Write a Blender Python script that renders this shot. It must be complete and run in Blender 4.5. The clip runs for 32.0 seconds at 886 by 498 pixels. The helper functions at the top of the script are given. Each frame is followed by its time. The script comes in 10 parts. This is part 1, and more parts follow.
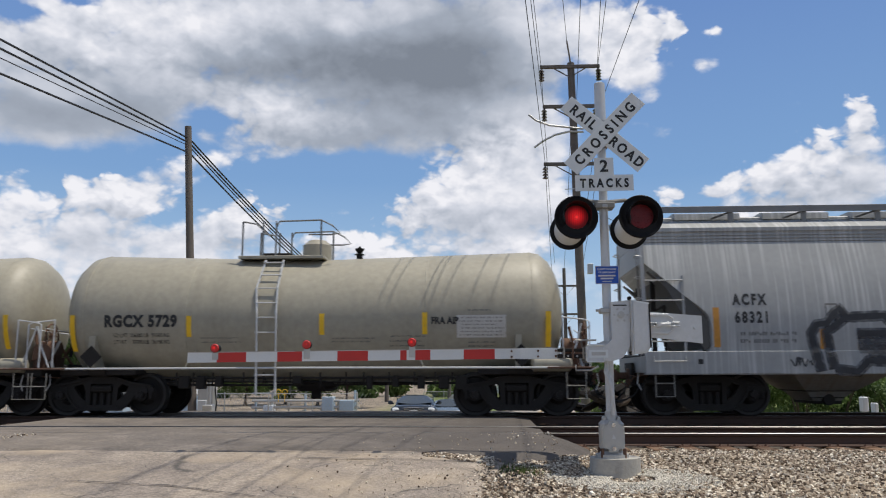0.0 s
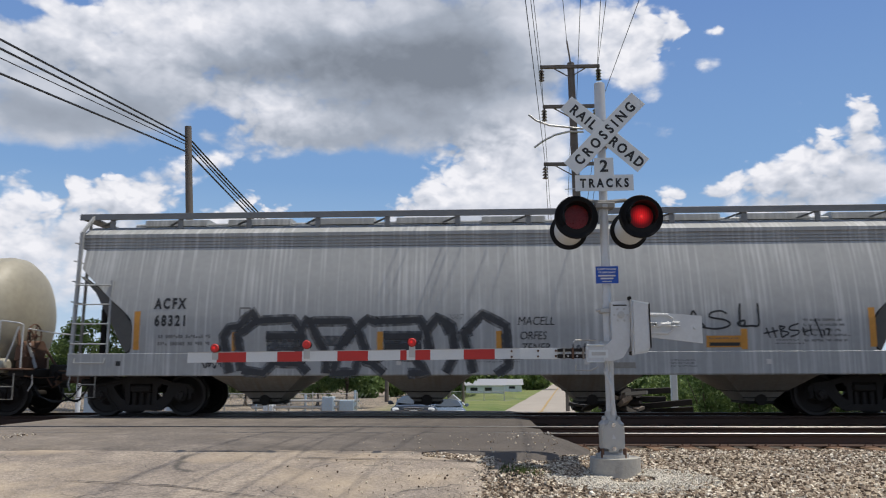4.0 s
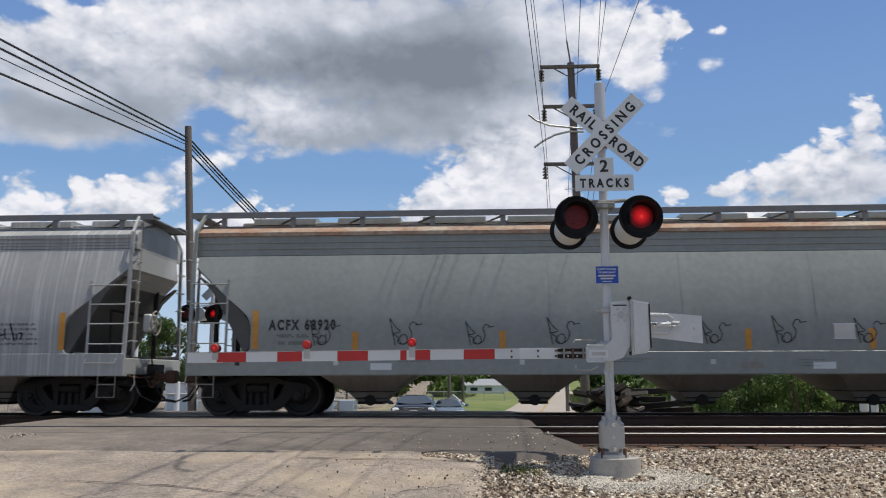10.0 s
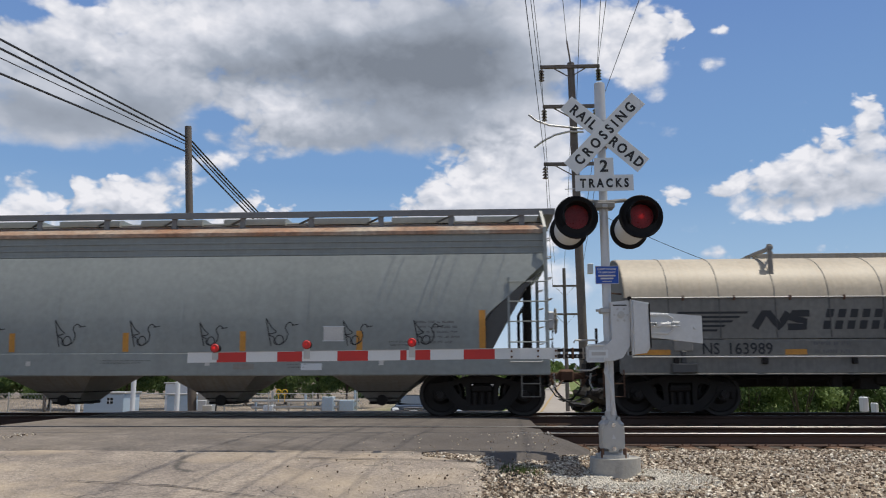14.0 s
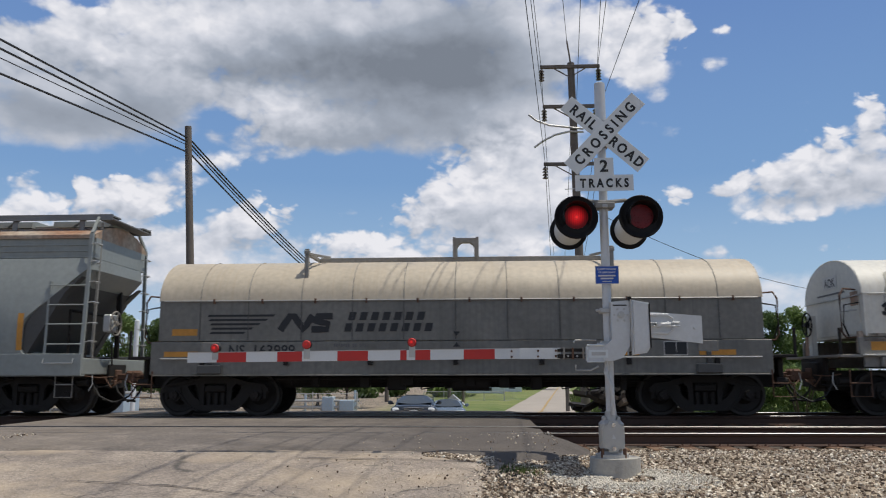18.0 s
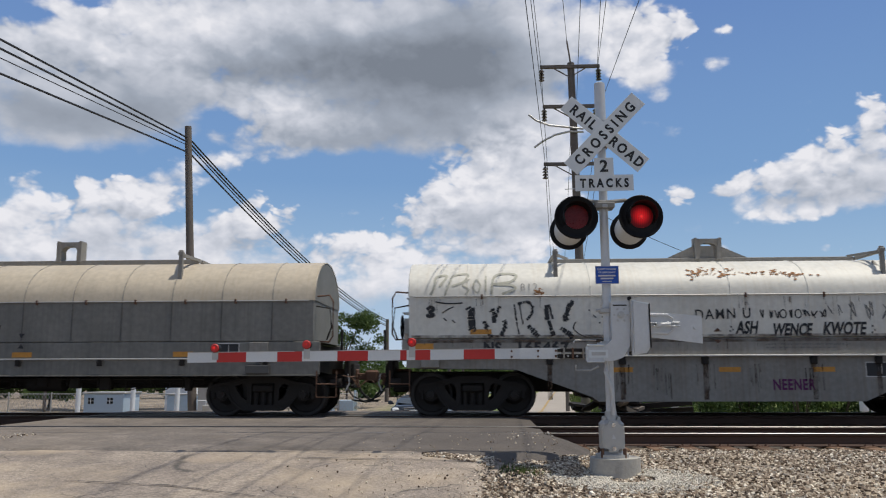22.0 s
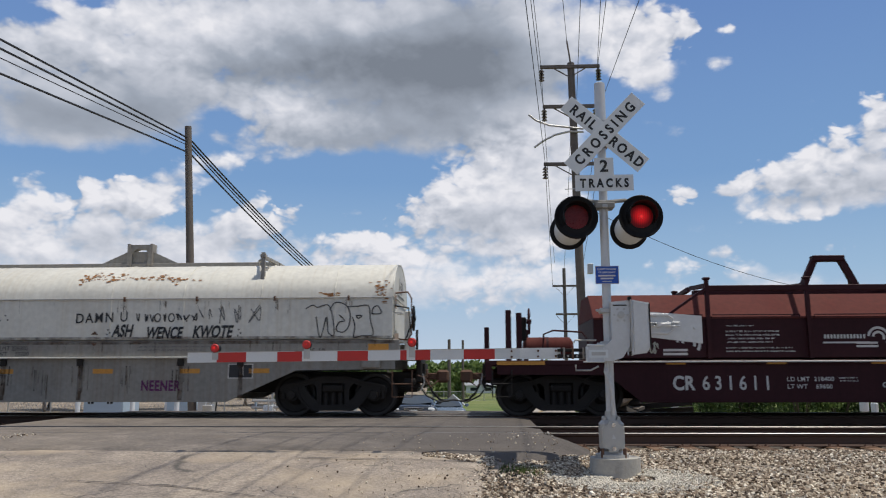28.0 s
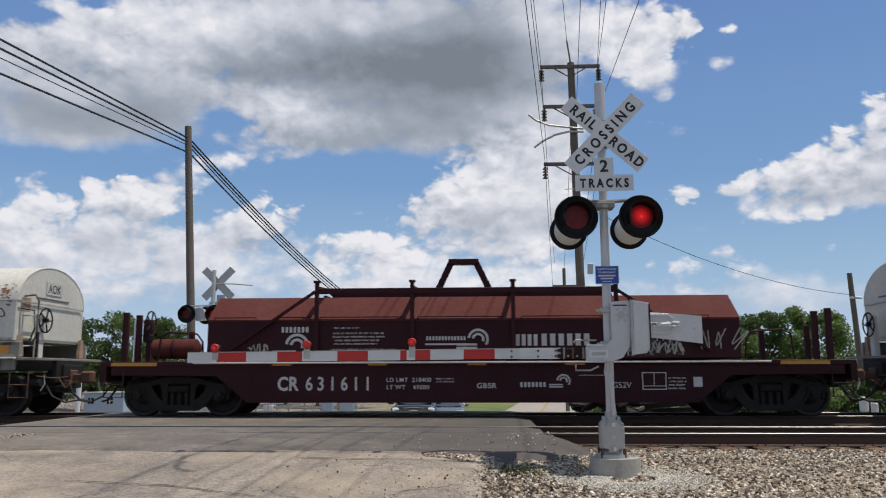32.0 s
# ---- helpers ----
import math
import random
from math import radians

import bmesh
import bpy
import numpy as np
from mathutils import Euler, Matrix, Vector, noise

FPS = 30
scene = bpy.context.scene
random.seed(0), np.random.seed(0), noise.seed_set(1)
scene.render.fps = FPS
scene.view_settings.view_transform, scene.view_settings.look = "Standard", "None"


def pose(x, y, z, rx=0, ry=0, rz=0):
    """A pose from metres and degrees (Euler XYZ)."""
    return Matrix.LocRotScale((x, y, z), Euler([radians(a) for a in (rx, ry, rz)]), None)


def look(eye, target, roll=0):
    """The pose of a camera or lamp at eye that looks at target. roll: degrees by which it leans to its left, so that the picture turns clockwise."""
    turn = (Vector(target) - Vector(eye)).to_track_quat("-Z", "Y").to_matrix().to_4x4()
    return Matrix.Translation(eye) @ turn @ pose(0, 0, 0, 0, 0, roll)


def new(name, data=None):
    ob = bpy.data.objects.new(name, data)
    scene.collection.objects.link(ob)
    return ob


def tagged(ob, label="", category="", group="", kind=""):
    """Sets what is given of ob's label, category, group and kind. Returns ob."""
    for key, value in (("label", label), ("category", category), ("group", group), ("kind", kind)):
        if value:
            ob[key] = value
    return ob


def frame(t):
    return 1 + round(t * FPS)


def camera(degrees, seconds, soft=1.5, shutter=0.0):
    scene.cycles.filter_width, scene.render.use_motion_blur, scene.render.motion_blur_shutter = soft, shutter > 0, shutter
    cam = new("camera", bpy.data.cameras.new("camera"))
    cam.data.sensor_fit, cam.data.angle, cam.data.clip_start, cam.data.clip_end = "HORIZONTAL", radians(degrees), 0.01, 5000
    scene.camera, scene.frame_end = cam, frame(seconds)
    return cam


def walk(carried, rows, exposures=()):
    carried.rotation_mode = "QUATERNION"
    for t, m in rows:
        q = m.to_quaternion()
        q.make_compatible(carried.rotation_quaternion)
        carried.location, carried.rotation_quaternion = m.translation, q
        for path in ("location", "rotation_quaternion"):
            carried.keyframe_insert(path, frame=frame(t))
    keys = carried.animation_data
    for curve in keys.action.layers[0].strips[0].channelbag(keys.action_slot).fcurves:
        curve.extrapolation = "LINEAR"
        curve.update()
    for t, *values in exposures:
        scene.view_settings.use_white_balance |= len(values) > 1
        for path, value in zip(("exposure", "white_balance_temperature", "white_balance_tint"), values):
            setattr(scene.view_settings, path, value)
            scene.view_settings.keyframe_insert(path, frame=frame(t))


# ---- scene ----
SECONDS = 32.0
cam = camera(58.5, SECONDS, soft=1.1, shutter=0.4)
EYE = Vector((0.0, -18.243, 0.885))
AIM = EYE + Vector((-math.sin(0.0505) * math.cos(0.1572), math.cos(0.0505) * math.cos(0.1572), math.sin(0.1572))) * 10
STAND = look(EYE, AIM, -0.149)
walk(cam, [(0.0, STAND), (SECONDS, STAND)], [(t, e, 6450, 10) for t, e in ((0.0, -0.09), (7.0, -0.06), (13.0, -0.12), (18.0, -0.19), (24.0, -0.19), (SECONDS, -0.19))])

# ---- sky and sun ----
SUN_WAY = Vector((0.31, -0.018, 0.95)).normalized()
world = bpy.data.worlds.new("sky")
scene.world = world
world.use_nodes = True
wn = world.node_tree.nodes
sky = wn.new("ShaderNodeTexSky")
sky.sky_type = "NISHITA"
sky.sun_disc = False
sky.sun_elevation = math.asin(SUN_WAY.z)
sky.sun_rotation = math.atan2(SUN_WAY.x, SUN_WAY.y)
sky.air_density, sky.dust_density, sky.ozone_density = 1.0, 1.2, 1.0
wn["Background"].inputs["Strength"].default_value = 0.05
world.node_tree.links.new(sky.outputs["Color"], wn["Background"].inputs["Color"])
sun = new("sun", bpy.data.lights.new("sun", "SUN"))
sun.data.energy, sun.data.angle, sun.data.color = 3.9, radians(0.53), (1.0, 0.935, 0.82)
sun.matrix_world = look(SUN_WAY * 80, (0, 0, 0))


# ---- mesh helpers ----
class Shape:
    """Collects faces; every solid is added closed and facing outward."""

    def __init__(self):
        self.v, self.f = [], []

    def add(self, verts, faces, convex=True):
        base = len(self.v)
        if convex:
            c = [sum(p[i] for p in verts) / len(verts) for i in range(3)]
            out = []
            for fa in faces:
                a, b, d = (Vector(verts[fa[i]]) for i in (0, 1, 2))
                n = (b - a).cross(d - a)
                if n.length < 1e-12 and len(fa) > 3:
                    n = (d - b).cross(Vector(verts[fa[3]]) - b)
                out.append(fa if n.dot(a - Vector(c)) >= 0 else tuple(reversed(fa)))
            faces = out
        self.v += [tuple(p) for p in verts]
        self.f += [tuple(i + base for i in fa) for fa in faces]
        return self

    def box(self, lo, hi, c=0.0):
        lo, hi = [min(a, b) for a, b in zip(lo, hi)], [max(a, b) for a, b in zip(lo, hi)]
        mid = [(a + b) / 2 for a, b in zip(lo, hi)]
        h = [(b - a) / 2 for a, b in zip(lo, hi)]
        c = min(c, *(k * 0.45 for k in h))
        if c <= 0:
            vs = [(x, y, z) for x in (lo[0], hi[0]) for y in (lo[1], hi[1]) for z in (lo[2], hi[2])]
            return self.add(vs, [(0, 1, 3, 2), (4, 6, 7, 5), (0, 4, 5, 1), (2, 3, 7, 6), (0, 2, 6, 4), (1, 5, 7, 3)])
        vs, idx = [], {}
        for sx in (-1, 1):
            for sy in (-1, 1):
                for sz in (-1, 1):
                    for k in range(3):
                        s = (sx, sy, sz)
                        idx[s, k] = len(vs)
                        vs.append(tuple(mid[i] + s[i] * (h[i] - (0 if i == k else c)) for i in range(3)))
        fs = []
        for k in range(3):
            a, b = [i for i in range(3) if i != k]
            for s in (-1, 1):
                quad = []
                for sa, sb in ((-1, -1), (1, -1), (1, 1), (-1, 1)):
                    t = [0, 0, 0]
                    t[k], t[a], t[b] = s, sa, sb
                    quad.append(idx[tuple(t), k])
                fs.append(tuple(quad))
            for sa in (-1, 1):
                for sb in (-1, 1):
                    t0, t1 = [0, 0, 0], [0, 0, 0]
                    t0[a], t0[b], t0[k] = sa, sb, -1
                    t1[a], t1[b], t1[k] = sa, sb, 1
                    fs.append((idx[tuple(t0), a], idx[tuple(t1), a], idx[tuple(t1), b], idx[tuple(t0), b]))
        for sx in (-1, 1):
            for sy in (-1, 1):
                for sz in (-1, 1):
                    fs.append(tuple(idx[(sx, sy, sz), k] for k in range(3)))
        return self.add(vs, fs)

    def cyl(self, p0, p1, r0, r1=None, seg=12, caps=True):
        r1 = r0 if r1 is None else r1
        p0, p1 = Vector(p0), Vector(p1)
        q = (p1 - p0).to_track_quat("Z", "Y")
        vs = []
        for p, r in ((p0, r0), (p1, r1)):
            vs += [tuple(p + q @ Vector((r * math.cos(2 * math.pi * i / seg), r * math.sin(2 * math.pi * i / seg), 0))) for i in range(seg)]
        fs = [(i, (i + 1) % seg, seg + (i + 1) % seg, seg + i) for i in range(seg)]
        if caps:
            fs += [tuple(range(seg)), tuple(range(seg, 2 * seg))]
        return self.add(vs, fs)

    def bar(self, p0, p1, w, d=None):
        """A square bar from p0 to p1."""
        d = w if d is None else d
        p0, p1 = Vector(p0), Vector(p1)
        q = (p1 - p0).to_track_quat("Z", "Y")
        vs = [tuple(p + q @ Vector((sx * w / 2, sy * d / 2, 0))) for p in (p0, p1) for sx, sy in ((-1, -1), (1, -1), (1, 1), (-1, 1))]
        return self.add(vs, [(0, 1, 5, 4), (1, 2, 6, 5), (2, 3, 7, 6), (3, 0, 4, 7), (0, 1, 2, 3), (4, 5, 6, 7)])

    def tube(self, pts, r, seg=6):
        pts = [Vector(p) for p in pts]
        rings, fs = [], []
        for i, p in enumerate(pts):
            d = (pts[min(i + 1, len(pts) - 1)] - pts[max(i - 1, 0)]).normalized()
            side = d.cross(Vector((0, 0, 1)))
            if side.length < 1e-3:
                side = d.cross(Vector((0, 1, 0)))
            side.normalize()
            up = side.cross(d)
            rr = r[i] if isinstance(r, (list, tuple)) else r
            rings += [tuple(p + side * rr * math.cos(2 * math.pi * k / seg) + up * rr * math.sin(2 * math.pi * k / seg)) for k in range(seg)]
        for i in range(len(pts) - 1):
            for k in range(seg):
                a, b = i * seg + k, i * seg + (k + 1) % seg
                fs.append((a, b, b + seg, a + seg))
        fs += [tuple(reversed(range(seg))), tuple(range((len(pts) - 1) * seg, len(pts) * seg))]
        return self.add(rings, fs, convex=False)

    def prism(self, poly, axis, a, b):
        """A flat outline, drawn out along an axis from a to b."""
        k = "xyz".index(axis)
        o = [i for i in range(3) if i != k]
        vs = []
        for s in (a, b):
            for p in poly:
                t = [0, 0, 0]
                t[k], t[o[0]], t[o[1]] = s, p[0], p[1]
                vs.append(tuple(t))
        n = len(poly)
        area = sum(poly[i][0] * poly[(i + 1) % n][1] - poly[(i + 1) % n][0] * poly[i][1] for i in range(n))
        flip = (area > 0) == (b > a)
        if k == 1:
            flip = not flip
        fs = [(i, (i + 1) % n, n + (i + 1) % n, n + i) for i in range(n)] + [tuple(reversed(range(n))), tuple(range(n, 2 * n))]
        if not flip:
            fs = [tuple(reversed(fa)) for fa in fs]
        return self.add(vs, fs, convex=False)

    def rings(self, rows, cap0=True, cap1=True):
        """Joins closed rings of equal count."""
        n = len(rows[0])
        fs = []
        for i in range(len(rows) - 1):
            for k in range(n):
                a, b = i * n + k, i * n + (k + 1) % n
                fs.append((a, b, b + n, a + n))
        if cap0:
            fs.append(tuple(reversed(range(n))))
        if cap1:
            fs.append(tuple(range((len(rows) - 1) * n, len(rows) * n)))
        return self.add([p for r in rows for p in r], fs, convex=False)

    def mesh(self, name, smooth=0.0):
        me = bpy.data.meshes.new(name)
        me.from_pydata(self.v, [], self.f)
        if smooth:
            me.shade_smooth()
            me.set_sharp_from_angle(angle=radians(smooth))
        return me


def part(name, shape, material, parent=None, label="", smooth=0.0, at=None):
    me = shape.mesh(name, smooth) if isinstance(shape, Shape) else shape
    if len(me.materials) == 0:
        me.materials.append(material)
    ob = new(name, me)
    if parent is not None:
        ob.parent = parent
    if at is not None:
        ob.matrix_basis = at
    if label:
        ob["label"] = label
    return ob


def thing(name, label, category, group="", at=None, kind=""):
    ob = new(name)
    ob.empty_display_size = 0.2
    if at is not None:
        ob.matrix_basis = at
    return tagged(ob, label, category, group, kind)


def letters(text, size, place, align="LEFT", squeeze=1.0, bold=0.0, spacing=1.0):
    """Flat lettering; place(u, v) gives the spot of a point u to the right and v up."""
    cu = bpy.data.curves.new("lettering", "FONT")
    cu.body, cu.size, cu.align_x = text, size, align
    cu.space_character, cu.offset, cu.resolution_u = spacing, bold, 3
    ob = bpy.data.objects.new("lettering", cu)
    me = bpy.data.meshes.new_from_object(ob)
    bpy.data.objects.remove(ob)
    me.materials.clear()
    for v in me.vertices:
        v.co = place(v.co.x * squeeze, v.co.y)
    return me


def patch(place, u0, v0, u1, v1, nu=2, nv=2, skew=0.0):
    """A thin painted panel that follows a surface."""
    s = Shape()
    vs = [tuple(place(u0 + (u1 - u0) * i / nu + skew * j / nv, v0 + (v1 - v0) * j / nv)) for j in range(nv + 1) for i in range(nu + 1)]
    fs = [(j * (nu + 1) + i, j * (nu + 1) + i + 1, (j + 1) * (nu + 1) + i + 1, (j + 1) * (nu + 1) + i) for j in range(nv) for i in range(nu)]
    s.add(vs, fs, convex=False)
    return s


def flowing(pts, n=5):
    """A smooth line through points, as a swung arm sprays it."""
    P = [Vector(p) for p in pts]
    P = [P[0] * 2 - P[1]] + P + [P[-1] * 2 - P[-2]]
    out = []
    for i in range(1, len(P) - 2):
        for k in range(n):
            t = k / n
            a, b, c, d = P[i - 1], P[i], P[i + 1], P[i + 2]
            out.append(0.5 * (2 * b + (c - a) * t + (2 * a - 5 * b + 4 * c - d) * t * t + (3 * b - a - 3 * c + d) * t ** 3))
    return [tuple(p) for p in out] + [tuple(P[-2])]


def stroke(s, place, pts, w):
    """A painted line of width w through points of a surface."""
    P = [Vector((a, b)) for a, b in pts]
    fine = []
    for i in range(len(P) - 1):
        n = max(1, int((P[i + 1] - P[i]).length / 0.12))
        fine += [P[i].lerp(P[i + 1], k / n) for k in range(n)]
    fine.append(P[-1])
    vs = []
    for i, p in enumerate(fine):
        d = (fine[min(i + 1, len(fine) - 1)] - fine[max(i - 1, 0)])
        d = d.normalized() if d.length > 1e-6 else Vector((1, 0))
        n = Vector((-d.y, d.x)) * w / 2
        vs += [tuple(place(p.x - n.x, p.y - n.y)), tuple(place(p.x + n.x, p.y + n.y))]
    fs = [(2 * i, 2 * i + 2, 2 * i + 3, 2 * i + 1) for i in range(len(fine) - 1)]
    s.add(vs, fs, convex=False)


# ---- materials ----
def mat(name, colour, rough=0.6, metal=0.0, vary=0.25, grain=40.0, stain=1.5, bump=0.1, tint=None, streaks=0.0, each=0.0, streak_colour=None, spec=0.5, run_scale=(15.0, 0.6, 0.3)):
    """Paint, steel, stone: a base colour with fine grain, broad stains, optional runs of dirt down the sides, and relief."""
    m = bpy.data.materials.new(name)
    m.use_nodes = True
    n, l = m.node_tree.nodes, m.node_tree.links
    b = n["Principled BSDF"]
    tc = n.new("ShaderNodeTexCoord")
    big = n.new("ShaderNodeTexNoise")
    big.inputs["Scale"].default_value, big.inputs["Detail"].default_value = stain, 5
    fine = n.new("ShaderNodeTexNoise")
    fine.inputs["Scale"].default_value, fine.inputs["Detail"].default_value = grain, 6
    for t in (big, fine):
        l.new(tc.outputs["Object"], t.inputs["Vector"])
    tint = tint or tuple(c * 0.6 for c in colour)
    ramp = n.new("ShaderNodeMapRange")
    ramp.inputs["From Min"].default_value, ramp.inputs["From Max"].default_value = 0.35, 0.7
    l.new(big.outputs["Fac"], ramp.inputs["Value"])
    mix = n.new("ShaderNodeMix")
    mix.data_type = "RGBA"
    mix.inputs["A"].default_value, mix.inputs["B"].default_value = (*colour, 1), (*[c * (1 - vary) + t * vary for c, t in zip(colour, tint)], 1)
    l.new(ramp.outputs["Result"], mix.inputs["Factor"])
    g = n.new("ShaderNodeMapRange")
    g.inputs["To Min"].default_value, g.inputs["To Max"].default_value = 1 - vary * 0.7, 1 + vary * 0.7
    l.new(fine.outputs["Fac"], g.inputs["Value"])
    out = n.new("ShaderNodeVectorMath")
    out.operation = "SCALE"
    l.new(mix.outputs["Result"], out.inputs["Vector"])
    l.new(g.outputs["Result"], out.inputs["Scale"])
    col = out.outputs["Vector"]
    if each:
        info = n.new("ShaderNodeObjectInfo")
        rnd = n.new("ShaderNodeMapRange")
        rnd.inputs["To Min"].default_value, rnd.inputs["To Max"].default_value = 1 - each, 1 + each
        l.new(info.outputs["Random"], rnd.inputs["Value"])
        o2 = n.new("ShaderNodeVectorMath")
        o2.operation = "SCALE"
        l.new(col, o2.inputs[0])
        l.new(rnd.outputs["Result"], o2.inputs["Scale"])
        col = o2.outputs["Vector"]
    if streaks:
        mp = n.new("ShaderNodeMapping")
        mp.inputs["Scale"].default_value = run_scale
        run = n.new("ShaderNodeTexNoise")
        run.inputs["Scale"].default_value, run.inputs["Detail"].default_value = 1.0, 4
        l.new(tc.outputs["Object"], mp.inputs["Vector"])
        l.new(mp.outputs["Vector"], run.inputs["Vector"])
        rr = n.new("ShaderNodeMapRange")
        rr.inputs["From Min"].default_value, rr.inputs["From Max"].default_value = 0.5, 0.72
        rr.inputs["To Max"].default_value = streaks
        bunch = n.new("ShaderNodeTexNoise")
        bunch.inputs["Scale"].default_value, bunch.inputs["Detail"].default_value = 0.9, 3
        l.new(tc.outputs["Object"], bunch.inputs["Vector"])
        lean = n.new("ShaderNodeMath")
        lean.operation = "MULTIPLY_ADD"
        l.new(bunch.outputs["Fac"], lean.inputs[0])
        lean.inputs[1].default_value, lean.inputs[2].default_value = 0.5, -0.25
        laid = n.new("ShaderNodeMath")
        laid.operation = "ADD"
        l.new(run.outputs["Fac"], laid.inputs[0])
        l.new(lean.outputs[0], laid.inputs[1])
        l.new(laid.outputs[0], rr.inputs["Value"])
        m2 = n.new("ShaderNodeMix")
        m2.data_type = "RGBA"
        sc = streak_colour or tuple(c * 0.45 for c in colour)
        m2.inputs["B"].default_value = (*sc, 1)
        l.new(rr.outputs["Result"], m2.inputs["Factor"])
        l.new(col, m2.inputs["A"])
        col = m2.outputs["Result"]
    l.new(col, b.inputs["Base Color"])
    b.inputs["Metallic"].default_value = metal
    b.inputs["Specular IOR Level"].default_value = spec
    r = n.new("ShaderNodeMapRange")
    r.inputs["To Min"].default_value, r.inputs["To Max"].default_value = max(0.05, rough - 0.12), min(1, rough + 0.12)
    l.new(fine.outputs["Fac"], r.inputs["Value"])
    l.new(r.outputs["Result"], b.inputs["Roughness"])
    if bump:
        bp = n.new("ShaderNodeBump")
        bp.inputs["Strength"].default_value, bp.inputs["Distance"].default_value = bump, 0.02
        l.new(fine.outputs["Fac"], bp.inputs["Height"])
        l.new(bp.outputs["Normal"], b.inputs["Normal"])
    return m


def glow(name, colour, strength):
    m = bpy.data.materials.new(name)
    m.use_nodes = True
    b = m.node_tree.nodes["Principled BSDF"]
    b.inputs["Base Color"].default_value = (0.02, 0.002, 0.002, 1)
    b.inputs["Specular IOR Level"].default_value = 0.2
    b.inputs["Emission Color"].default_value = (*colour, 1)
    b.inputs["Emission Strength"].default_value = strength
    b.inputs["Roughness"].default_value = 0.3
    return m


def road_material(name, colour, worn, crack, lane=0.5, cracks=0.9, sandy=0.0):
    m = mat(name, colour, 0.88, vary=0.75, grain=48, stain=0.8, bump=0.6, tint=worn)
    n, l = m.node_tree.nodes, m.node_tree.links
    b = n["Principled BSDF"]
    col = b.inputs["Base Color"].links[0].from_socket
    tc = n.new("ShaderNodeTexCoord")
    warp = n.new("ShaderNodeTexNoise")
    warp.inputs["Scale"].default_value, warp.inputs["Detail"].default_value = 1.6, 6
    l.new(tc.outputs["Object"], warp.inputs["Vector"])
    shift = n.new("ShaderNodeVectorMath")
    shift.operation = "MULTIPLY_ADD"
    l.new(warp.outputs["Color"], shift.inputs[0])
    shift.inputs[1].default_value = (0.9, 0.9, 0)
    l.new(tc.outputs["Object"], shift.inputs[2])
    cell = n.new("ShaderNodeTexVoronoi")
    cell.feature = "DISTANCE_TO_EDGE"
    cell.inputs["Scale"].default_value = 0.55
    l.new(shift.outputs[0], cell.inputs["Vector"])
    thin = n.new("ShaderNodeMapRange")
    thin.inputs["From Min"].default_value, thin.inputs["From Max"].default_value = 0.002, 0.010
    thin.inputs["To Min"].default_value, thin.inputs["To Max"].default_value = cracks, 0.0
    l.new(cell.outputs["Distance"], thin.inputs["Value"])
    gate = n.new("ShaderNodeMapRange")
    gate.inputs["From Min"].default_value, gate.inputs["From Max"].default_value = 0.45, 0.6
    l.new(warp.outputs["Fac"], gate.inputs["Value"])
    both = n.new("ShaderNodeMath")
    both.operation = "MULTIPLY"
    l.new(thin.outputs[0], both.inputs[0])
    l.new(gate.outputs[0], both.inputs[1])
    mp = n.new("ShaderNodeMapping")
    mp.inputs["Scale"].default_value = (0.55, 0.12, 1)
    mp.inputs["Rotation"].default_value = (0, 0, 0.12)
    l.new(tc.outputs["Object"], mp.inputs["Vector"])
    tyre = n.new("ShaderNodeTexNoise")
    tyre.inputs["Scale"].default_value, tyre.inputs["Detail"].default_value = 1.5, 7
    l.new(mp.outputs[0], tyre.inputs["Vector"])
    tr = n.new("ShaderNodeMapRange")
    tr.inputs["From Min"].default_value, tr.inputs["From Max"].default_value = 0.48, 0.62
    tr.inputs["To Max"].default_value = lane
    l.new(tyre.outputs["Fac"], tr.inputs["Value"])
    dark = n.new("ShaderNodeMix")
    dark.data_type = "RGBA"
    dark.inputs["B"].default_value = (*worn, 1)
    l.new(tr.outputs[0], dark.inputs["Factor"])
    l.new(col, dark.inputs["A"])
    mix = n.new("ShaderNodeMix")
    mix.data_type = "RGBA"
    mix.inputs["B"].default_value = (*crack, 1)
    l.new(both.outputs[0], mix.inputs["Factor"])
    l.new(dark.outputs["Result"], mix.inputs["A"])
    chips = n.new("ShaderNodeTexVoronoi")
    chips.inputs["Scale"].default_value = 42.0
    l.new(tc.outputs["Object"], chips.inputs["Vector"])
    chip = n.new("ShaderNodeSeparateColor")
    l.new(chips.outputs["Color"], chip.inputs[0])
    tone = n.new("ShaderNodeMapRange")
    tone.inputs["To Min"].default_value, tone.inputs["To Max"].default_value = 0.74, 1.26
    l.new(chip.outputs[0], tone.inputs["Value"])
    broad = n.new("ShaderNodeTexNoise")
    broad.inputs["Scale"].default_value, broad.inputs["Detail"].default_value, broad.inputs["Roughness"].default_value = 2.2, 10, 0.72
    l.new(tc.outputs["Object"], broad.inputs["Vector"])
    worn_tone = n.new("ShaderNodeMapRange")
    worn_tone.inputs["From Min"].default_value, worn_tone.inputs["From Max"].default_value = 0.3, 0.7
    worn_tone.inputs["To Min"].default_value, worn_tone.inputs["To Max"].default_value = 0.68, 1.28
    l.new(broad.outputs["Fac"], worn_tone.inputs["Value"])
    speck = n.new("ShaderNodeMath")
    speck.operation = "MULTIPLY"
    l.new(tone.outputs[0], speck.inputs[0])
    l.new(worn_tone.outputs[0], speck.inputs[1])
    done = n.new("ShaderNodeVectorMath")
    done.operation = "SCALE"
    l.new(mix.outputs["Result"], done.inputs[0])
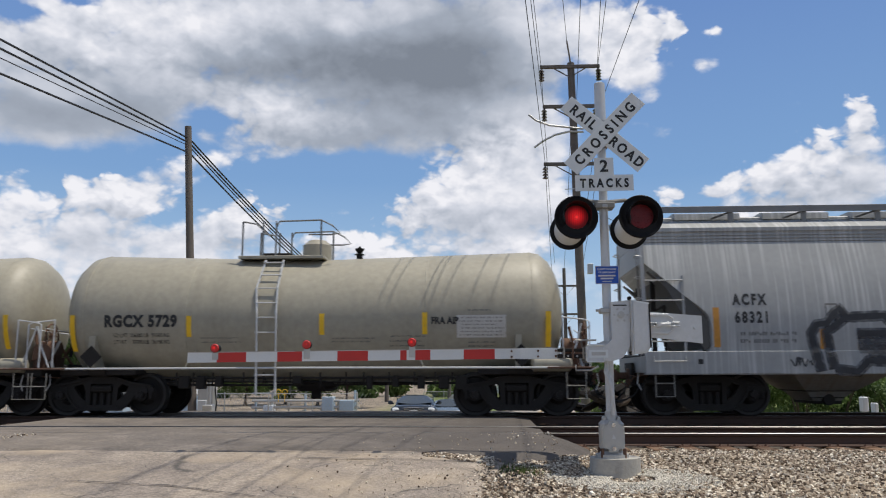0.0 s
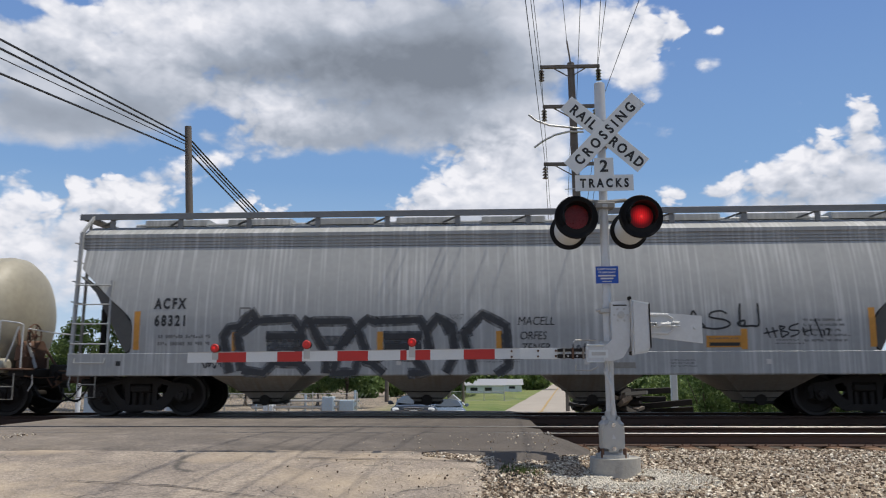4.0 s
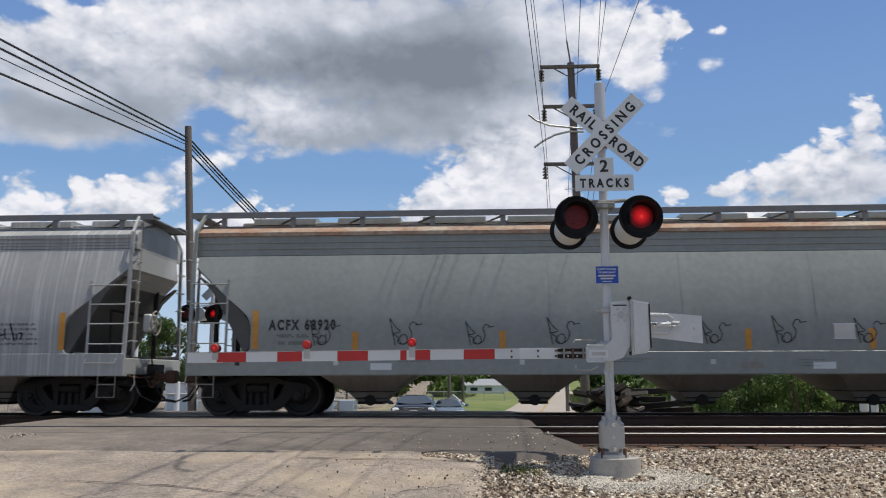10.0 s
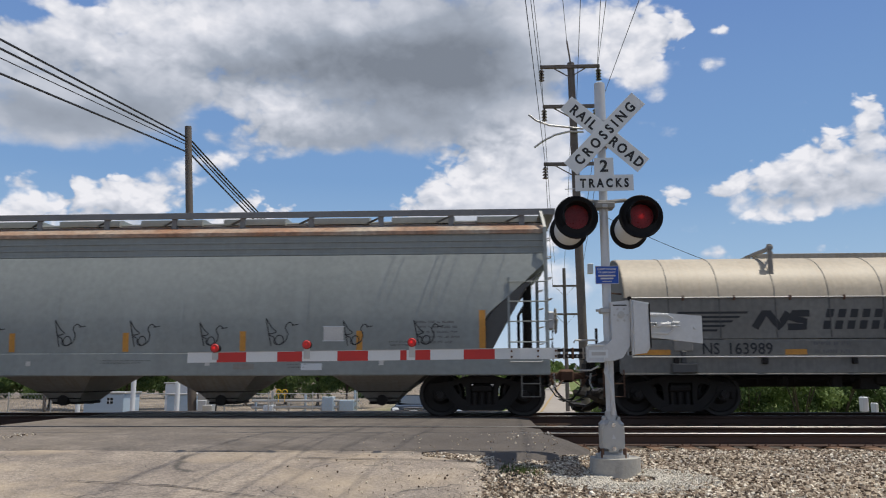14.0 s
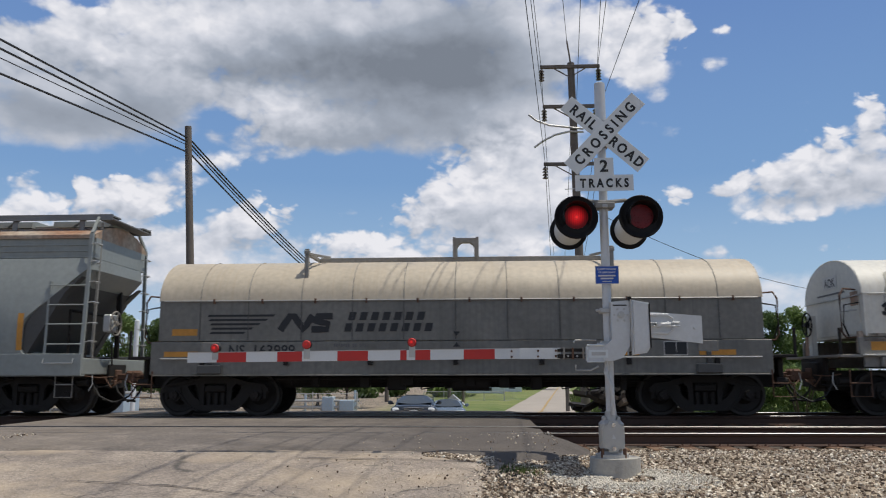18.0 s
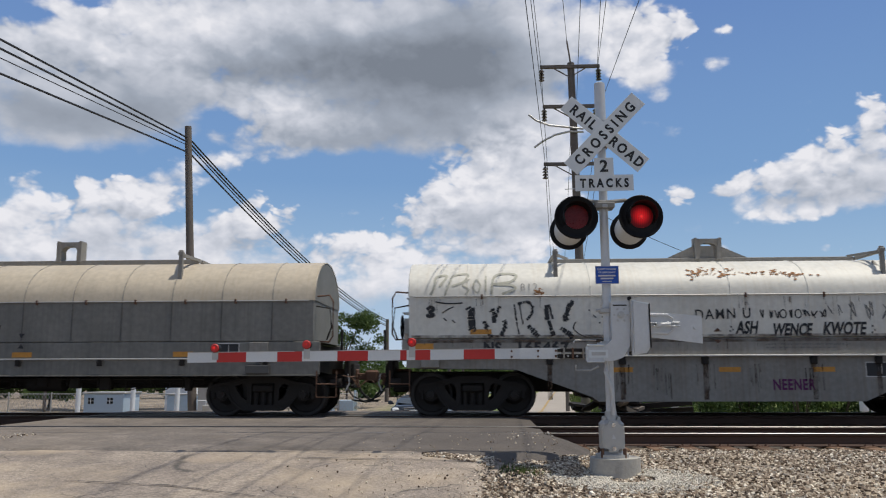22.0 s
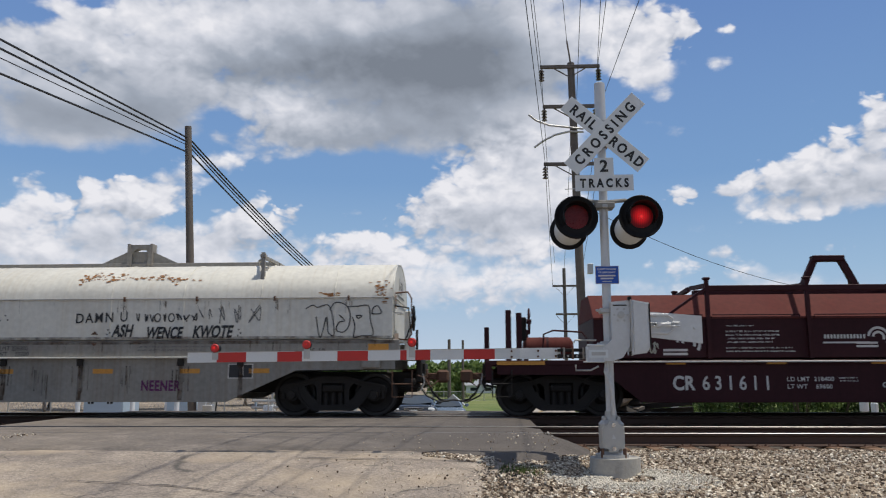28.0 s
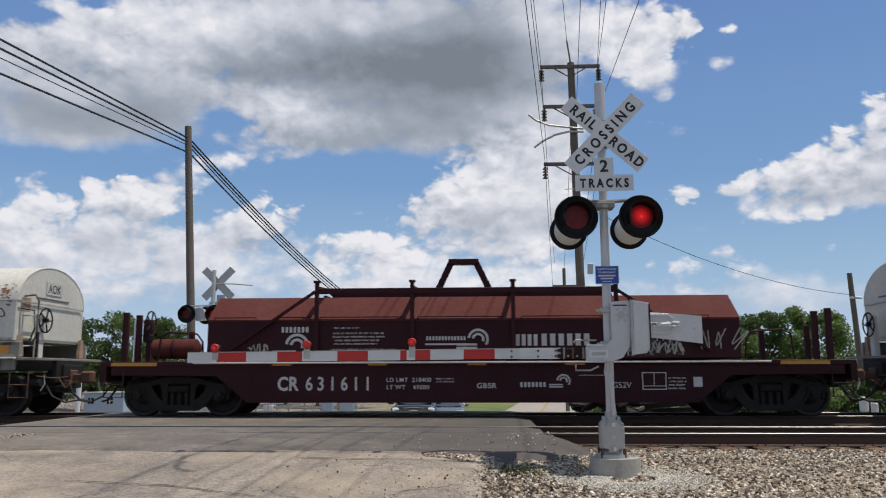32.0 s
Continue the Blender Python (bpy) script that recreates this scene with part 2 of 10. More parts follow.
    l.new(speck.outputs[0], done.inputs["Scale"])
    sand = n.new("ShaderNodeTexNoise")
    sand.inputs["Scale"].default_value, sand.inputs["Detail"].default_value, sand.inputs["Roughness"].default_value = 0.42, 9, 0.62
    l.new(tc.outputs["Object"], sand.inputs["Vector"])
    drift = n.new("ShaderNodeMapRange")
    drift.inputs["From Min"].default_value, drift.inputs["From Max"].default_value = 0.48, 0.66
    drift.inputs["To Max"].default_value = sandy
    l.new(sand.outputs["Fac"], drift.inputs["Value"])
    dusty = n.new("ShaderNodeMix")
    dusty.data_type = "RGBA"
    dusty.inputs["B"].default_value = (0.50, 0.40, 0.285, 1)
    l.new(drift.outputs[0], dusty.inputs["Factor"])
    l.new(done.outputs["Vector"], dusty.inputs["A"])
    l.new(dusty.outputs["Result"], b.inputs["Base Color"])
    return m


ASPHALT = road_material("asphalt_dark", (0.20, 0.172, 0.148), (0.124, 0.107, 0.094), (0.05, 0.048, 0.045), 0.6, 0.5, 0.12)
NEW_ASPHALT = road_material("asphalt_patch", (0.20, 0.172, 0.148), (0.124, 0.107, 0.094), (0.05, 0.048, 0.045), 0.6, 0.3, 0.12)
an, al = NEW_ASPHALT.node_tree.nodes, NEW_ASPHALT.node_tree.links
laid = an["Principled BSDF"].inputs["Base Color"].links[0].from_socket
spot = an.new("ShaderNodeTexCoord")
ragged = an.new("ShaderNodeTexNoise")
ragged.inputs["Scale"].default_value, ragged.inputs["Detail"].default_value, ragged.inputs["Roughness"].default_value = 0.8, 8, 0.6
al.new(spot.outputs["Object"], ragged.inputs["Vector"])
axis = an.new("ShaderNodeSeparateXYZ")
al.new(spot.outputs["Object"], axis.inputs[0])
reach = an.new("ShaderNodeMath")
reach.operation = "MULTIPLY_ADD"
al.new(ragged.outputs["Fac"], reach.inputs[0])
reach.inputs[1].default_value = 5.0
al.new(axis.outputs["X"], reach.inputs[2])
newer = an.new("ShaderNodeMapRange")
newer.inputs["From Min"].default_value, newer.inputs["From Max"].default_value = -1.6, 2.6
newer.inputs["To Max"].default_value = 0.72
al.new(reach.outputs[0], newer.inputs["Value"])
tarry = an.new("ShaderNodeMix")
tarry.data_type = "RGBA"
tarry.inputs["B"].default_value = (0.072, 0.062, 0.055, 1)
al.new(newer.outputs[0], tarry.inputs["Factor"])
al.new(laid, tarry.inputs["A"])
al.new(tarry.outputs["Result"], an["Principled BSDF"].inputs["Base Color"])
ASPHALT_OLD = road_material("asphalt_old", (0.35, 0.293, 0.236), (0.21, 0.178, 0.154), (0.07, 0.064, 0.058), 0.7, 0.85, 0.8)
TAR = mat("road_tar", (0.05, 0.045, 0.042), 0.8, vary=0.4, grain=40, bump=0.2)
LIME = mat("pale_lime_grit", (0.66, 0.61, 0.52), 0.95, vary=0.25, grain=60, stain=9, bump=0.1)
PALE_ROAD = mat("pale_concrete_road", (0.38, 0.335, 0.285), 0.9, vary=0.3, grain=8, stain=0.3, bump=0.1)
TIE = mat("tie_wood", (0.19, 0.11, 0.062), 0.9, vary=0.75, grain=18, stain=4, bump=0.4, each=0.3)
RUST = mat("rusty_steel", (0.13, 0.07, 0.045), 0.85, vary=0.4, grain=30, stain=3, bump=0.2)
RAIL_TOP = mat("polished_rail", (0.22, 0.215, 0.21), 0.34, 1.0, vary=0.1, grain=20, bump=0)
CONCRETE = mat("concrete", (0.42, 0.40, 0.36), 0.9, vary=0.3, grain=30, stain=3, bump=0.25)
GALV = mat("galvanised_steel", (0.48, 0.475, 0.46), 0.42, 0.5, vary=0.18, grain=12, stain=5, bump=0.03)
SILVER = mat("aluminium_paint", (0.58, 0.59, 0.595), 0.42, 0.25, vary=0.15, grain=25, stain=4, bump=0.04)
SIGN_WHITE = mat("sign_white", (0.66, 0.69, 0.70), 0.5, vary=0.12, grain=10, stain=4, bump=0)
SIGN_BLACK = mat("sign_black", (0.015, 0.015, 0.016), 0.5, vary=0.2, bump=0)
BLACK = mat("black_enamel", (0.009, 0.009, 0.010), 0.55, vary=0.2, bump=0.02, spec=0.2)
RED_FILM = mat("red_sheeting", (0.50, 0.025, 0.02), 0.45, vary=0.15, grain=80, bump=0.02)
WHITE_FILM = mat("white_sheeting", (0.66, 0.685, 0.69), 0.45, vary=0.12, grain=60, bump=0.02)
BLUE_SIGN = mat("blue_sign", (0.012, 0.075, 0.40), 0.45, vary=0.1, bump=0)
LENS_LIT = glow("lit_red_lamp", (0.80, 0.010, 0.014), 1.0)
LENS_CORE = glow("bright_lamp_core", (0.95, 0.03, 0.03), 1.0)


def roundel(material, power, edge, sharp):
    """Ribbed round lens, brightest in its middle."""
    n, l = material.node_tree.nodes, material.node_tree.links
    where = n.new("ShaderNodeTexCoord")
    middle = n.new("ShaderNodeVectorMath")
    middle.operation = "SUBTRACT"
    middle.inputs[1].default_value = (0.5, 0.5, 0.52)
    l.new(where.outputs["Generated"], middle.inputs[0])
    flat = n.new("ShaderNodeVectorMath")
    flat.operation = "MULTIPLY"
    flat.inputs[1].default_value = (1, 0, 1)
    l.new(middle.outputs[0], flat.inputs[0])
    far = n.new("ShaderNodeVectorMath")
    far.operation = "LENGTH"
    l.new(flat.outputs[0], far.inputs[0])
    fall = n.new("ShaderNodeMapRange")
    fall.interpolation_type = "SMOOTHSTEP"
    fall.inputs["From Min"].default_value, fall.inputs["From Max"].default_value = 0.05, sharp
    fall.inputs["To Min"].default_value, fall.inputs["To Max"].default_value = power, power * edge
    l.new(far.outputs["Value"], fall.inputs["Value"])
    flute = n.new("ShaderNodeTexWave")
    flute.inputs["Scale"].default_value, flute.inputs["Distortion"].default_value = 14.0, 0.6
    l.new(where.outputs["Object"], flute.inputs["Vector"])
    rib = n.new("ShaderNodeMapRange")
    rib.inputs["To Min"].default_value, rib.inputs["To Max"].default_value = 0.7, 1.1
    l.new(flute.outputs["Fac"], rib.inputs["Value"])
    both = n.new("ShaderNodeMath")
    both.operation = "MULTIPLY"
    l.new(fall.outputs[0], both.inputs[0])
    l.new(rib.outputs[0], both.inputs[1])
    l.new(both.outputs[0], n["Principled BSDF"].inputs["Emission Strength"])


roundel(LENS_LIT, 0.80, 0.10, 0.46)
roundel(LENS_CORE, 1.0, 0.5, 0.5)
LENS_DIM = mat("unlit_red_glass", (0.17, 0.008, 0.009), 0.3, vary=0.5, grain=60, stain=12, bump=0.08, tint=(0.05, 0.002, 0.003), spec=0.3)
BEIGE = mat("beige_tank_paint", (0.37, 0.34, 0.265), 0.52, vary=0.3, grain=8, stain=0.55, bump=0.02, streaks=0.22, tint=(0.26, 0.25, 0.21), run_scale=(3.0, 0.4, 0.5), spec=0.5)
GREY_PAINT = mat("weathered_grey_paint", (0.345, 0.352, 0.35), 0.55, vary=0.18, grain=8, stain=0.9, bump=0.02, streaks=0.7, streak_colour=(0.57, 0.58, 0.575), run_scale=(17.0, 0.5, 0.33))
OLIVE_GREY = mat("olive_grey_paint", (0.275, 0.295, 0.28), 0.42, vary=0.3, grain=8, stain=0.45, bump=0.02, streaks=0.3, streak_colour=(0.34, 0.36, 0.35), run_scale=(2.2, 0.4, 0.16))
RUST_PAINT = mat("rust_streaked_paint", (0.40, 0.33, 0.26), 0.75, vary=0.9, grain=10, stain=1.3, bump=0.06, tint=(0.30, 0.13, 0.06))
CREAM = mat("cream_paint", (0.52, 0.45, 0.345), 0.55, vary=0.35, grain=9, stain=0.8, bump=0.02, streaks=0.3, streak_colour=(0.42, 0.33, 0.22))
WALK_STEEL = mat("walkway_steel", (0.20, 0.205, 0.208), 0.6, 0.2, vary=0.3, grain=20, stain=3, bump=0.04)
DIRTY_GREY = mat("sooty_grey_paint", (0.20, 0.193, 0.172), 0.6, vary=0.5, grain=9, stain=1.1, bump=0.03, streaks=0.35)
OFF_WHITE = mat("off_white_paint", (0.69, 0.67, 0.60), 0.55, vary=0.28, grain=9, stain=0.8, bump=0.02, streaks=0.25, streak_colour=(0.5, 0.42, 0.3))
FRAME_GREY = mat("grimy_grey_frame", (0.285, 0.272, 0.245), 0.7, vary=0.4, grain=12, stain=1.2, bump=0.04, streaks=0.32, streak_colour=(0.17, 0.105, 0.07), spec=0.3)
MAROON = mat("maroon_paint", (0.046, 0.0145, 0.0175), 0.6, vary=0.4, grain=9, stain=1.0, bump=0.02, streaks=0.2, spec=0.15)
# lighter, redder maroon for the hood, eave strips and reservoir
MAROON_TOP = mat("lighter_maroon_paint", (0.105, 0.029, 0.025), 0.8, vary=0.5, grain=9, stain=0.7, bump=0.03, tint=(0.15, 0.06, 0.05), spec=0.12)
DUSTY_CAST = mat("dusty_cast_steel", (0.135, 0.108, 0.09), 0.85, vary=0.5, grain=14, stain=3, bump=0.15, spec=0.2)
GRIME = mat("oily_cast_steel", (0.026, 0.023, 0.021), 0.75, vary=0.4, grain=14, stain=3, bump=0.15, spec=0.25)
WHEEL_STEEL = mat("wheel_steel", (0.033, 0.029, 0.027), 0.6, 0.3, vary=0.4, grain=16, stain=4, bump=0.1, spec=0.3)
WORN_STEEL = mat("worn_rim", (0.04, 0.036, 0.033), 0.55, 0.4, vary=0.3)
BEARING = mat("bearing_cap", (0.30, 0.36, 0.44), 0.5, 0.3, vary=0.3, grain=30)
YELLOW = mat("yellow_reflector", (0.92, 0.56, 0.02), 0.5, vary=0.25, grain=20, stain=6, bump=0)
LINE_YELLOW = mat("worn_road_yellow", (0.44, 0.30, 0.12), 0.8, vary=0.5, grain=20, stain=5, bump=0)
ORANGE = mat("faded_yellow_reflector", (0.60, 0.275, 0.045), 0.6, vary=0.35, grain=20, stain=6, bump=0)
FAINT = mat("faded_black_stencil", (0.14, 0.14, 0.14), 0.7, vary=0.4, grain=60, bump=0)
RAIL_STEEL = mat("dark_rail_steel", (0.075, 0.04, 0.027), 0.75, vary=0.4, grain=20, stain=2, bump=0.1)
INK = mat("black_stencil", (0.022, 0.023, 0.026), 0.6, vary=0.2, bump=0)
# dark grey parts; on the hopper ends it stands in for shade
DARK_GREY = mat("dark_grey_and_end_shade", (0.10, 0.098, 0.093), 0.75, vary=0.3, grain=9, bump=0.03)
SPRAY = mat("grey_black_spray", (0.045, 0.047, 0.052), 0.7, vary=0.6, grain=14, stain=5, bump=0)
RUST_STAIN = mat("orange_rust_stain", (0.30, 0.14, 0.05), 0.85, vary=0.5, grain=30, stain=6, bump=0.1, tint=(0.14, 0.06, 0.03))
FADED = mat("faded_green_grey_spray", (0.45, 0.44, 0.36), 0.7, vary=0.4, grain=14, stain=4, bump=0)
SPRAY_MIST = mat("spray_mist", (0.085, 0.09, 0.1), 0.7, vary=0.4, grain=14, stain=5, bump=0)
veil, veil_l = SPRAY_MIST.node_tree.nodes, SPRAY_MIST.node_tree.links
mist = veil.new("ShaderNodeTexNoise")
mist.inputs["Scale"].default_value = 9.0
dense = veil.new("ShaderNodeMapRange")
dense.inputs["From Min"].default_value, dense.inputs["From Max"].default_value = 0.3, 0.7
dense.inputs["To Min"].default_value, dense.inputs["To Max"].default_value = 0.35, 0.85
place = veil.new("ShaderNodeTexCoord")
veil_l.new(place.outputs["Object"], mist.inputs["Vector"])
veil_l.new(mist.outputs["Fac"], dense.inputs["Value"])
veil_l.new(dense.outputs[0], veil["Principled BSDF"].inputs["Alpha"])
PALE_MIST = mat("pale_spray_mist", (0.36, 0.33, 0.36), 0.8, vary=0.3, grain=12, stain=4, bump=0)
pm, pl = PALE_MIST.node_tree.nodes, PALE_MIST.node_tree.links
cloudy = pm.new("ShaderNodeTexNoise")
cloudy.inputs["Scale"].default_value, cloudy.inputs["Detail"].default_value = 5.0, 5
gauze = pm.new("ShaderNodeMapRange")
gauze.inputs["From Min"].default_value, gauze.inputs["From Max"].default_value = 0.42, 0.75
gauze.inputs["To Max"].default_value = 0.5
spot = pm.new("ShaderNodeTexCoord")
pl.new(spot.outputs["Object"], cloudy.inputs["Vector"])
pl.new(cloudy.outputs["Fac"], gauze.inputs["Value"])
pl.new(gauze.outputs[0], pm["Principled BSDF"].inputs["Alpha"])
RUST_VEIL = mat("brown_rust_veil", (0.11, 0.068, 0.042), 0.85, vary=0.5, grain=25, stain=6, bump=0.05)
rv, rl = RUST_VEIL.node_tree.nodes, RUST_VEIL.node_tree.links
patchy = rv.new("ShaderNodeTexNoise")
patchy.inputs["Scale"].default_value, patchy.inputs["Detail"].default_value = 6.0, 6
thinned = rv.new("ShaderNodeMapRange")
thinned.inputs["From Min"].default_value, thinned.inputs["From Max"].default_value = 0.35, 0.7
thinned.inputs["To Min"].default_value, thinned.inputs["To Max"].default_value = 0.12, 0.85
on_car = rv.new("ShaderNodeTexCoord")
rl.new(on_car.outputs["Object"], patchy.inputs["Vector"])
rl.new(patchy.outputs["Fac"], thinned.inputs["Value"])
rl.new(thinned.outputs[0], rv["Principled BSDF"].inputs["Alpha"])
CHALK = mat("faded_white_stencil", (0.62, 0.60, 0.56), 0.6, vary=0.25, grain=30, bump=0)
PURPLE = mat("purple_spray", (0.12, 0.02, 0.10), 0.7, vary=0.5, grain=14, bump=0)
WOOD_POLE = mat("pole_wood", (0.15, 0.128, 0.11), 0.9, vary=0.4, grain=10, stain=2, bump=0.4)
WIRE = mat("cable", (0.02, 0.02, 0.022), 0.6, vary=0.1, bump=0)
PORCELAIN = mat("brown_insulator", (0.035, 0.025, 0.025), 0.25, vary=0.2)
BARK = mat("bark", (0.11, 0.085, 0.065), 0.95, vary=0.4, grain=12, bump=0.5)
HOSE = mat("black_rubber", (0.015, 0.015, 0.015), 0.75, vary=0.3)
CAR_PAINT = mat("slate_car_paint", (0.035, 0.045, 0.06), 0.2, 0.3, vary=0.08, bump=0)
PICKUP_PAINT = mat("blue_grey_car_paint", (0.16, 0.21, 0.27), 0.25, 0.3, vary=0.08, bump=0)
GLASS_DARK = mat("dark_window_glass", (0.02, 0.025, 0.03), 0.06, vary=0.05, bump=0)
WINDSCREEN = mat("windscreen_glass", (0.06, 0.07, 0.075), 0.07, 0.2, vary=0.1, bump=0, spec=1.0)
CHROME = mat("chrome", (0.75, 0.76, 0.78), 0.15, 1.0, vary=0.05, bump=0)
LAMP_GLASS = mat("headlamp_glass", (0.75, 0.78, 0.8), 0.1, vary=0.05, bump=0)
WHITE_WALL = mat("white_cladding", (0.72, 0.75, 0.78), 0.6, vary=0.12, grain=6, bump=0.02)
BLUE_WALL = mat("pale_blue_cladding", (0.42, 0.52, 0.62), 0.6, vary=0.12, grain=6, bump=0.02)
TAN_SOIL = mat("pale_dirt", (0.42, 0.36, 0.27), 0.95, vary=0.3, grain=6, stain=0.3, bump=0.3)


def foliage(name, a, b):
    m = bpy.data.materials.new(name)
    m.use_nodes = True
    n, l = m.node_tree.nodes, m.node_tree.links
    s = n["Principled BSDF"]
    geo = n.new("ShaderNodeNewGeometry")
    ramp = n.new("ShaderNodeMix")
    ramp.data_type = "RGBA"
    ramp.inputs["A"].default_value, ramp.inputs["B"].default_value = (*a, 1), (*b, 1)
    l.new(geo.outputs["Random Per Island"], ramp.inputs["Factor"])
    l.new(ramp.outputs["Result"], s.inputs["Base Color"])
    s.inputs["Roughness"].default_value = 0.6
    s.inputs["Specular IOR Level"].default_value = 0.3
    tr = n.new("ShaderNodeBsdfTranslucent")
    l.new(ramp.outputs["Result"], tr.inputs["Color"])
    mx = n.new("ShaderNodeMixShader")
    mx.inputs[0].default_value = 0.35
    l.new(s.outputs[0], mx.inputs[1])
    l.new(tr.outputs[0], mx.inputs[2])
    l.new(mx.outputs[0], n["Material Output"].inputs["Surface"])
    return m


LEAF = foliage("leaves", (0.10, 0.165, 0.045), (0.22, 0.29, 0.10))
LEAF_DARK = foliage("dark_leaves", (0.05, 0.09, 0.028), (0.125, 0.18, 0.06))
GRASS = foliage("grass_blades", (0.08, 0.12, 0.03), (0.16, 0.19, 0.06))

# ---- sky with drifting clouds: azimuth from the track's normal, elevation, half widths (degrees), cover, crispness ----
CANOPY_CLOUDS = (
    (-31.5, 21, 3.79, 1.71, 1, 0.5),
    (-28.5, 22.1, 4, 1.81, 1, 0.6),
    (-23.8, 23.2, 5.07, 2.14, 1, 0.6),
    (-18.3, 23.5, 5.35, 2.56, 1, 0.3),
    (-12.5, 23.9, 5.98, 2.97, 1, 0.3),
    (-6.5, 23.4, 7.33, 3.39, 1, 0.2),
    (-0, 23.4, 4.71, 3.39, 1, 0.2),
    (-31.3, 17.5, 4.12, 1.93, 0.95, 0.1),
    (-27.1, 17.6, 4.4, 1.82, 0.9, 0.1),
    (-22.8, 19, 4.27, 1.67, 0.9, 0.2),
    (-17.7, 19.2, 3.03, 1.72, 1, 0.6),
    (-14.8, 17.8, 2.88, 1.56, 1, 0.6),
    (-11.1, 17.5, 3.77, 1.66, 1, 0.3),
    (-6.9, 17, 3.38, 1.28, 0.8, 0.1),
    (-2.6, 19.6, 5.11, 2.35, 1, 0.2),
)
CANOPY_EDGE = (
    (4.7, 24, 2.33, 2.98, 0.9, 0.3),
    (1.4, 19.1, 2.53, 1.38, 0.8, 0.2),
    (-31.1, 15.1, 3.74, 0.71, 0.5, 0),
    (5.8, 17.8, 1.86, 2.74, 0.75, 0.2),
)
RIGHT_CLOUDS = (
    (8.9, 24.2, 2.26, 1.85, 0.92, 0.5),
    (12.2, 24.2, 2.6, 1.64, 1, 0.8),
    (14.2, 23.6, 1.8, 1.24, 1, 1),
    (11.3, 22.1, 2.01, 1.42, 0.9, 0.6),
    (12.4, 20.6, 1.51, 0.91, 0.7, 0.4),
    (17.9, 23.2, 0.64, 0.4, 0.75, 0.8),
    (17, 21, 1.21, 0.48, 0.68, 0.6),
    (13.8, 16.7, 0.93, 0.65, 0.55, 0.3),
    (12.3, 17.6, 0.99, 0.46, 0.5, 0.2),
    (26.4, 20.1, 0.46, 0.24, 0.4, 0.2),
    (13, 19.4, 0.71, 0.49, 0.5, 0.3),
)
FAR_RIGHT_CLOUDS = (
    (26.9, 16.4, 1.14, 1.46, 1, 1),
    (25.3, 14.6, 1.81, 1.35, 1, 1),
    (23.2, 13.4, 2.07, 1.39, 1, 0.9),
    (20.5, 12.9, 1.95, 1.19, 1, 0.9),
    (18.7, 13.3, 1.23, 0.83, 0.9, 1),
    (16.8, 12.4, 1.03, 0.58, 0.9, 0.8),
    (22, 11.5, 3.67, 0.81, 0.9, 0.4),
    (14, 12.6, 1.3, 0.78, 0.9, 0.9),
    (26.3, 12.9, 1.89, 1.95, 0.9, 0.4),
    (21.3, 10.5, 2.72, 0.52, 0.85, 0.7),
    (24.5, 8.3, 1.77, 0.47, 0.8, 0.7),
    (16.5, 8.1, 1.46, 0.39, 0.7, 0.5),
)
MIDDLE_CLOUDS = (
    (1.6, 16.7, 2.6, 1.28, 1, 0.9),
    (-0.5, 14.7, 2.68, 1.69, 1, 0.9),
    (2.8, 14.7, 2.9, 2.41, 0.9, 0.5),
    (-3.7, 12.7, 2.3, 1.3, 1, 0.9),
    (-5.5, 11.3, 1.75, 0.98, 1, 1),
    (-0.1, 11.9, 4.15, 2.03, 0.9, 0.4),
    (4.4, 12, 2.45, 2.42, 0.85, 0.3),
    (-8.8, 9.5, 2.72, 0.81, 1, 0.9),
    (-3.9, 9, 2.49, 0.82, 0.9, 0.7),
    (-1, 9.5, 2.89, 1.02, 0.8, 0.5),
    (3.3, 9.2, 2.45, 0.73, 0.9, 0.7),
)
LEFT_CLOUDS = (
    (-31.7, 12.6, 0.98, 0.64, 0.78, 0.7),
    (-30.9, 10.6, 1.92, 1.01, 0.92, 0.8),
    (-31.9, 9.2, 1.94, 1.36, 0.95, 0.6),
    (-27.8, 11.9, 1.96, 1.26, 1, 1),
    (-25.9, 12.2, 1.95, 1.28, 1, 1),
    (-24.1, 11.4, 1.69, 1.07, 1, 0.9),
    (-26.6, 9.7, 3.58, 1.42, 0.95, 0.5),
    (-22.5, 13.8, 2.27, 0.61, 0.78, 0.5),
    (-18.7, 14.7, 2.77, 0.78, 0.85, 0.6),
    (-16.1, 15.5, 1.61, 0.51, 0.68, 0.4),
    (-22.6, 12.3, 1.73, 0.92, 0.8, 0.7),
    (-15.6, 11.9, 1.68, 1.07, 1, 1),
    (-17.3, 10.3, 2.37, 1.35, 1, 0.8),
    (-19.6, 9.9, 1.93, 1.1, 0.8, 0.4),
    (-14.3, 11, 0.88, 0.72, 0.9, 0.9),
)
LEFT_WISPS = (
    (-19.5, 16.7, 0.78, 0.42, 0.6, 0.4),
    (-17.8, 16.2, 0.99, 0.35, 0.5, 0.3),
    (-10.9, 11.6, 0.98, 0.24, 0.52, 0.5),
    (-9.6, 11.8, 0.58, 0.28, 0.48, 0.5),
    (-24, 8.4, 5.6, 0.92, 0.9, 0.4),
    (-30.5, 7.6, 3.35, 1.02, 0.9, 0.4),
)
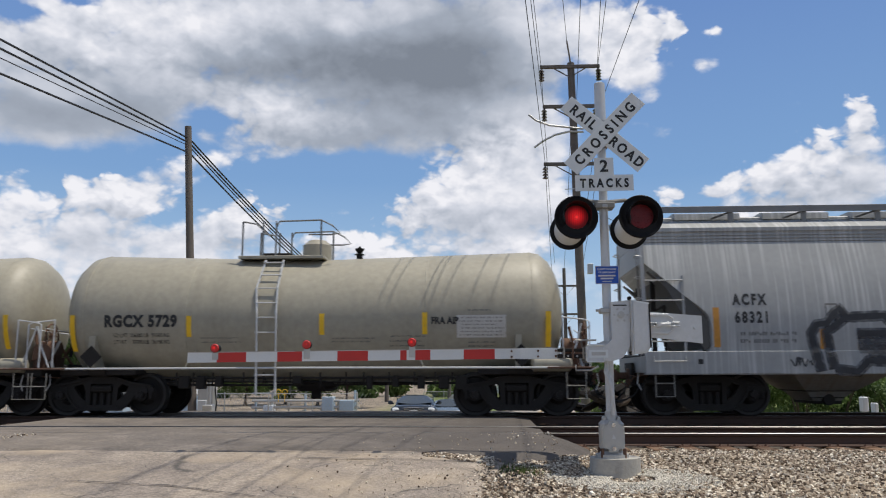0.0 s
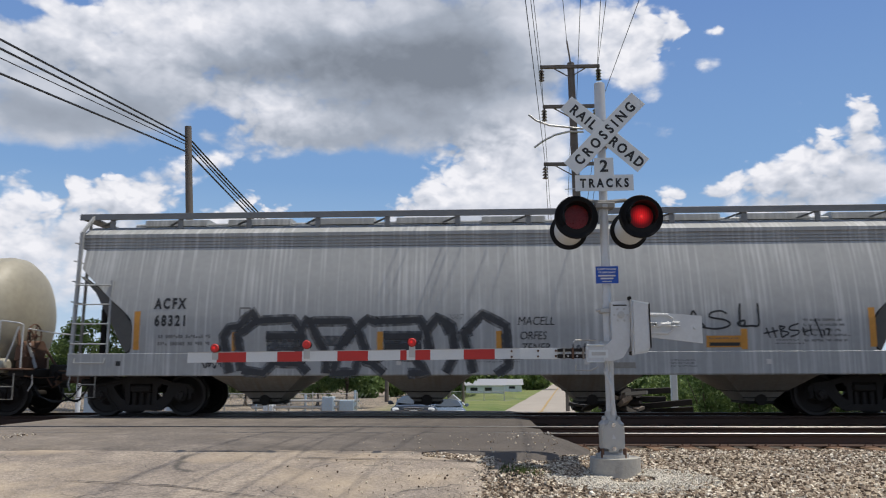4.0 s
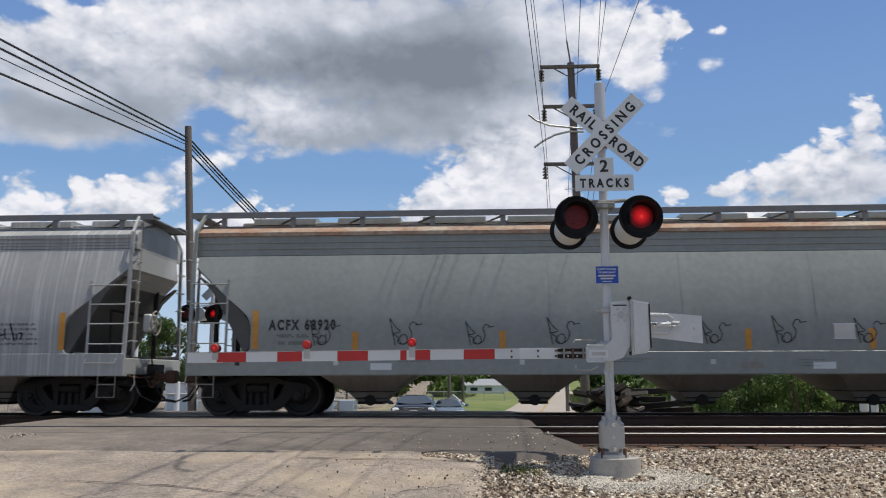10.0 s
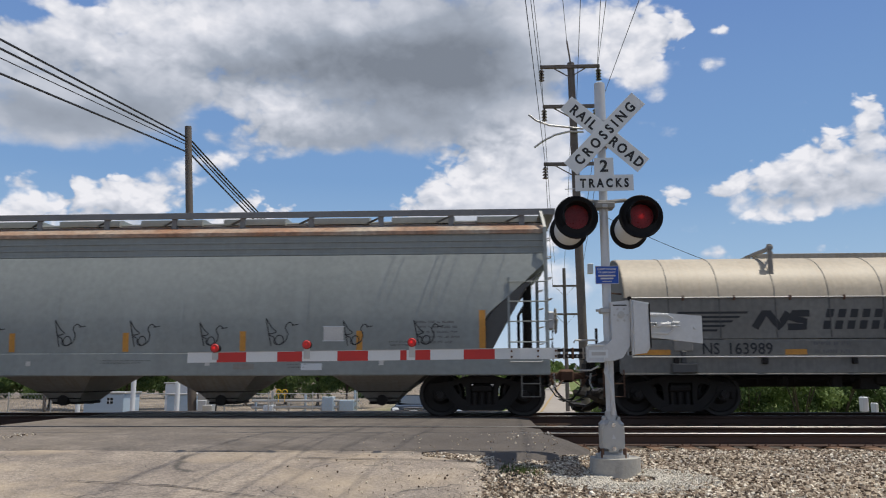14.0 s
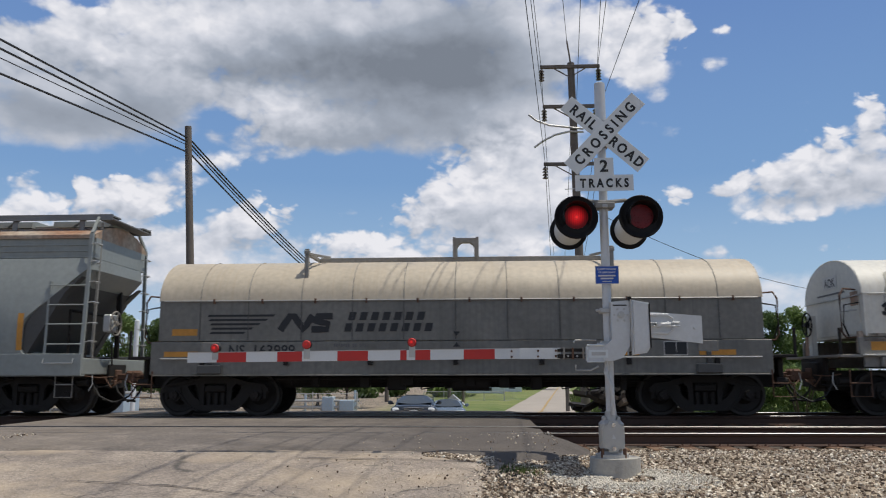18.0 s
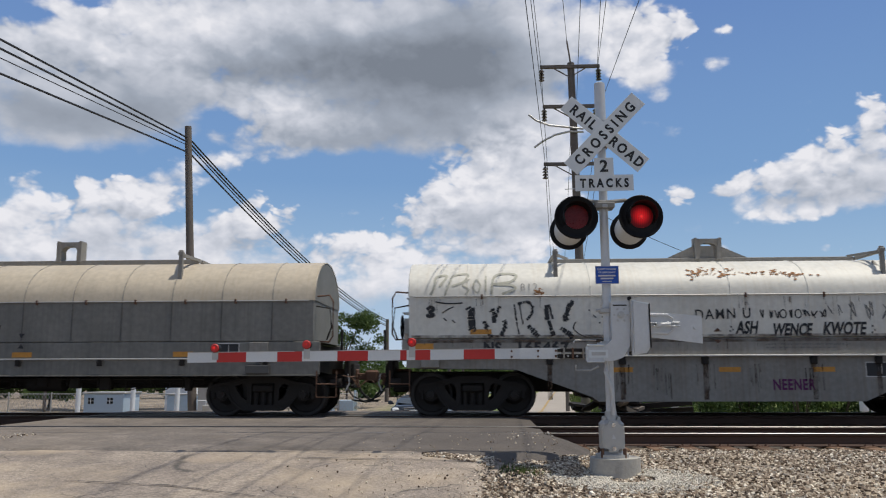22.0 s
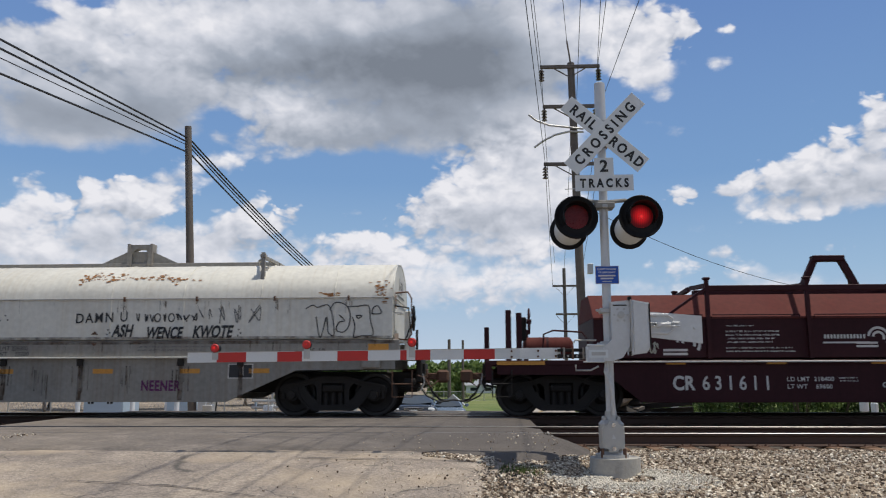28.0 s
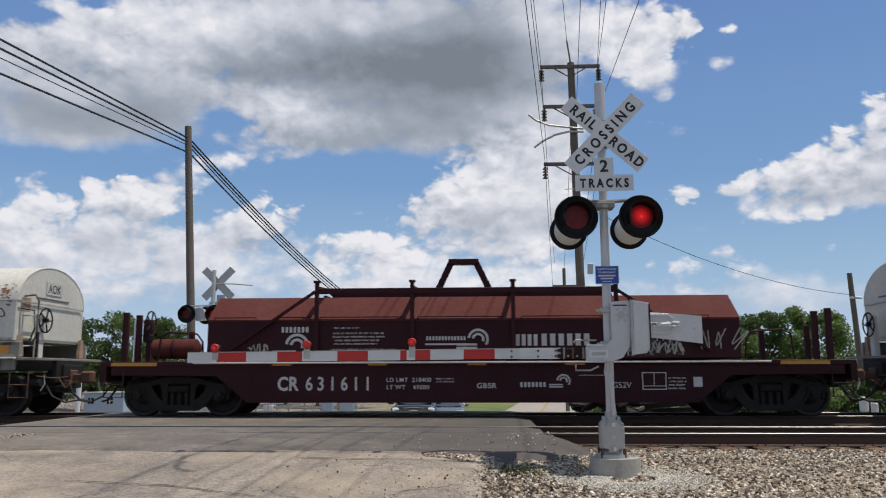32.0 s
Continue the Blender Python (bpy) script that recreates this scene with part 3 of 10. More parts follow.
LOW_HAZE = (
    (-6.4, 6.6, 13.5, 1.6, 0.8, 0.1),
    (15.6, 5.4, 7.7, 1.5, 0.65, 0.1),
    (-22.1, 7.4, 10.1, 1.5, 0.75, 0.2),
    (-29.1, 6.0, 5.5, 1.6, 0.7, 0.1),
    (-15.3, 9.5, 2.8, 0.8, 0.7, 0.4),
    (22.6, 4.8, 5.1, 1.5, 0.6, 0.1),
)
LOW_CLOUDS = (
    (-9.9, 8.6, 3.5, 1.7, 0.95, 0.9),
    (-12.0, 6.5, 3.2, 1.2, 0.9, 0.6),
    (-0.2, 5.8, 2.9, 1.7, 0.95, 0.8),
    (3.1, 8.4, 1.8, 1.0, 0.85, 0.8),
    (14.9, 7.1, 2.9, 1.5, 0.9, 0.8),
    (-22.2, 8.2, 3.4, 1.1, 0.85, 0.6),
    (-30.9, 8.3, 2.0, 1.2, 0.9, 0.8),
    (-26.4, 6.1, 4.3, 1.2, 0.8, 0.5),
    (-5.5, 7.8, 2.5, 1.1, 0.8, 0.5),
)
BLUE_GAPS = (
    (-20, 17.8, 1.65, 0.76, 0.85),
    (-11.6, 14, 4.56, 1.52, 0.85),
    (-27.2, 14.1, 4.71, 0.55, 0.6),
    (-8.1, 14.9, 2.1, 1.53, 0.7),
    (-32.7, 23, 1.6, 0.5, 0.95),
    (-28.5, 24.3, 1.07, 0.31, 0.8),
    (19.2, 17.5, 3.21, 2.58, 0.85),
    (13.4, 14.6, 2.3, 0.97, 0.6),
    (-12.1, 11, 1.06, 1.05, 0.6),
    (7.5, 18.5, 1.07, 2.33, 0.45),
    (-21.2, 10.9, 0.98, 1.01, 0.4),
)
# shade on the undersides: azimuth, elevation, half widths, depth
CLOUD_SHADE = (
    (-6.5, 22.3, 6.45, 2.37, 0.62),
    (-1.8, 23.5, 3.45, 2.84, 0.42),
    (-12.5, 23, 3.82, 1.58, 0.25),
    (0.1, 20.7, 2.64, 1.64, 0.28),
    (-18.6, 20.8, 3.23, 0.98, 0.32),
    (-24.6, 18.6, 4.17, 1.11, 0.36),
    (-30.2, 16.9, 5.27, 1.14, 0.38),
    (-9.8, 16.9, 5.05, 1.27, 0.34),
    (-6.5, 18.9, 4.68, 1.42, 0.22),
    (-15.9, 19, 2.45, 0.93, -0.28),
    (-10, 24.8, 0.94, 0.75, -0.25),
    (-26.5, 8.9, 4.31, 1.05, 0.28),
    (0.3, 11, 4.54, 1.14, 0.3),
    (22.4, 11.6, 3.65, 0.55, 0.28),
    (-18.4, 9.2, 3.13, 0.87, 0.22),
    (5.7, 20.5, 1.67, 2.12, 0.3),
    (26.3, 12.6, 1.58, 1.42, 0.22),
)


def sky_material():
    m = bpy.data.materials.new("cloudy_sky")
    m.use_nodes = True
    n, l = m.node_tree.nodes, m.node_tree.links
    n.clear()
    tc = n.new("ShaderNodeTexCoord")
    nrm = n.new("ShaderNodeVectorMath")
    nrm.operation = "NORMALIZE"
    l.new(tc.outputs["Object"], nrm.inputs[0])
    sep = n.new("ShaderNodeSeparateXYZ")
    l.new(nrm.outputs[0], sep.inputs[0])
    ramp = n.new("ShaderNodeValToRGB")
    ramp.color_ramp.elements[0].position, ramp.color_ramp.elements[0].color = 0.0, (0.60, 0.70, 0.82, 1)
    ramp.color_ramp.elements[1].position, ramp.color_ramp.elements[1].color = 0.45, (0.155, 0.282, 0.59, 1)
    e = ramp.color_ramp.elements.new(0.12)
    e.color = (0.37, 0.55, 0.76, 1)
    e = ramp.color_ramp.elements.new(0.24)
    e.color = (0.22, 0.39, 0.67, 1)
    l.new(sep.outputs["Z"], ramp.inputs[0])
    stretch = n.new("ShaderNodeMapping")
    stretch.inputs["Scale"].default_value = (1, 1, 1.5)
    l.new(nrm.outputs[0], stretch.inputs["Vector"])

    shifted = n.new("ShaderNodeVectorMath")
    shifted.inputs[1].default_value = (0.010, 0.0, 0.022)
    l.new(stretch.outputs[0], shifted.inputs[0])

    def noise_at(scale, detail, rough, warp=0.0, moved=False):
        t = n.new("ShaderNodeTexNoise")
        t.inputs["Scale"].default_value, t.inputs["Detail"].default_value = scale, detail
        t.inputs["Roughness"].default_value, t.inputs["Distortion"].default_value = rough, warp
        l.new((shifted if moved else stretch).outputs[0], t.inputs["Vector"])
        return t.outputs["Fac"]

    def maths(op, a, b=None, c=None, clamp=False):
        t = n.new("ShaderNodeMath")
        t.operation, t.use_clamp = op, clamp
        for i, v in enumerate((a, b, c)):
            if v is not None:
                if isinstance(v, (int, float)):
                    t.inputs[i].default_value = v
                else:
                    l.new(v, t.inputs[i])
        return t.outputs[0]

    def field(name):
        t = n.new("ShaderNodeAttribute")
        t.attribute_name = name
        return t.outputs["Fac"]

    def spread(value, lo, hi):
        t = n.new("ShaderNodeMapRange")
        t.interpolation_type = "SMOOTHSTEP"
        for key, v in (("Value", value), ("From Min", lo), ("From Max", hi)):
            if isinstance(v, (int, float)):
                t.inputs[key].default_value = v
            else:
                l.new(v, t.inputs[key])
        return t.outputs[0]

    cover, grey, crisp = field("cover"), field("grey"), field("crisp")
    puff = noise_at(9.0, 6, 0.5, 0.0)
    swell = noise_at(9.0, 2, 0.4, 0.0)
    sunward = noise_at(9.0, 2, 0.4, 0.0, True)
    billow = noise_at(26.0, 5, 0.5, 0.0)
    sunward_billow = noise_at(26.0, 5, 0.5, 0.0, True)
    wisp = noise_at(60.0, 5, 0.58, 0.0)
    soft = noise_at(6.0, 3, 0.45, 0.0)

    def heads(source):
        """Rounded cauliflower heads."""
        bend = n.new("ShaderNodeTexNoise")
        bend.inputs["Scale"].default_value, bend.inputs["Detail"].default_value = 24.0, 3
        l.new(source.outputs[0], bend.inputs["Vector"])
        off = n.new("ShaderNodeVectorMath")
        off.operation = "MULTIPLY_ADD"
        off.inputs[1].default_value = (0.035, 0.035, 0.035)
        l.new(bend.outputs["Color"], off.inputs[0])
        l.new(source.outputs[0], off.inputs[2])
        t = n.new("ShaderNodeTexVoronoi")
        t.feature = "SMOOTH_F1"
        t.inputs["Scale"].default_value, t.inputs["Smoothness"].default_value = 34.0, 0.35
        t.inputs["Detail"].default_value, t.inputs["Roughness"].default_value = 2.0, 0.5
        l.new(off.outputs[0], t.inputs["Vector"])
        return maths("SUBTRACT", 0.74, t.outputs["Distance"])

    head, head_above = heads(stretch), heads(shifted)
    body = maths("MULTIPLY_ADD", maths("SUBTRACT", puff, 0.5), 0.9, cover)
    body = maths("MULTIPLY_ADD", maths("SUBTRACT", billow, 0.5), 0.55, body)
    body = maths("MULTIPLY_ADD", maths("SUBTRACT", wisp, 0.5), 0.28, body)
    body = maths("MULTIPLY_ADD", maths("MULTIPLY", maths("SUBTRACT", head, 0.12), crisp), 0.8, body)
    alpha = spread(body, maths("MULTIPLY_ADD", crisp, 0.14, 0.22), maths("MULTIPLY_ADD", crisp, -0.2, 0.84))
    relief = maths("MULTIPLY", maths("SUBTRACT", sunward, swell), 1.0)
    relief = maths("MULTIPLY_ADD", maths("MULTIPLY", maths("SUBTRACT", sunward_billow, billow), maths("ADD", crisp, 0.2)), 0.55, relief)
    relief = maths("MULTIPLY_ADD", maths("MULTIPLY", maths("SUBTRACT", head_above, head), maths("ADD", crisp, 0.12)), 0.6, relief)
    lumps = maths("ADD", relief, grey)
    lumps = maths("MULTIPLY_ADD", maths("SUBTRACT", soft, 0.5), -0.26, lumps)
    lumps = maths("MULTIPLY_ADD", maths("SUBTRACT", puff, 0.5), -0.5, lumps)
    thick = n.new("ShaderNodeMapRange")
    thick.inputs["From Min"].default_value, thick.inputs["From Max"].default_value = -0.12, 1.65
    l.new(lumps, thick.inputs["Value"])
    shade = n.new("ShaderNodeValToRGB")
    shade.color_ramp.elements[0].color = (0.94, 0.935, 0.975, 1)
    shade.color_ramp.elements[1].color = (0.225, 0.255, 0.308, 1)
    e = shade.color_ramp.elements.new(0.22)
    e.color = (0.70, 0.725, 0.80, 1)
    e = shade.color_ramp.elements.new(0.55)
    e.color = (0.40, 0.445, 0.525, 1)
    l.new(thick.outputs[0], shade.inputs[0])
    mix = n.new("ShaderNodeMix")
    mix.data_type = "RGBA"
    l.new(alpha, mix.inputs["Factor"])
    l.new(ramp.outputs[0], mix.inputs["A"])
    l.new(shade.outputs[0], mix.inputs["B"])
    em = n.new("ShaderNodeEmission")
    l.new(mix.outputs["Result"], em.inputs["Color"])
    out = n.new("ShaderNodeOutputMaterial")
    l.new(em.outputs[0], out.inputs["Surface"])
    m.cycles.emission_sampling = "NONE"
    return m


def make_sky():
    az = np.concatenate([np.arange(-180, -40, 2.0), np.arange(-40, 40, 0.3), np.arange(40, 180.1, 2.0)])
    el = np.concatenate([np.arange(-4, 40, 0.3), np.arange(40, 59, 1.5)])
    A, E = np.meshgrid(az, el)
    crisp, grey, keep = np.zeros_like(A), np.full_like(A, 0.2), np.ones_like(A)
    weight = np.full_like(A, 0.02)
    for cloud in (CANOPY_CLOUDS, CANOPY_EDGE, RIGHT_CLOUDS, FAR_RIGHT_CLOUDS, MIDDLE_CLOUDS, LEFT_CLOUDS, LEFT_WISPS, LOW_CLOUDS, LOW_HAZE):
        for a, e, ra, re, w, c in cloud:
            k = w * np.exp(-(((A - a) / ra) ** 2 + ((E - e) / re) ** 2) ** 1.3 * 0.55)
            keep *= 1 - 0.9 * k
            weight += k * k
            crisp += k * k * c
            grey += k * k * 0.3 * np.clip((e - 0.25 * re - E) / re, -0.8, 0.8)
    # blue gaps below the canopy
    for a, e, ra, re, g in BLUE_GAPS:
        keep = 1 - (1 - keep) * (1 - g * np.exp(-(((A - a) / ra) ** 2 + ((E - e) / re) ** 2) * 0.7))
    for a, e, ra, re, g in CLOUD_SHADE:
        grey += (1.5 if e > 15.5 and a < 3 else 1.2) * g * np.exp(-(((A - a) / ra) ** 2 + ((E - e) / re) ** 2) * 0.7)
    grey += 0.3 * np.clip((E - 14.5) / 3, 0, 1) * np.clip((6 - A) / 4, 0, 1) * np.clip(np.hypot((A + 26) / 9, (E - 22.8) / 2.4) - 0.3, 0.2, 1)
    cover, crisp = (1 - keep) * np.interp(E, [6, 9.5, 12, 17], [0.72, 0.9, 1.1, 1.1]), crisp / weight
    outside = np.clip((np.abs(A + 3) - 34) / 8, 0, 1)
    outside = np.maximum(outside, np.clip((E - 34) / 8, 0, 1))
    cover = cover * (1 - outside) + outside * 0.55
    grey = grey * (1 - outside) + outside * 0.95
    R = 2600.0
    a, e = np.radians(A), np.radians(E)
    co = np.stack([np.sin(a) * np.cos(e), np.cos(a) * np.cos(e), np.sin(e)], -1).reshape(-1, 3) * R
    nu, nv = len(az), len(el)
    i, j = np.meshgrid(np.arange(nu - 1), np.arange(nv - 1))
    q = (j * nu + i).ravel()
    faces = np.stack([q, q + nu, q + nu + 1, q + 1], -1)
    me = bpy.data.meshes.new("sky_backdrop")
    me.from_pydata(co.tolist(), [], faces.tolist())
    me.shade_smooth()
    for name, val in (("cover", cover), ("grey", grey), ("crisp", crisp)):
        me.attributes.new(name, "FLOAT", "POINT").data.foreach_set("value", val.ravel().astype(np.float32))
    me.materials.append(sky_material())
    return tagged(new("sky_backdrop", me), "blue summer sky with drifting cumulus clouds", "sky", kind="structure")


sky_backdrop = make_sky()

# ---- lie of the land; the rail tops are at height 0 ----
PROFILE = ((-400, -1.2), (-60, -1.0), (-18, -0.74), (-11, -0.40), (-8.8, -0.245), (-7.4, -0.215), (-6.8, -0.225), (-6.2, -0.222), (1.6, -0.222), (2.6, -0.33), (5, -0.55), (10, -1.0), (20, -1.65), (60, -1.75), (4000, -1.75))
ROAD_PROFILE = ((-60, -0.97), (-18, -0.71), (-12, -0.42), (-9.5, -0.17), (-8.0, -0.055), (-6.9, -0.012), (2.0, -0.012), (3.2, -0.10), (6, -0.45), (11, -1.0), (16, -1.28), (24, -1.70), (34, -1.80), (60, -1.75), (4000, -1.70))


def along(table, y):
    return float(np.interp(y, [p[0] for p in table], [p[1] for p in table]))


def far_road(y):
    """Edges of the road beyond the crossing, which swings to the right."""
    return tuple(float(np.interp(y, [2, 10, 22, 39, 163, 900], e)) for e in ([-9.2, -8.2, -5.2, 1.2, 14.7, 93], [0.8, 2.2, 4.2, 6.8, 19.2, 97.6]))


def ground_height(x, y):
    z = along(PROFILE, y)
    if -10.5 < y < -6.6 and x > 0.1:
        d = math.hypot(max(0.0, x - 1.0), max(0.0, -7.85 - y))
        z = max(z, -0.16 - 0.10 * d)
    if y < -7.6 and x > -0.4:
        z = max(z, along(ROAD_PROFILE, y) - 0.035 - 0.10 * max(0.0, x - 0.1))
    if y < 2 and x < 1.4:
        z = min(z, along(ROAD_PROFILE, y) - 0.06) if x < (0.9 if y > -7.8 else -0.35) else z
    if y >= 2 and far_road(y)[0] - 1 < x < far_road(y)[1] + 1.5:
        z = min(z, along(ROAD_PROFILE, y) - 0.08)
    if y < 12:
        z += 0.03 * (noise.noise((x * 1.3, y * 1.3, 0)) - 0.1)
    else:
        z += 0.15 * noise.noise((x * 0.1, y * 0.1, 3))
    return z


def ground_material():
    m = bpy.data.materials.new("gravel_and_grass")
    m.use_nodes = True
    n, l = m.node_tree.nodes, m.node_tree.links
    b = n["Principled BSDF"]
    b.inputs["Roughness"].default_value = 0.95
    tc = n.new("ShaderNodeTexCoord")
    cells = n.new("ShaderNodeTexVoronoi")
    cells.inputs["Scale"].default_value = 22
    l.new(tc.outputs["Object"], cells.inputs["Vector"])
    grit = n.new("ShaderNodeValToRGB")
    for p, c in ((0.0, (0.06, 0.045, 0.032, 1)), (1.0, (0.46, 0.39, 0.30, 1))):
        grit.color_ramp.elements[int(p)].position, grit.color_ramp.elements[int(p)].color = p, c
    e = grit.color_ramp.elements.new(0.5)
    e.color = (0.15, 0.12, 0.095, 1)
    s2 = n.new("ShaderNodeSeparateColor")
    l.new(cells.outputs["Color"], s2.inputs[0])
    l.new(s2.outputs[0], grit.inputs[0])
    dust = n.new("ShaderNodeTexNoise")
    dust.inputs["Scale"].default_value, dust.inputs["Detail"].default_value = 0.9, 6
    l.new(tc.outputs["Object"], dust.inputs["Vector"])
    dr = n.new("ShaderNodeMapRange")
    dr.inputs["From Min"].default_value, dr.inputs["From Max"].default_value = 0.5, 0.68
    l.new(dust.outputs["Fac"], dr.inputs["Value"])
    mx = n.new("ShaderNodeMix")
    mx.data_type = "RGBA"
    mx.inputs["B"].default_value = (0.44, 0.36, 0.265, 1)
    l.new(dr.outputs[0], mx.inputs["Factor"])
    l.new(grit.outputs[0], mx.inputs["A"])
    turf = n.new("ShaderNodeTexNoise")
    turf.inputs["Scale"].default_value, turf.inputs["Detail"].default_value = 0.25, 9
    l.new(tc.outputs["Object"], turf.inputs["Vector"])
    green = n.new("ShaderNodeValToRGB")
    green.color_ramp.elements[0].position, green.color_ramp.elements[0].color = 0.35, (0.10, 0.15, 0.035, 1)
    green.color_ramp.elements[1].position, green.color_ramp.elements[1].color = 0.65, (0.21, 0.23, 0.075, 1)
    l.new(turf.outputs["Fac"], green.inputs[0])
    sep = n.new("ShaderNodeSeparateXYZ")
    l.new(tc.outputs["Object"], sep.inputs[0])
    add = n.new("ShaderNodeMath")
    add.operation = "MULTIPLY_ADD"
    l.new(turf.outputs["Fac"], add.inputs[0])
    add.inputs[1].default_value = 8.0
    l.new(sep.outputs["Y"], add.inputs[2])
    far = n.new("ShaderNodeMapRange")
    far.inputs["From Min"].default_value, far.inputs["From Max"].default_value = 10.0, 13.0
    l.new(add.outputs[0], far.inputs["Value"])
    yard = n.new("ShaderNodeMapRange")
    yard.inputs["From Min"].default_value, yard.inputs["From Max"].default_value = -9.0, -5.0
    l.new(sep.outputs["X"], yard.inputs["Value"])
    mul = n.new("ShaderNodeMath")
    mul.operation = "MULTIPLY"
    l.new(far.outputs[0], mul.inputs[0])
    l.new(yard.outputs[0], mul.inputs[1])
    mx2 = n.new("ShaderNodeMix")
    mx2.data_type = "RGBA"
    l.new(mul.outputs[0], mx2.inputs["Factor"])
    l.new(mx.outputs["Result"], mx2.inputs["A"])
    l.new(green.outputs[0], mx2.inputs["B"])
    # band along both tracks, mixed towards a very dark brown
    track_band = n.new("ShaderNodeValToRGB")
    track_band.color_ramp.elements[0].position, track_band.color_ramp.elements[0].color = 0.0, (0, 0, 0, 1)
    track_band.color_ramp.elements[1].position, track_band.color_ramp.elements[1].color = 1.0, (0, 0, 0, 1)
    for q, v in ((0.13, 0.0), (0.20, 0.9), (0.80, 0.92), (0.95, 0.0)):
        el = track_band.color_ramp.elements.new(q)
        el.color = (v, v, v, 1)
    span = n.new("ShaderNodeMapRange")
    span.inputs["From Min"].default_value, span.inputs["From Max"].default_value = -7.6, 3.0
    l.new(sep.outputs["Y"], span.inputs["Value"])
    l.new(span.outputs[0], track_band.inputs[0])
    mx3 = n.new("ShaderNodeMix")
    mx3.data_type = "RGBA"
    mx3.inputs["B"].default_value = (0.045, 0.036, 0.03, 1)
    l.new(track_band.outputs[0], mx3.inputs["Factor"])
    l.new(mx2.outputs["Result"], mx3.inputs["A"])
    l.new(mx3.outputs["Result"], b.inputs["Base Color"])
    bp = n.new("ShaderNodeBump")
    bp.inputs["Strength"].default_value, bp.inputs["Distance"].default_value = 0.8, 0.03
    l.new(cells.outputs["Distance"], bp.inputs["Height"])
    bp.invert = True
    l.new(bp.outputs["Normal"], b.inputs["Normal"])
    return m


def make_ground():
    xs = [-3500, -1500, -700, -350, -180, -100, -70, -50, -40, -30, -24, -20, -17] + [-15 + 0.5 * i for i in range(64)] + [18, 21, 25, 30, 40, 55, 80, 120, 200, 400, 800, 1700, 3500]
    ys = [-400, -150, -60, -35, -25] + [-20 + 0.4 * i for i in range(62)] + [6, 8, 10, 12, 14, 17, 20, 24, 28, 33, 40, 50, 65, 90, 130, 200, 350, 700, 1400, 3000]
    vs = [(x, y, ground_height(x, y)) for y in ys for x in xs]
    n = len(xs)
    fs = [(j * n + i, j * n + i + 1, (j + 1) * n + i + 1, (j + 1) * n + i) for j in range(len(ys) - 1) for i in range(n - 1)]
    s = Shape()
    s.add(vs, fs, convex=False)
    ob = part("ground", s, ground_material(), smooth=60)
    return tagged(ob, "pale crushed stone and dirt ground turning to rough grass", "ground", kind="structure")


make_ground()

# ---- road: worn grey lanes, darker apron at the rails ----
APRON_SPLIT = -7.75


def road_edge(y):
    """Right-hand edge of the road."""
    if y < APRON_SPLIT:
        return float(np.interp(y, [-60, -18, -12, -10.3, -9.3, -8.6, -7.9], [0.2, 0.0, -0.1, -0.05, 0.12, 0.25, 0.45])) + 0.05 * noise.noise((0, y * 2.2, 0))
    return 1.02 + 0.06 * noise.noise((4, y * 2.0, 0))


def road_left(y):
    return -9.2 + 0.1 * noise.noise((9, y, 0)) if y < 2 else far_road(y)[0]


def slab(name, material, label, y0, y1, step, right=road_edge, skirt=0.3, lift=0.0):
    n = max(2, int((y1 - y0) / step) + 1)
    ys = [y0 + (y1 - y0) * i / (n - 1) for i in range(n)]
    cols = [0, 0.0001, 0.03, 0.1, 0.2, 0.3, 0.4, 0.5, 0.6, 0.7, 0.8, 0.9, 0.97, 0.9999, 1]
    vs = []
    for y in ys:
        L, R = road_left(y), right(y)
        for k, c in enumerate(cols):
            x = L + (R - L) * c
            z = along(ROAD_PROFILE, y) + lift + 0.012 * noise.noise((x * 0.5, y * 0.5, 7))
            if k in (1, len(cols) - 2):
                z -= 0.035
            if k in (0, len(cols) - 1):
                z -= skirt
            vs.append((x, y, z))
    m = len(cols)
    fs = [(j * m + i, j * m + i + 1, (j + 1) * m + i + 1, (j + 1) * m + i) for j in range(n - 1) for i in range(m - 1)]
    s = Shape()
    s.add(vs, fs, convex=False)
    return tagged(part(name, s, material, smooth=50), label, "road", kind="structure")


slab("road", ASPHALT_OLD, "worn pale grey asphalt road with cracks", -60, -7.70, 0.25)


def apron_edge(y):
    return float(np.interp(y, [-9.6, -9.3, -9.0, -8.6, -8.2, -7.6, -7.0, -6.4, -5.9], [0.1, 0.45, 0.75, 1.06, 1.28, 1.46, 1.52, 1.48, 1.4])) + 0.04 * noise.noise((4, y * 3.0, 0))


def apron_front(x):
    return -8.15 + 0.16 * noise.noise((x * 0.6, 2, 0)) + 0.05 * noise.noise((x * 3.0, 5, 0)) - 0.62 * max(0.0, min(1.0, (x + 1.4) / 1.8)) ** 1.5


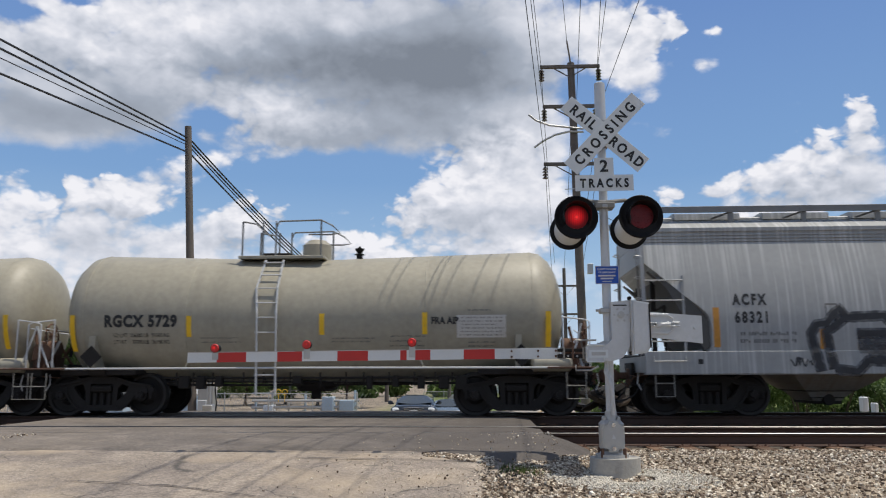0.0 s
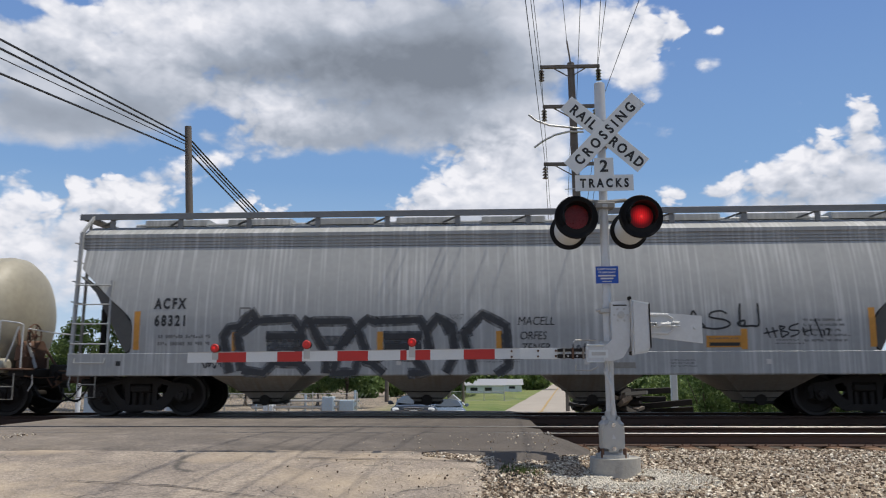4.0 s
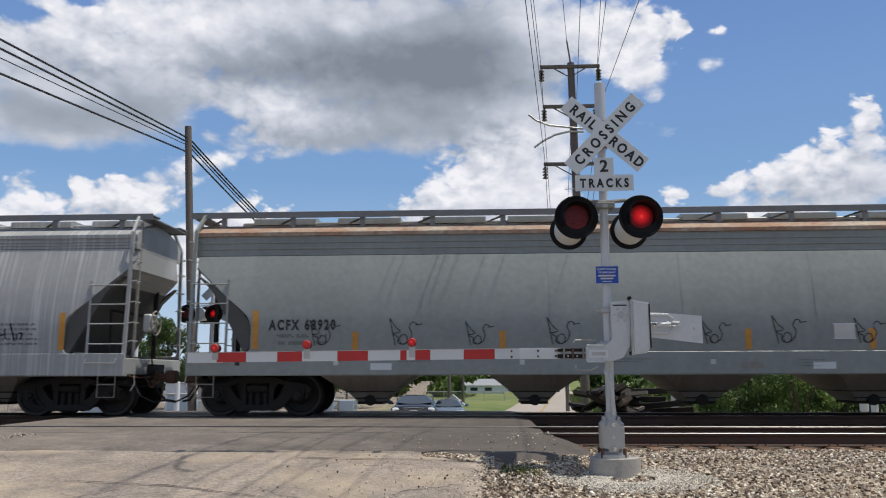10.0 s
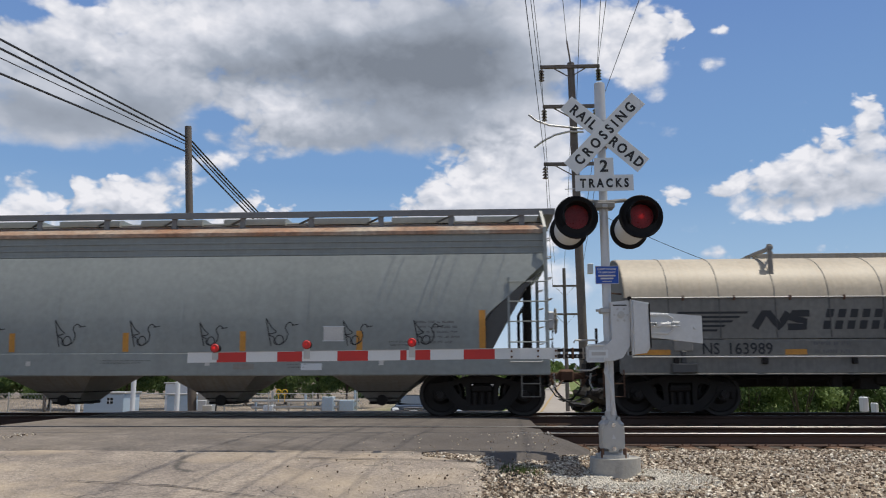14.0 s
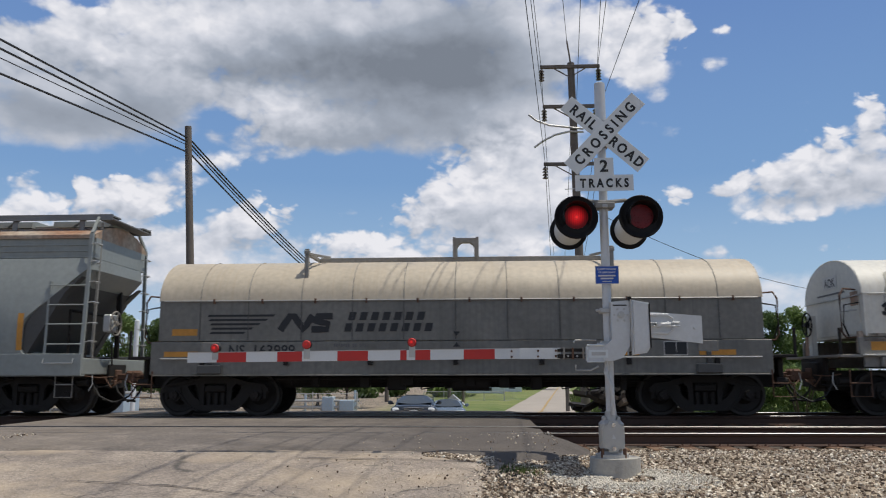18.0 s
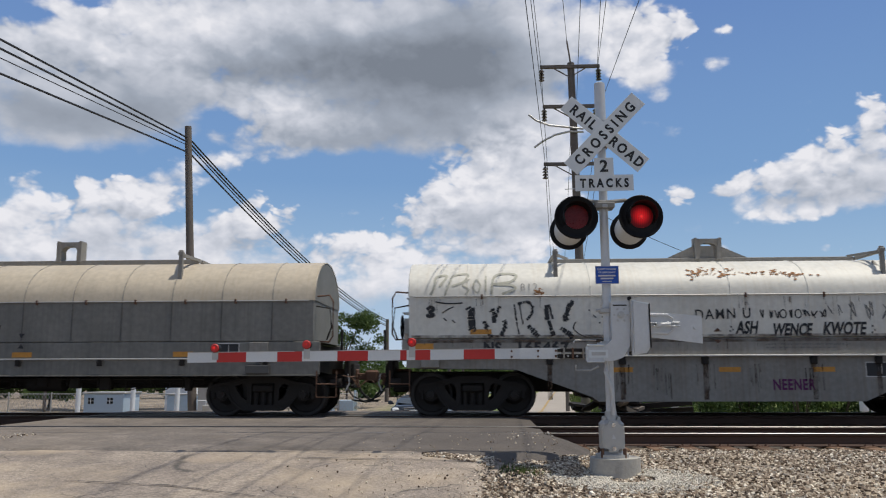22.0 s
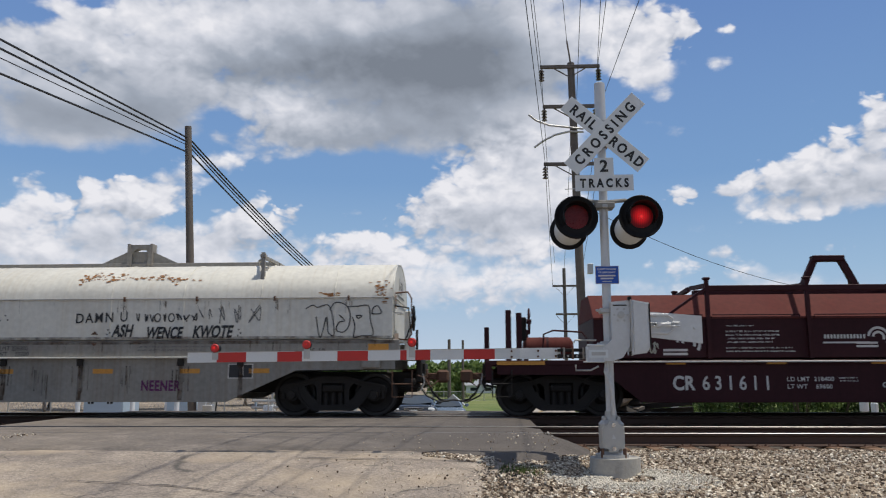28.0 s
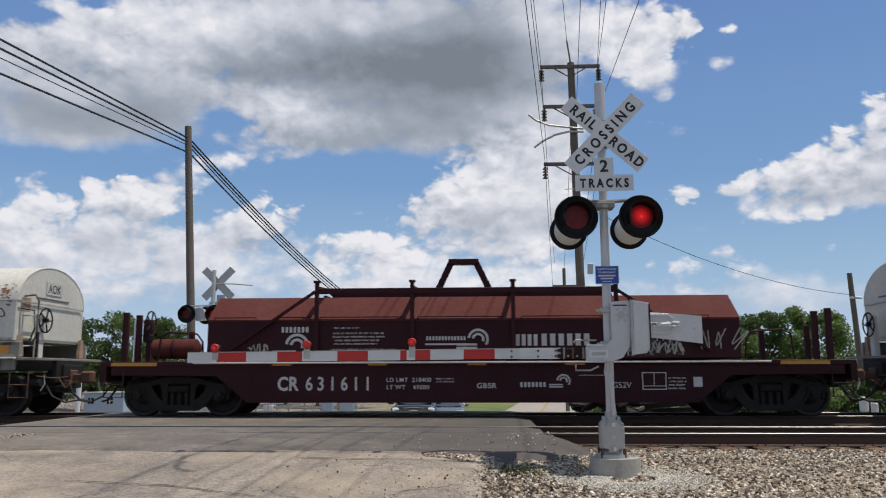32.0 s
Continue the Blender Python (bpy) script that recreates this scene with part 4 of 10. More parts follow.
def apron():
    """A mat of newer asphalt with a ragged front and a rounded shoulder that runs out into the stones."""
    s, n, m = Shape(), 110, 26
    vs = []
    for i in range(n + 1):
        for j in range(m + 1):
            v = j / m
            front = apron_front(-9.2 + 10.7 * i / n)
            y = -5.93 + (front + 5.93) * v
            x = -9.2 + (apron_edge(y) + 9.2) * (i / n) ** 0.8
            z = along(ROAD_PROFILE, y) + 0.02 + 0.012 * noise.noise((x * 0.5, y * 0.5, 7)) + 0.004 * noise.noise((x * 5, y * 5, 3))
            side = max(0.0, 1 - (apron_edge(y) - x) / 0.75)
            nose = max(0.0, 1 - (y - front) / 0.9) * max(0.0, min(1.0, (x + 0.5) / 1.2))
            z -= 0.21 * min(1.0, math.hypot(side, nose)) ** 2.2
            if j == m:
                z -= 0.03
            if i == n:
                z -= 0.08
            vs.append((x, y, z))
    s.add(vs, [(i * (m + 1) + j, i * (m + 1) + j + 1, (i + 1) * (m + 1) + j + 1, (i + 1) * (m + 1) + j) for i in range(n) for j in range(m)], convex=False)
    return tagged(part("road_apron", s, NEW_ASPHALT, smooth=50), "dark newer asphalt apron beside the rails", "road", kind="structure")


apron()
for y0, y1 in ((-5.72, -4.37), (-4.17, -0.87), (-0.66, 0.66), (0.87, 3.2)):
    slab("road_panel", NEW_ASPHALT, "dark asphalt crossing panel between rails", y0, y1, 0.3, lambda y: 0.95, skirt=0.2)
slab("road_far", PALE_ROAD, "pale road running away beyond the crossing", 3.2, 900, 4.0, lambda y: far_road(y)[1])


def centre_line():
    """Yellow line along the far road, in short lengths that follow its bend."""
    s, vs = Shape(), []
    for k in range(60):
        y = 24 + 3.2 * k
        L, R = far_road(y)
        z = along(ROAD_PROFILE, y) + 0.03
        vs += [((L + R) / 2 - 0.09, y, z), ((L + R) / 2 + 0.09, y, z)]
    s.add(vs, [(2 * k, 2 * k + 1, 2 * k + 3, 2 * k + 2) for k in range(59)], convex=False)
    tagged(part("centre_line", s, LINE_YELLOW), "worn yellow line along the far road", "road marking", kind="structure")


centre_line()


# ---- tracks ----
def rail_outline(y):
    half = ((0.076, -0.19), (0.076, -0.178), (0.012, -0.155), (0.009, -0.06), (0.036, -0.042), (0.037, -0.012), (0.030, -0.003))
    return [(y + a, z) for a, z in half] + [(y - a, z) for a, z in reversed(half)]


def make_track(name, yc, label):
    tr = thing(name, label, "railway track", kind="structure")
    for s in (-1, 1):
        y = yc + s * 0.7525
        rail = part("rail", Shape().prism(rail_outline(y), "x", -160, 160), RAIL_STEEL, tr)
        part("running_surface", Shape().prism([(y - 0.0385, -0.007), (y - 0.028, 0.0008), (y + 0.028, 0.0008), (y + 0.0385, -0.007)], "x", -160, 160), RAIL_TOP, rail, "polished steel running surface")
    tie_mesh = Shape().box((-0.115, -1.29, -0.40), (0.115, 1.29, -0.193), 0.012).mesh("tie")
    tie_mesh.materials.append(TIE)
    plate = Shape()
    for s in (-1, 1):
        plate.box((-0.09, s * 0.7525 - 0.17, -0.1925), (0.09, s * 0.7525 + 0.17, -0.181), 0.003)
        for dx in (-0.06, 0.06):
            for dy in (-0.1, 0.1):
                plate.box((dx - 0.012, s * 0.7525 + dy - 0.012, -0.182), (dx + 0.012, s * 0.7525 + dy + 0.012, -0.155))
    plate_mesh = plate.mesh("tie_plate")
    plate_mesh.materials.append(RUST)
    rnd = random.Random(4)
    x = -14.0
    while x < 26:
        x += 0.53 + rnd.uniform(-0.03, 0.03)
        if -9.0 < x < 1.05:
            continue
        tie = part("tie", tie_mesh, TIE, tr, at=pose(x, yc + rnd.uniform(-0.05, 0.05), 0, 0, 0, rnd.uniform(-1.5, 1.5)))
        part("tie_plate", plate_mesh, RUST, tie)
    return tr


make_track("track_1", -5.05, "rusty steel rails on weathered wooden ties")
make_track("track_2", 0.0, "steel rails carrying the freight train")


def stone_material():
    m = bpy.data.materials.new("ballast_stone")
    m.use_nodes = True
    n, l = m.node_tree.nodes, m.node_tree.links
    b = n["Principled BSDF"]
    b.inputs["Roughness"].default_value = 0.9
    geo = n.new("ShaderNodeNewGeometry")
    ramp = n.new("ShaderNodeValToRGB")
    ramp.color_ramp.elements[0].color = (0.06, 0.042, 0.03, 1)
    ramp.color_ramp.elements[1].color = (0.86, 0.80, 0.69, 1)
    for p, c in ((0.3, (0.20, 0.145, 0.10, 1)), (0.6, (0.46, 0.375, 0.28, 1)), (0.85, (0.70, 0.61, 0.48, 1))):
        e = ramp.color_ramp.elements.new(p)
        e.color = c
    l.new(geo.outputs["Random Per Island"], ramp.inputs[0])
    l.new(ramp.outputs[0], b.inputs["Base Color"])
    return m


STONE = stone_material()


def scatter_stones(name, label, count, spot, lo, hi, seed, material, level=ground_height):
    """Many loose angular stones in one mesh."""
    rng = np.random.default_rng(seed)
    bm = bmesh.new()
    bmesh.ops.create_cube(bm, size=1.35)
    bmesh.ops.triangulate(bm, faces=bm.faces)
    base = np.array([v.co[:] for v in bm.verts])
    tris = np.array([[v.index for v in fa.verts] for fa in bm.faces])
    bm.free()
    V, F = [], []
    k = 0
    while k < count:
        x, y = spot(rng)
        r = lo + (hi - lo) * rng.random() ** 2.2
        shape = (base + 0.75 * (rng.random(base.shape) - 0.5)) * np.array([1, 0.8 + 0.4 * rng.random(), 0.55 + 0.3 * rng.random()])
        ang = rng.random() * 6.28
        rot = np.array([[math.cos(ang), -math.sin(ang), 0], [math.sin(ang), math.cos(ang), 0], [0, 0, 1]])
        tilt = (rng.random() - 0.5) * 2.4
        rot = rot @ np.array([[1, 0, 0], [0, math.cos(tilt), -math.sin(tilt)], [0, math.sin(tilt), math.cos(tilt)]])
        V.append(shape @ rot.T * r + np.array([x, y, level(x, y) + r * 0.25]))
        F.append(tris + k * base.shape[0])
        k += 1
    me = bpy.data.meshes.new(name)
    me.from_pydata(np.concatenate(V).tolist(), [], np.concatenate(F).tolist())
    me.materials.append(material)
    return tagged(new(name, me), label, "ballast", kind="stuff")


def verge_spot(rng):
    while True:
        y = -11.2 + 5.1 * rng.random()
        x = -0.6 + (2.5 + 0.62 * (y + 18.2)) * rng.random()
        if noise.noise((x * 0.9, y * 0.9, 20)) > 0.25 and rng.random() < 0.6:
            continue
        if x > apron_edge(y) + 0.03 + (0 if y > -8.4 else -0.9 - 0.12 * (y + 8.4)) - 0.25 * rng.random() ** 3:
            return x, y


scatter_stones("ballast", "loose grey and brown crushed stone beside the crossing", 46000, verge_spot, 0.007, 0.027, 11, STONE)


def grit_spot(rng):
    y = -10.6 + 4.6 * rng.random()
    return 0.95 - 2.6 * rng.random() ** 2 - (0.6 if y < -8.6 else 0.0), y


scatter_stones("road_grit", "scattered pale grit on the road's shoulder", 330, grit_spot, 0.005, 0.015, 13, STONE, lambda x, y: along(ROAD_PROFILE, y) + (0.045 if y > -8.5 and x > -0.3 else 0.02 if y > -8.1 else 0.008))


def left_grit_spot(rng):
    return -8.9 + 2.2 * rng.random() ** 2, -7.6 + 1.3 * rng.random()


scatter_stones("road_grit", "pale gravel washed onto the road beside the rails", 420, left_grit_spot, 0.008, 0.022, 15, STONE, lambda x, y: along(ROAD_PROFILE, y) + 0.022)


def bank_out(x, y):
    """How far a spot lies outside the ragged front and the rounded side of the apron."""
    return max(apron_front(x) - y, x - apron_edge(y))


def bank_level(x, y):
    d = bank_out(x, y)
    z = along(ROAD_PROFILE, max(y, apron_front(x))) - 0.085 + 0.035 * max(0.0, min(1.0, x * 3)) - 0.30 * max(0.0, d) + 0.03 * noise.noise((x * 4, y * 4, 8))
    return max(z, along(ROAD_PROFILE, y) + 0.006) if x < 0.1 else z


def bank_spot(rng):
    while True:
        x, y = -0.75 + 2.4 * rng.random(), -9.6 + 1.45 * rng.random()
        d = bank_out(x, y)
        if -(0.10 if x < 0.25 else 0.42) * rng.random() ** 1.3 < d < 0.55 and (x > 0.0 or d < 0.2 + 0.2 * (x + 0.75) and rng.random() < 0.25 + (x + 0.75)):
            return x, y


def gravel_bank():
    """A low heap of washed-in gravel against the broken front of the apron."""
    s, vs, n, m = Shape(), [], 30, 7
    for i in range(n + 1):
        x = -0.1 + 1.5 * i / n
        for j in range(m + 1):
            y = min(apron_front(x), -8.3) + 0.05 + 0.33 * max(0.0, min(1.0, x * 3)) - (0.62 + 0.33 * max(0.0, min(1.0, x * 3))) * j / m
            vs.append((x, y, bank_level(x, y) - (0.0 if 0 < i < n and j < m else 0.12)))
    s.add(vs, [(i * (m + 1) + j, i * (m + 1) + j + 1, (i + 1) * (m + 1) + j + 1, (i + 1) * (m + 1) + j) for i in range(n) for j in range(m)], convex=False)
    tagged(part("gravel_bank", s, STONE, smooth=50), "low bank of dusty gravel against the asphalt", "gravel", kind="structure")


gravel_bank()
scatter_stones("ballast", "small dusty gravel banked against the broken asphalt", 11000, bank_spot, 0.006, 0.021, 17, STONE, bank_level)


def crumb_spot(rng):
    f = rng.random()
    return -0.1 + 1.25 * f + 0.28 * rng.normal(), -9.55 + 0.9 * f + 0.22 * rng.normal()


scatter_stones("asphalt_crumbs", "dark crumbs of broken asphalt below the shoulder", 550, crumb_spot, 0.005, 0.013, 16, TAR, lambda x, y: max(ground_height(x, y), along(ROAD_PROFILE, y) - 0.02 if x < 0.1 else -9) + 0.012)


def road_crumb_spot(rng):
    return 0.1 - 1.3 * rng.random() ** 1.6 - 0.25 * rng.random(), -10.6 + 1.9 * rng.random()


scatter_stones("road_grit", "brown and grey grit strewn on the road's edge", 240, road_crumb_spot, 0.004, 0.009, 18, STONE, lambda x, y: along(ROAD_PROFILE, y) + 0.006)


def weeds():
    rng = np.random.default_rng(5)
    V, F = [], []
    for k in range(260):
        x, y = 0.42 + 0.16 * rng.normal(), -8.98 + 0.10 * rng.normal()
        z, h, a = ground_height(x, y), 0.03 + 0.08 * rng.random(), rng.random() * 6.28
        i = len(V)
        V += [(x - 0.006 * math.cos(a), y - 0.006 * math.sin(a), z), (x + 0.006 * math.cos(a), y + 0.006 * math.sin(a), z), (x + 0.04 * math.sin(a), y + 0.03 * math.cos(a), z + h)]
        F.append((i, i + 1, i + 2))
    me = bpy.data.meshes.new("weeds")
    me.from_pydata(V, [], F)
    me.materials.append(GRASS)
    tagged(new("weeds", me), "small green weeds at the asphalt's edge", "weeds", kind="stuff")


weeds()


def lime_spot(rng):
    a, q = rng.random() * 6.283, 0.28 + 0.75 * rng.random() ** 1.6
    return 1.62 + q * 0.95 * math.cos(a), -9.22 + q * 0.62 * math.sin(a)


scatter_stones("pale_grit", "fine whitish grit spilled round the signal's foundation", 5200, lime_spot, 0.006, 0.014, 14, LIME, lambda x, y: ground_height(x, y) + 0.022)


def tar_seam(name, points, w):
    """A narrow sealed joint that follows the road."""
    s = Shape()
    vs = []
    for k in range(61):
        f = k / 60 * (len(points) - 1)
        i = min(int(f), len(points) - 2)
        x = points[i][0] + (points[i + 1][0] - points[i][0]) * (f - i)
        y = points[i][1] + (points[i + 1][1] - points[i][1]) * (f - i) + 0.025 * noise.noise((x * 3, 1, 0))
        d = w * (0.6 + 0.7 * abs(noise.noise((x * 2.3, 8, 0))) * 2)
        vs += [(x, y - d, along(ROAD_PROFILE, y - d) + 0.014), (x, y + d, along(ROAD_PROFILE, y + d) + 0.014)]
    s.add(vs, [(2 * k, 2 * k + 2, 2 * k + 3, 2 * k + 1) for k in range(60)], convex=False)
    tagged(part(name, s, TAR), "dark sealed joint across the old asphalt", "road joint", kind="structure")


tar_seam("road_joint", ((-2.25, -8.62), (-1.0, -8.70), (-0.05, -8.86)), 0.012)
tar_seam("road_joint", ((-4.4, -9.9), (-3.2, -10.1), (-2.2, -10.5)), 0.010)


def bed_spot(rng):
    y = -4.0 + 3.1 * rng.random() if rng.random() < 0.6 else -5.6 + 1.2 * rng.random()
    return (1.1 + 13 * rng.random(), y)


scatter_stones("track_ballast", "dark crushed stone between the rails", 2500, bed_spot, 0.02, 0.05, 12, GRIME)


# ---- crossing signal with its gate ----
def make_signal():
    sx, sy = 1.46, -8.83
    sig = thing("crossing_signal", "silver railroad crossing mast with crossbuck and red flashers", "crossing signal", at=pose(sx, sy, -0.24))
    m = Shape().cyl((0, 0, 0.2), (0, 0, 4.52), 0.052, seg=20)
    part("mast", m, SILVER, sig, smooth=40)
    part("mast_sleeve", Shape().cyl((0, 0, 4.18), (0, 0, 4.66), 0.066, seg=20).cyl((0, 0, 4.66), (0, 0, 4.675), 0.062, 0.045, seg=20), SILVER, sig, smooth=40)
    part("foundation", Shape().cyl((0.03, 0, -0.25), (0.03, 0, 0.185), 0.29, 0.285, seg=28), CONCRETE, sig, "round pale concrete foundation", smooth=40)
    jb = Shape().box((-0.135, -0.12, 0.25), (0.135, 0.11, 0.60), 0.04)
    jb.cyl((0, 0, 0.22), (0, 0, 0.26), 0.15, 0.12, seg=20)
    jbox = part("junction_box", jb, GALV, sig, "bolted galvanised junction box base", smooth=30)
    lobed = [(-0.115, 0.30), (-0.06, 0.285), (-0.045, 0.25), (0.045, 0.25), (0.06, 0.285), (0.115, 0.30), (0.125, 0.33), (0.125, 0.51), (0.115, 0.53), (0.065, 0.545), (0.045, 0.60), (-0.045, 0.60), (-0.065, 0.545), (-0.115, 0.53), (-0.125, 0.51), (-0.125, 0.33)]
    cover = part("box_cover", Shape().prism(lobed, "y", -0.148, -0.12), GALV, jbox, "lobed cover plate")
    part("cover_panel", Shape().prism([(0.8 * a, 0.425 + 0.78 * (b - 0.425)) for a, b in lobed], "y", -0.158, -0.147), GALV, cover)
    for z in (0.295, 0.555):
        part("bolt", Shape().cyl((0, -0.19, z), (0, -0.15, z), 0.024, seg=8), CHROME, cover, "bright bolt head")
    part("cast_mark", Shape().prism([(-0.02, 0.40), (0.025, 0.40), (0.0, 0.45)], "y", -0.162, -0.157), SILVER, cover)
    part("flange", Shape().cyl((0, 0, 0.185), (0, 0, 0.222), 0.19, seg=24), GALV, jbox)
    for q in (-1, 1):
        part("lug", Shape().box((q * 0.10, -0.06, 0.58), (q * 0.06, 0.06, 0.64), 0.01), GALV, jbox)
    for ax in (-0.125, 0.125):
        for ay in (-0.125, 0.125):
            part("anchor_bolt", Shape().cyl((ax, ay, 0.18), (ax, ay, 0.29), 0.02, seg=6), RUST, jbox)
    part("mast_socket", Shape().cyl((0, 0, 0.59), (0, 0, 0.70), 0.075, 0.066, seg=18), GALV, jbox, smooth=40)
    part("conduit", Shape().tube([(-0.03, -0.07, 1.35), (-0.05, -0.1, 1.15), (0.0, -0.11, 0.95), (0.02, -0.09, 0.66)], 0.03, 8), SILVER, sig, smooth=60)
    # crossbuck
    cz = 3.98
    for words, ang, off in ((("RAIL", -0.325), ("ROAD", 0.345)), -41.5, -0.135), ((("CROSSING", 0.0),), 46.0, -0.155):
        blade = part("crossbuck_blade", Shape().box((-0.60, -0.004, -0.108), (0.60, 0.004, 0.108), 0.003), SIGN_WHITE, sig, at=pose(0.02, off, cz, 0, -ang, 0))
        for txt, mid in words:
            part("lettering", letters(txt, 0.165, lambda u, v: (u + mid, -0.0065, v - 0.058), "CENTER", 0.86, 0.006, 1.36 if txt != "CROSSING" else 1.62), SIGN_BLACK, blade, "black block letters")
    part("tracks_plate", Shape().prism([(-0.345, 3.28), (0.345, 3.28), (0.345, 3.475), (0.115, 3.475), (0.115, 3.685), (-0.115, 3.685), (-0.115, 3.475), (-0.345, 3.475)], "y", -0.132, -0.124), SIGN_WHITE, sig, "white inverted T plate with track count")
    part("lettering", letters("TRACKS", 0.145, lambda u, v: (0.0 + u, -0.1375, 3.325 + v), "CENTER", 0.78, 0.006, 1.55), SIGN_BLACK, sig, "black block letters")
    part("lettering", letters("2", 0.2, lambda u, v: (0.0 + u, -0.1375, 3.515 + v), "CENTER", 1.0, 0.006), SIGN_BLACK, sig, "black block letters")
    for z in (3.10, 3.5, 3.86, 4.08):
        part("clamp", Shape().cyl((0, 0, z - 0.025), (0, 0, z + 0.025), 0.07, seg=14).box((-0.03, -0.125, z - 0.02), (0.03, -0.04, z + 0.02), 0.004), RUST if z == 3.86 else GALV, sig, smooth=40)
    # lamps
    part("crossarm", Shape().tube([(-0.40, -0.05, 3.14), (-0.25, -0.06, 3.175), (0, -0.08, 3.15), (0.25, -0.06, 3.175), (0.40, -0.05, 3.14)], 0.024, 8).box((-0.12, -0.11, 3.08), (0.12, 0.09, 3.15), 0.01), FRAME_GREY, sig, "stained steel lamp crossarm")
    lamps = []
    for dx, name in ((-0.345, "flasher_left"), (0.415, "flasher_right")):
        z = 2.962
        lamp = part("flasher", Shape().cyl((dx, -0.13, z), (dx, -0.112, z), 0.258, seg=40), BLACK, sig, "black disc with a round red lens", smooth=30)
        ringo = []
        for yy, r in ((-0.13, 0.255), (-0.145, 0.258), (-0.15, 0.25), (-0.132, 0.20)):
            ringo.append([(dx + r * math.cos(2 * math.pi * i / 40), yy, z + r * math.sin(2 * math.pi * i / 40)) for i in range(40)])
        part("rim", Shape().rings(ringo, False, False), BLACK, lamp, smooth=40)
        hood = []
        for yy, a0 in ((-0.13, 0.0), (-0.34, 0.0), (-0.335, 0.0), (-0.13, 0.0)):
            r = 0.168 if yy in (-0.13, -0.34) and len(hood) < 2 else 0.160
            hood.append([(dx + r * math.cos(math.pi * (-0.18 + 1.36 * i / 23)), yy if i not in (0, 23) else max(yy, -0.2), z + r * math.sin(math.pi * (-0.18 + 1.36 * i / 23))) for i in range(24)])
        s = Shape()
        s.add([p for r in hood for p in r], [(j * 24 + i, j * 24 + i + 1, (j + 1) * 24 + i + 1, (j + 1) * 24 + i) for j in range(3) for i in range(23)], convex=False)
        part("visor", s, BLACK, lamp, smooth=40)
        part("lamp_housing", Shape().cyl((dx - 0.01, -0.11, z), (dx - 0.02, 0.54, z - 0.045), 0.195, 0.185, seg=32), WHITE_FILM, lamp, "white drum housing", smooth=40)
        part("rear_disc", Shape().cyl((dx - 0.02, 0.54, z - 0.045), (dx - 0.02, 0.56, z - 0.045), 0.238, seg=36), BLACK, lamp, smooth=30)
        part("lit_bulb", Shape().cyl((dx, -0.134, z), (dx, -0.131, z), 0.14, seg=28), LENS_LIT, lamp, "glowing red lens")
        part("bright_core", Shape().cyl((dx + 0.005, -0.137, z), (dx + 0.005, -0.1345, z), 0.034, seg=20), LENS_CORE, lamp)
        # added disc: slides over the always-glowing lens to imitate the lamp going out
        shutter = part("flash_shutter", Shape().cyl((0, 0, 0), (0, 0.0035, 0), 0.143, seg=28), LENS_DIM, lamp, "added dark red disc that hides the lit lens", at=pose(dx, -0.141, z))
        lamps.append((shutter, dx, -0.141, -0.06, z, name == "flasher_left"))
    # emergency notice
    plate = part("notice_plate", Shape().box((-0.135, -0.075, 2.17), (0.14, -0.068, 2.385), 0.003), BLUE_SIGN, sig, "blue emergency notice with white lines")
    for txt, z, size in (("REPORT PROBLEM", 2.335, 0.028), ("OR EMERGENCY", 2.298, 0.028)):
        part("lettering", letters(txt, size, lambda u, v: (u, -0.0775, z + v), "CENTER", 0.95, 0.0006), WHITE_FILM, plate, "white letters")
    for w, z, h in ((0.2, 2.268, 0.018), (0.15, 2.235, 0.018), (0.11, 2.2, 0.008)):
        part("text_bar", Shape().box((-w / 2, -0.0785, z - h / 2), (w / 2, -0.0765, z + h / 2)), CHALK, plate)
    for lo, hi in (((-0.135, 2.17), (-0.129, 2.385)), ((0.134, 2.17), (0.14, 2.385)), ((-0.129, 2.17), (0.134, 2.176)), ((-0.129, 2.379), (0.134, 2.385))):
        part("border", Shape().box((lo[0], -0.0775, lo[1]), (hi[0], -0.0745, hi[1])), CHALK, plate)
    # gate mechanism
    gm = part("gate_mechanism", Shape().prism([(0.02, 1.95), (0.22, 1.97), (0.24, 1.95), (0.24, 1.62), (0.22, 1.44), (0.14, 1.31), (0.02, 1.27), (-0.10, 1.27), (-0.27, 1.275), (-0.27, 1.44), (-0.04, 1.46), (0.02, 1.52)], "y", -0.16, -0.02), SILVER, sig, "silver painted gate mechanism casing")
    part("motor_case", Shape().prism([(0.24, 1.96), (0.44, 1.92), (0.445, 1.42), (0.40, 1.36), (0.24, 1.34)], "y", -0.21, 0.12), SILVER, gm)
    part("case_slot", Shape().box((0.04, -0.166, 1.905), (0.20, -0.158, 1.918)), GRIME, gm)
    part("motor_lid", Shape().prism([(0.262, 1.945), (0.425, 1.912), (0.428, 1.44), (0.39, 1.385), (0.262, 1.365)], "y", -0.232, -0.208), SILVER, gm)
    part("lid_rim", Shape().bar((0.25, -0.215, 1.962), (0.445, -0.215, 1.925), 0.016), SIGN_WHITE, gm)
    part("lid_rim", Shape().bar((0.447, -0.215, 1.925), (0.45, -0.215, 1.42), 0.014), GRIME, gm)
    for z in (1.36, 1.99):
        part("hinge_bolt", Shape().cyl((0.23, -0.2, z), (0.23, -0.15, z), 0.024, seg=8), GRIME, gm)
    for z, d in ((1.455, 1), (1.265, -1)):
        part("arm_bracket", Shape().tube([(-0.27, -0.175, z - 0.05 * d), (-0.27, -0.175, z), (-0.08, -0.175, z), (-0.08, -0.175, z - 0.05 * d)], 0.011, 6), WHITE_FILM, gm)
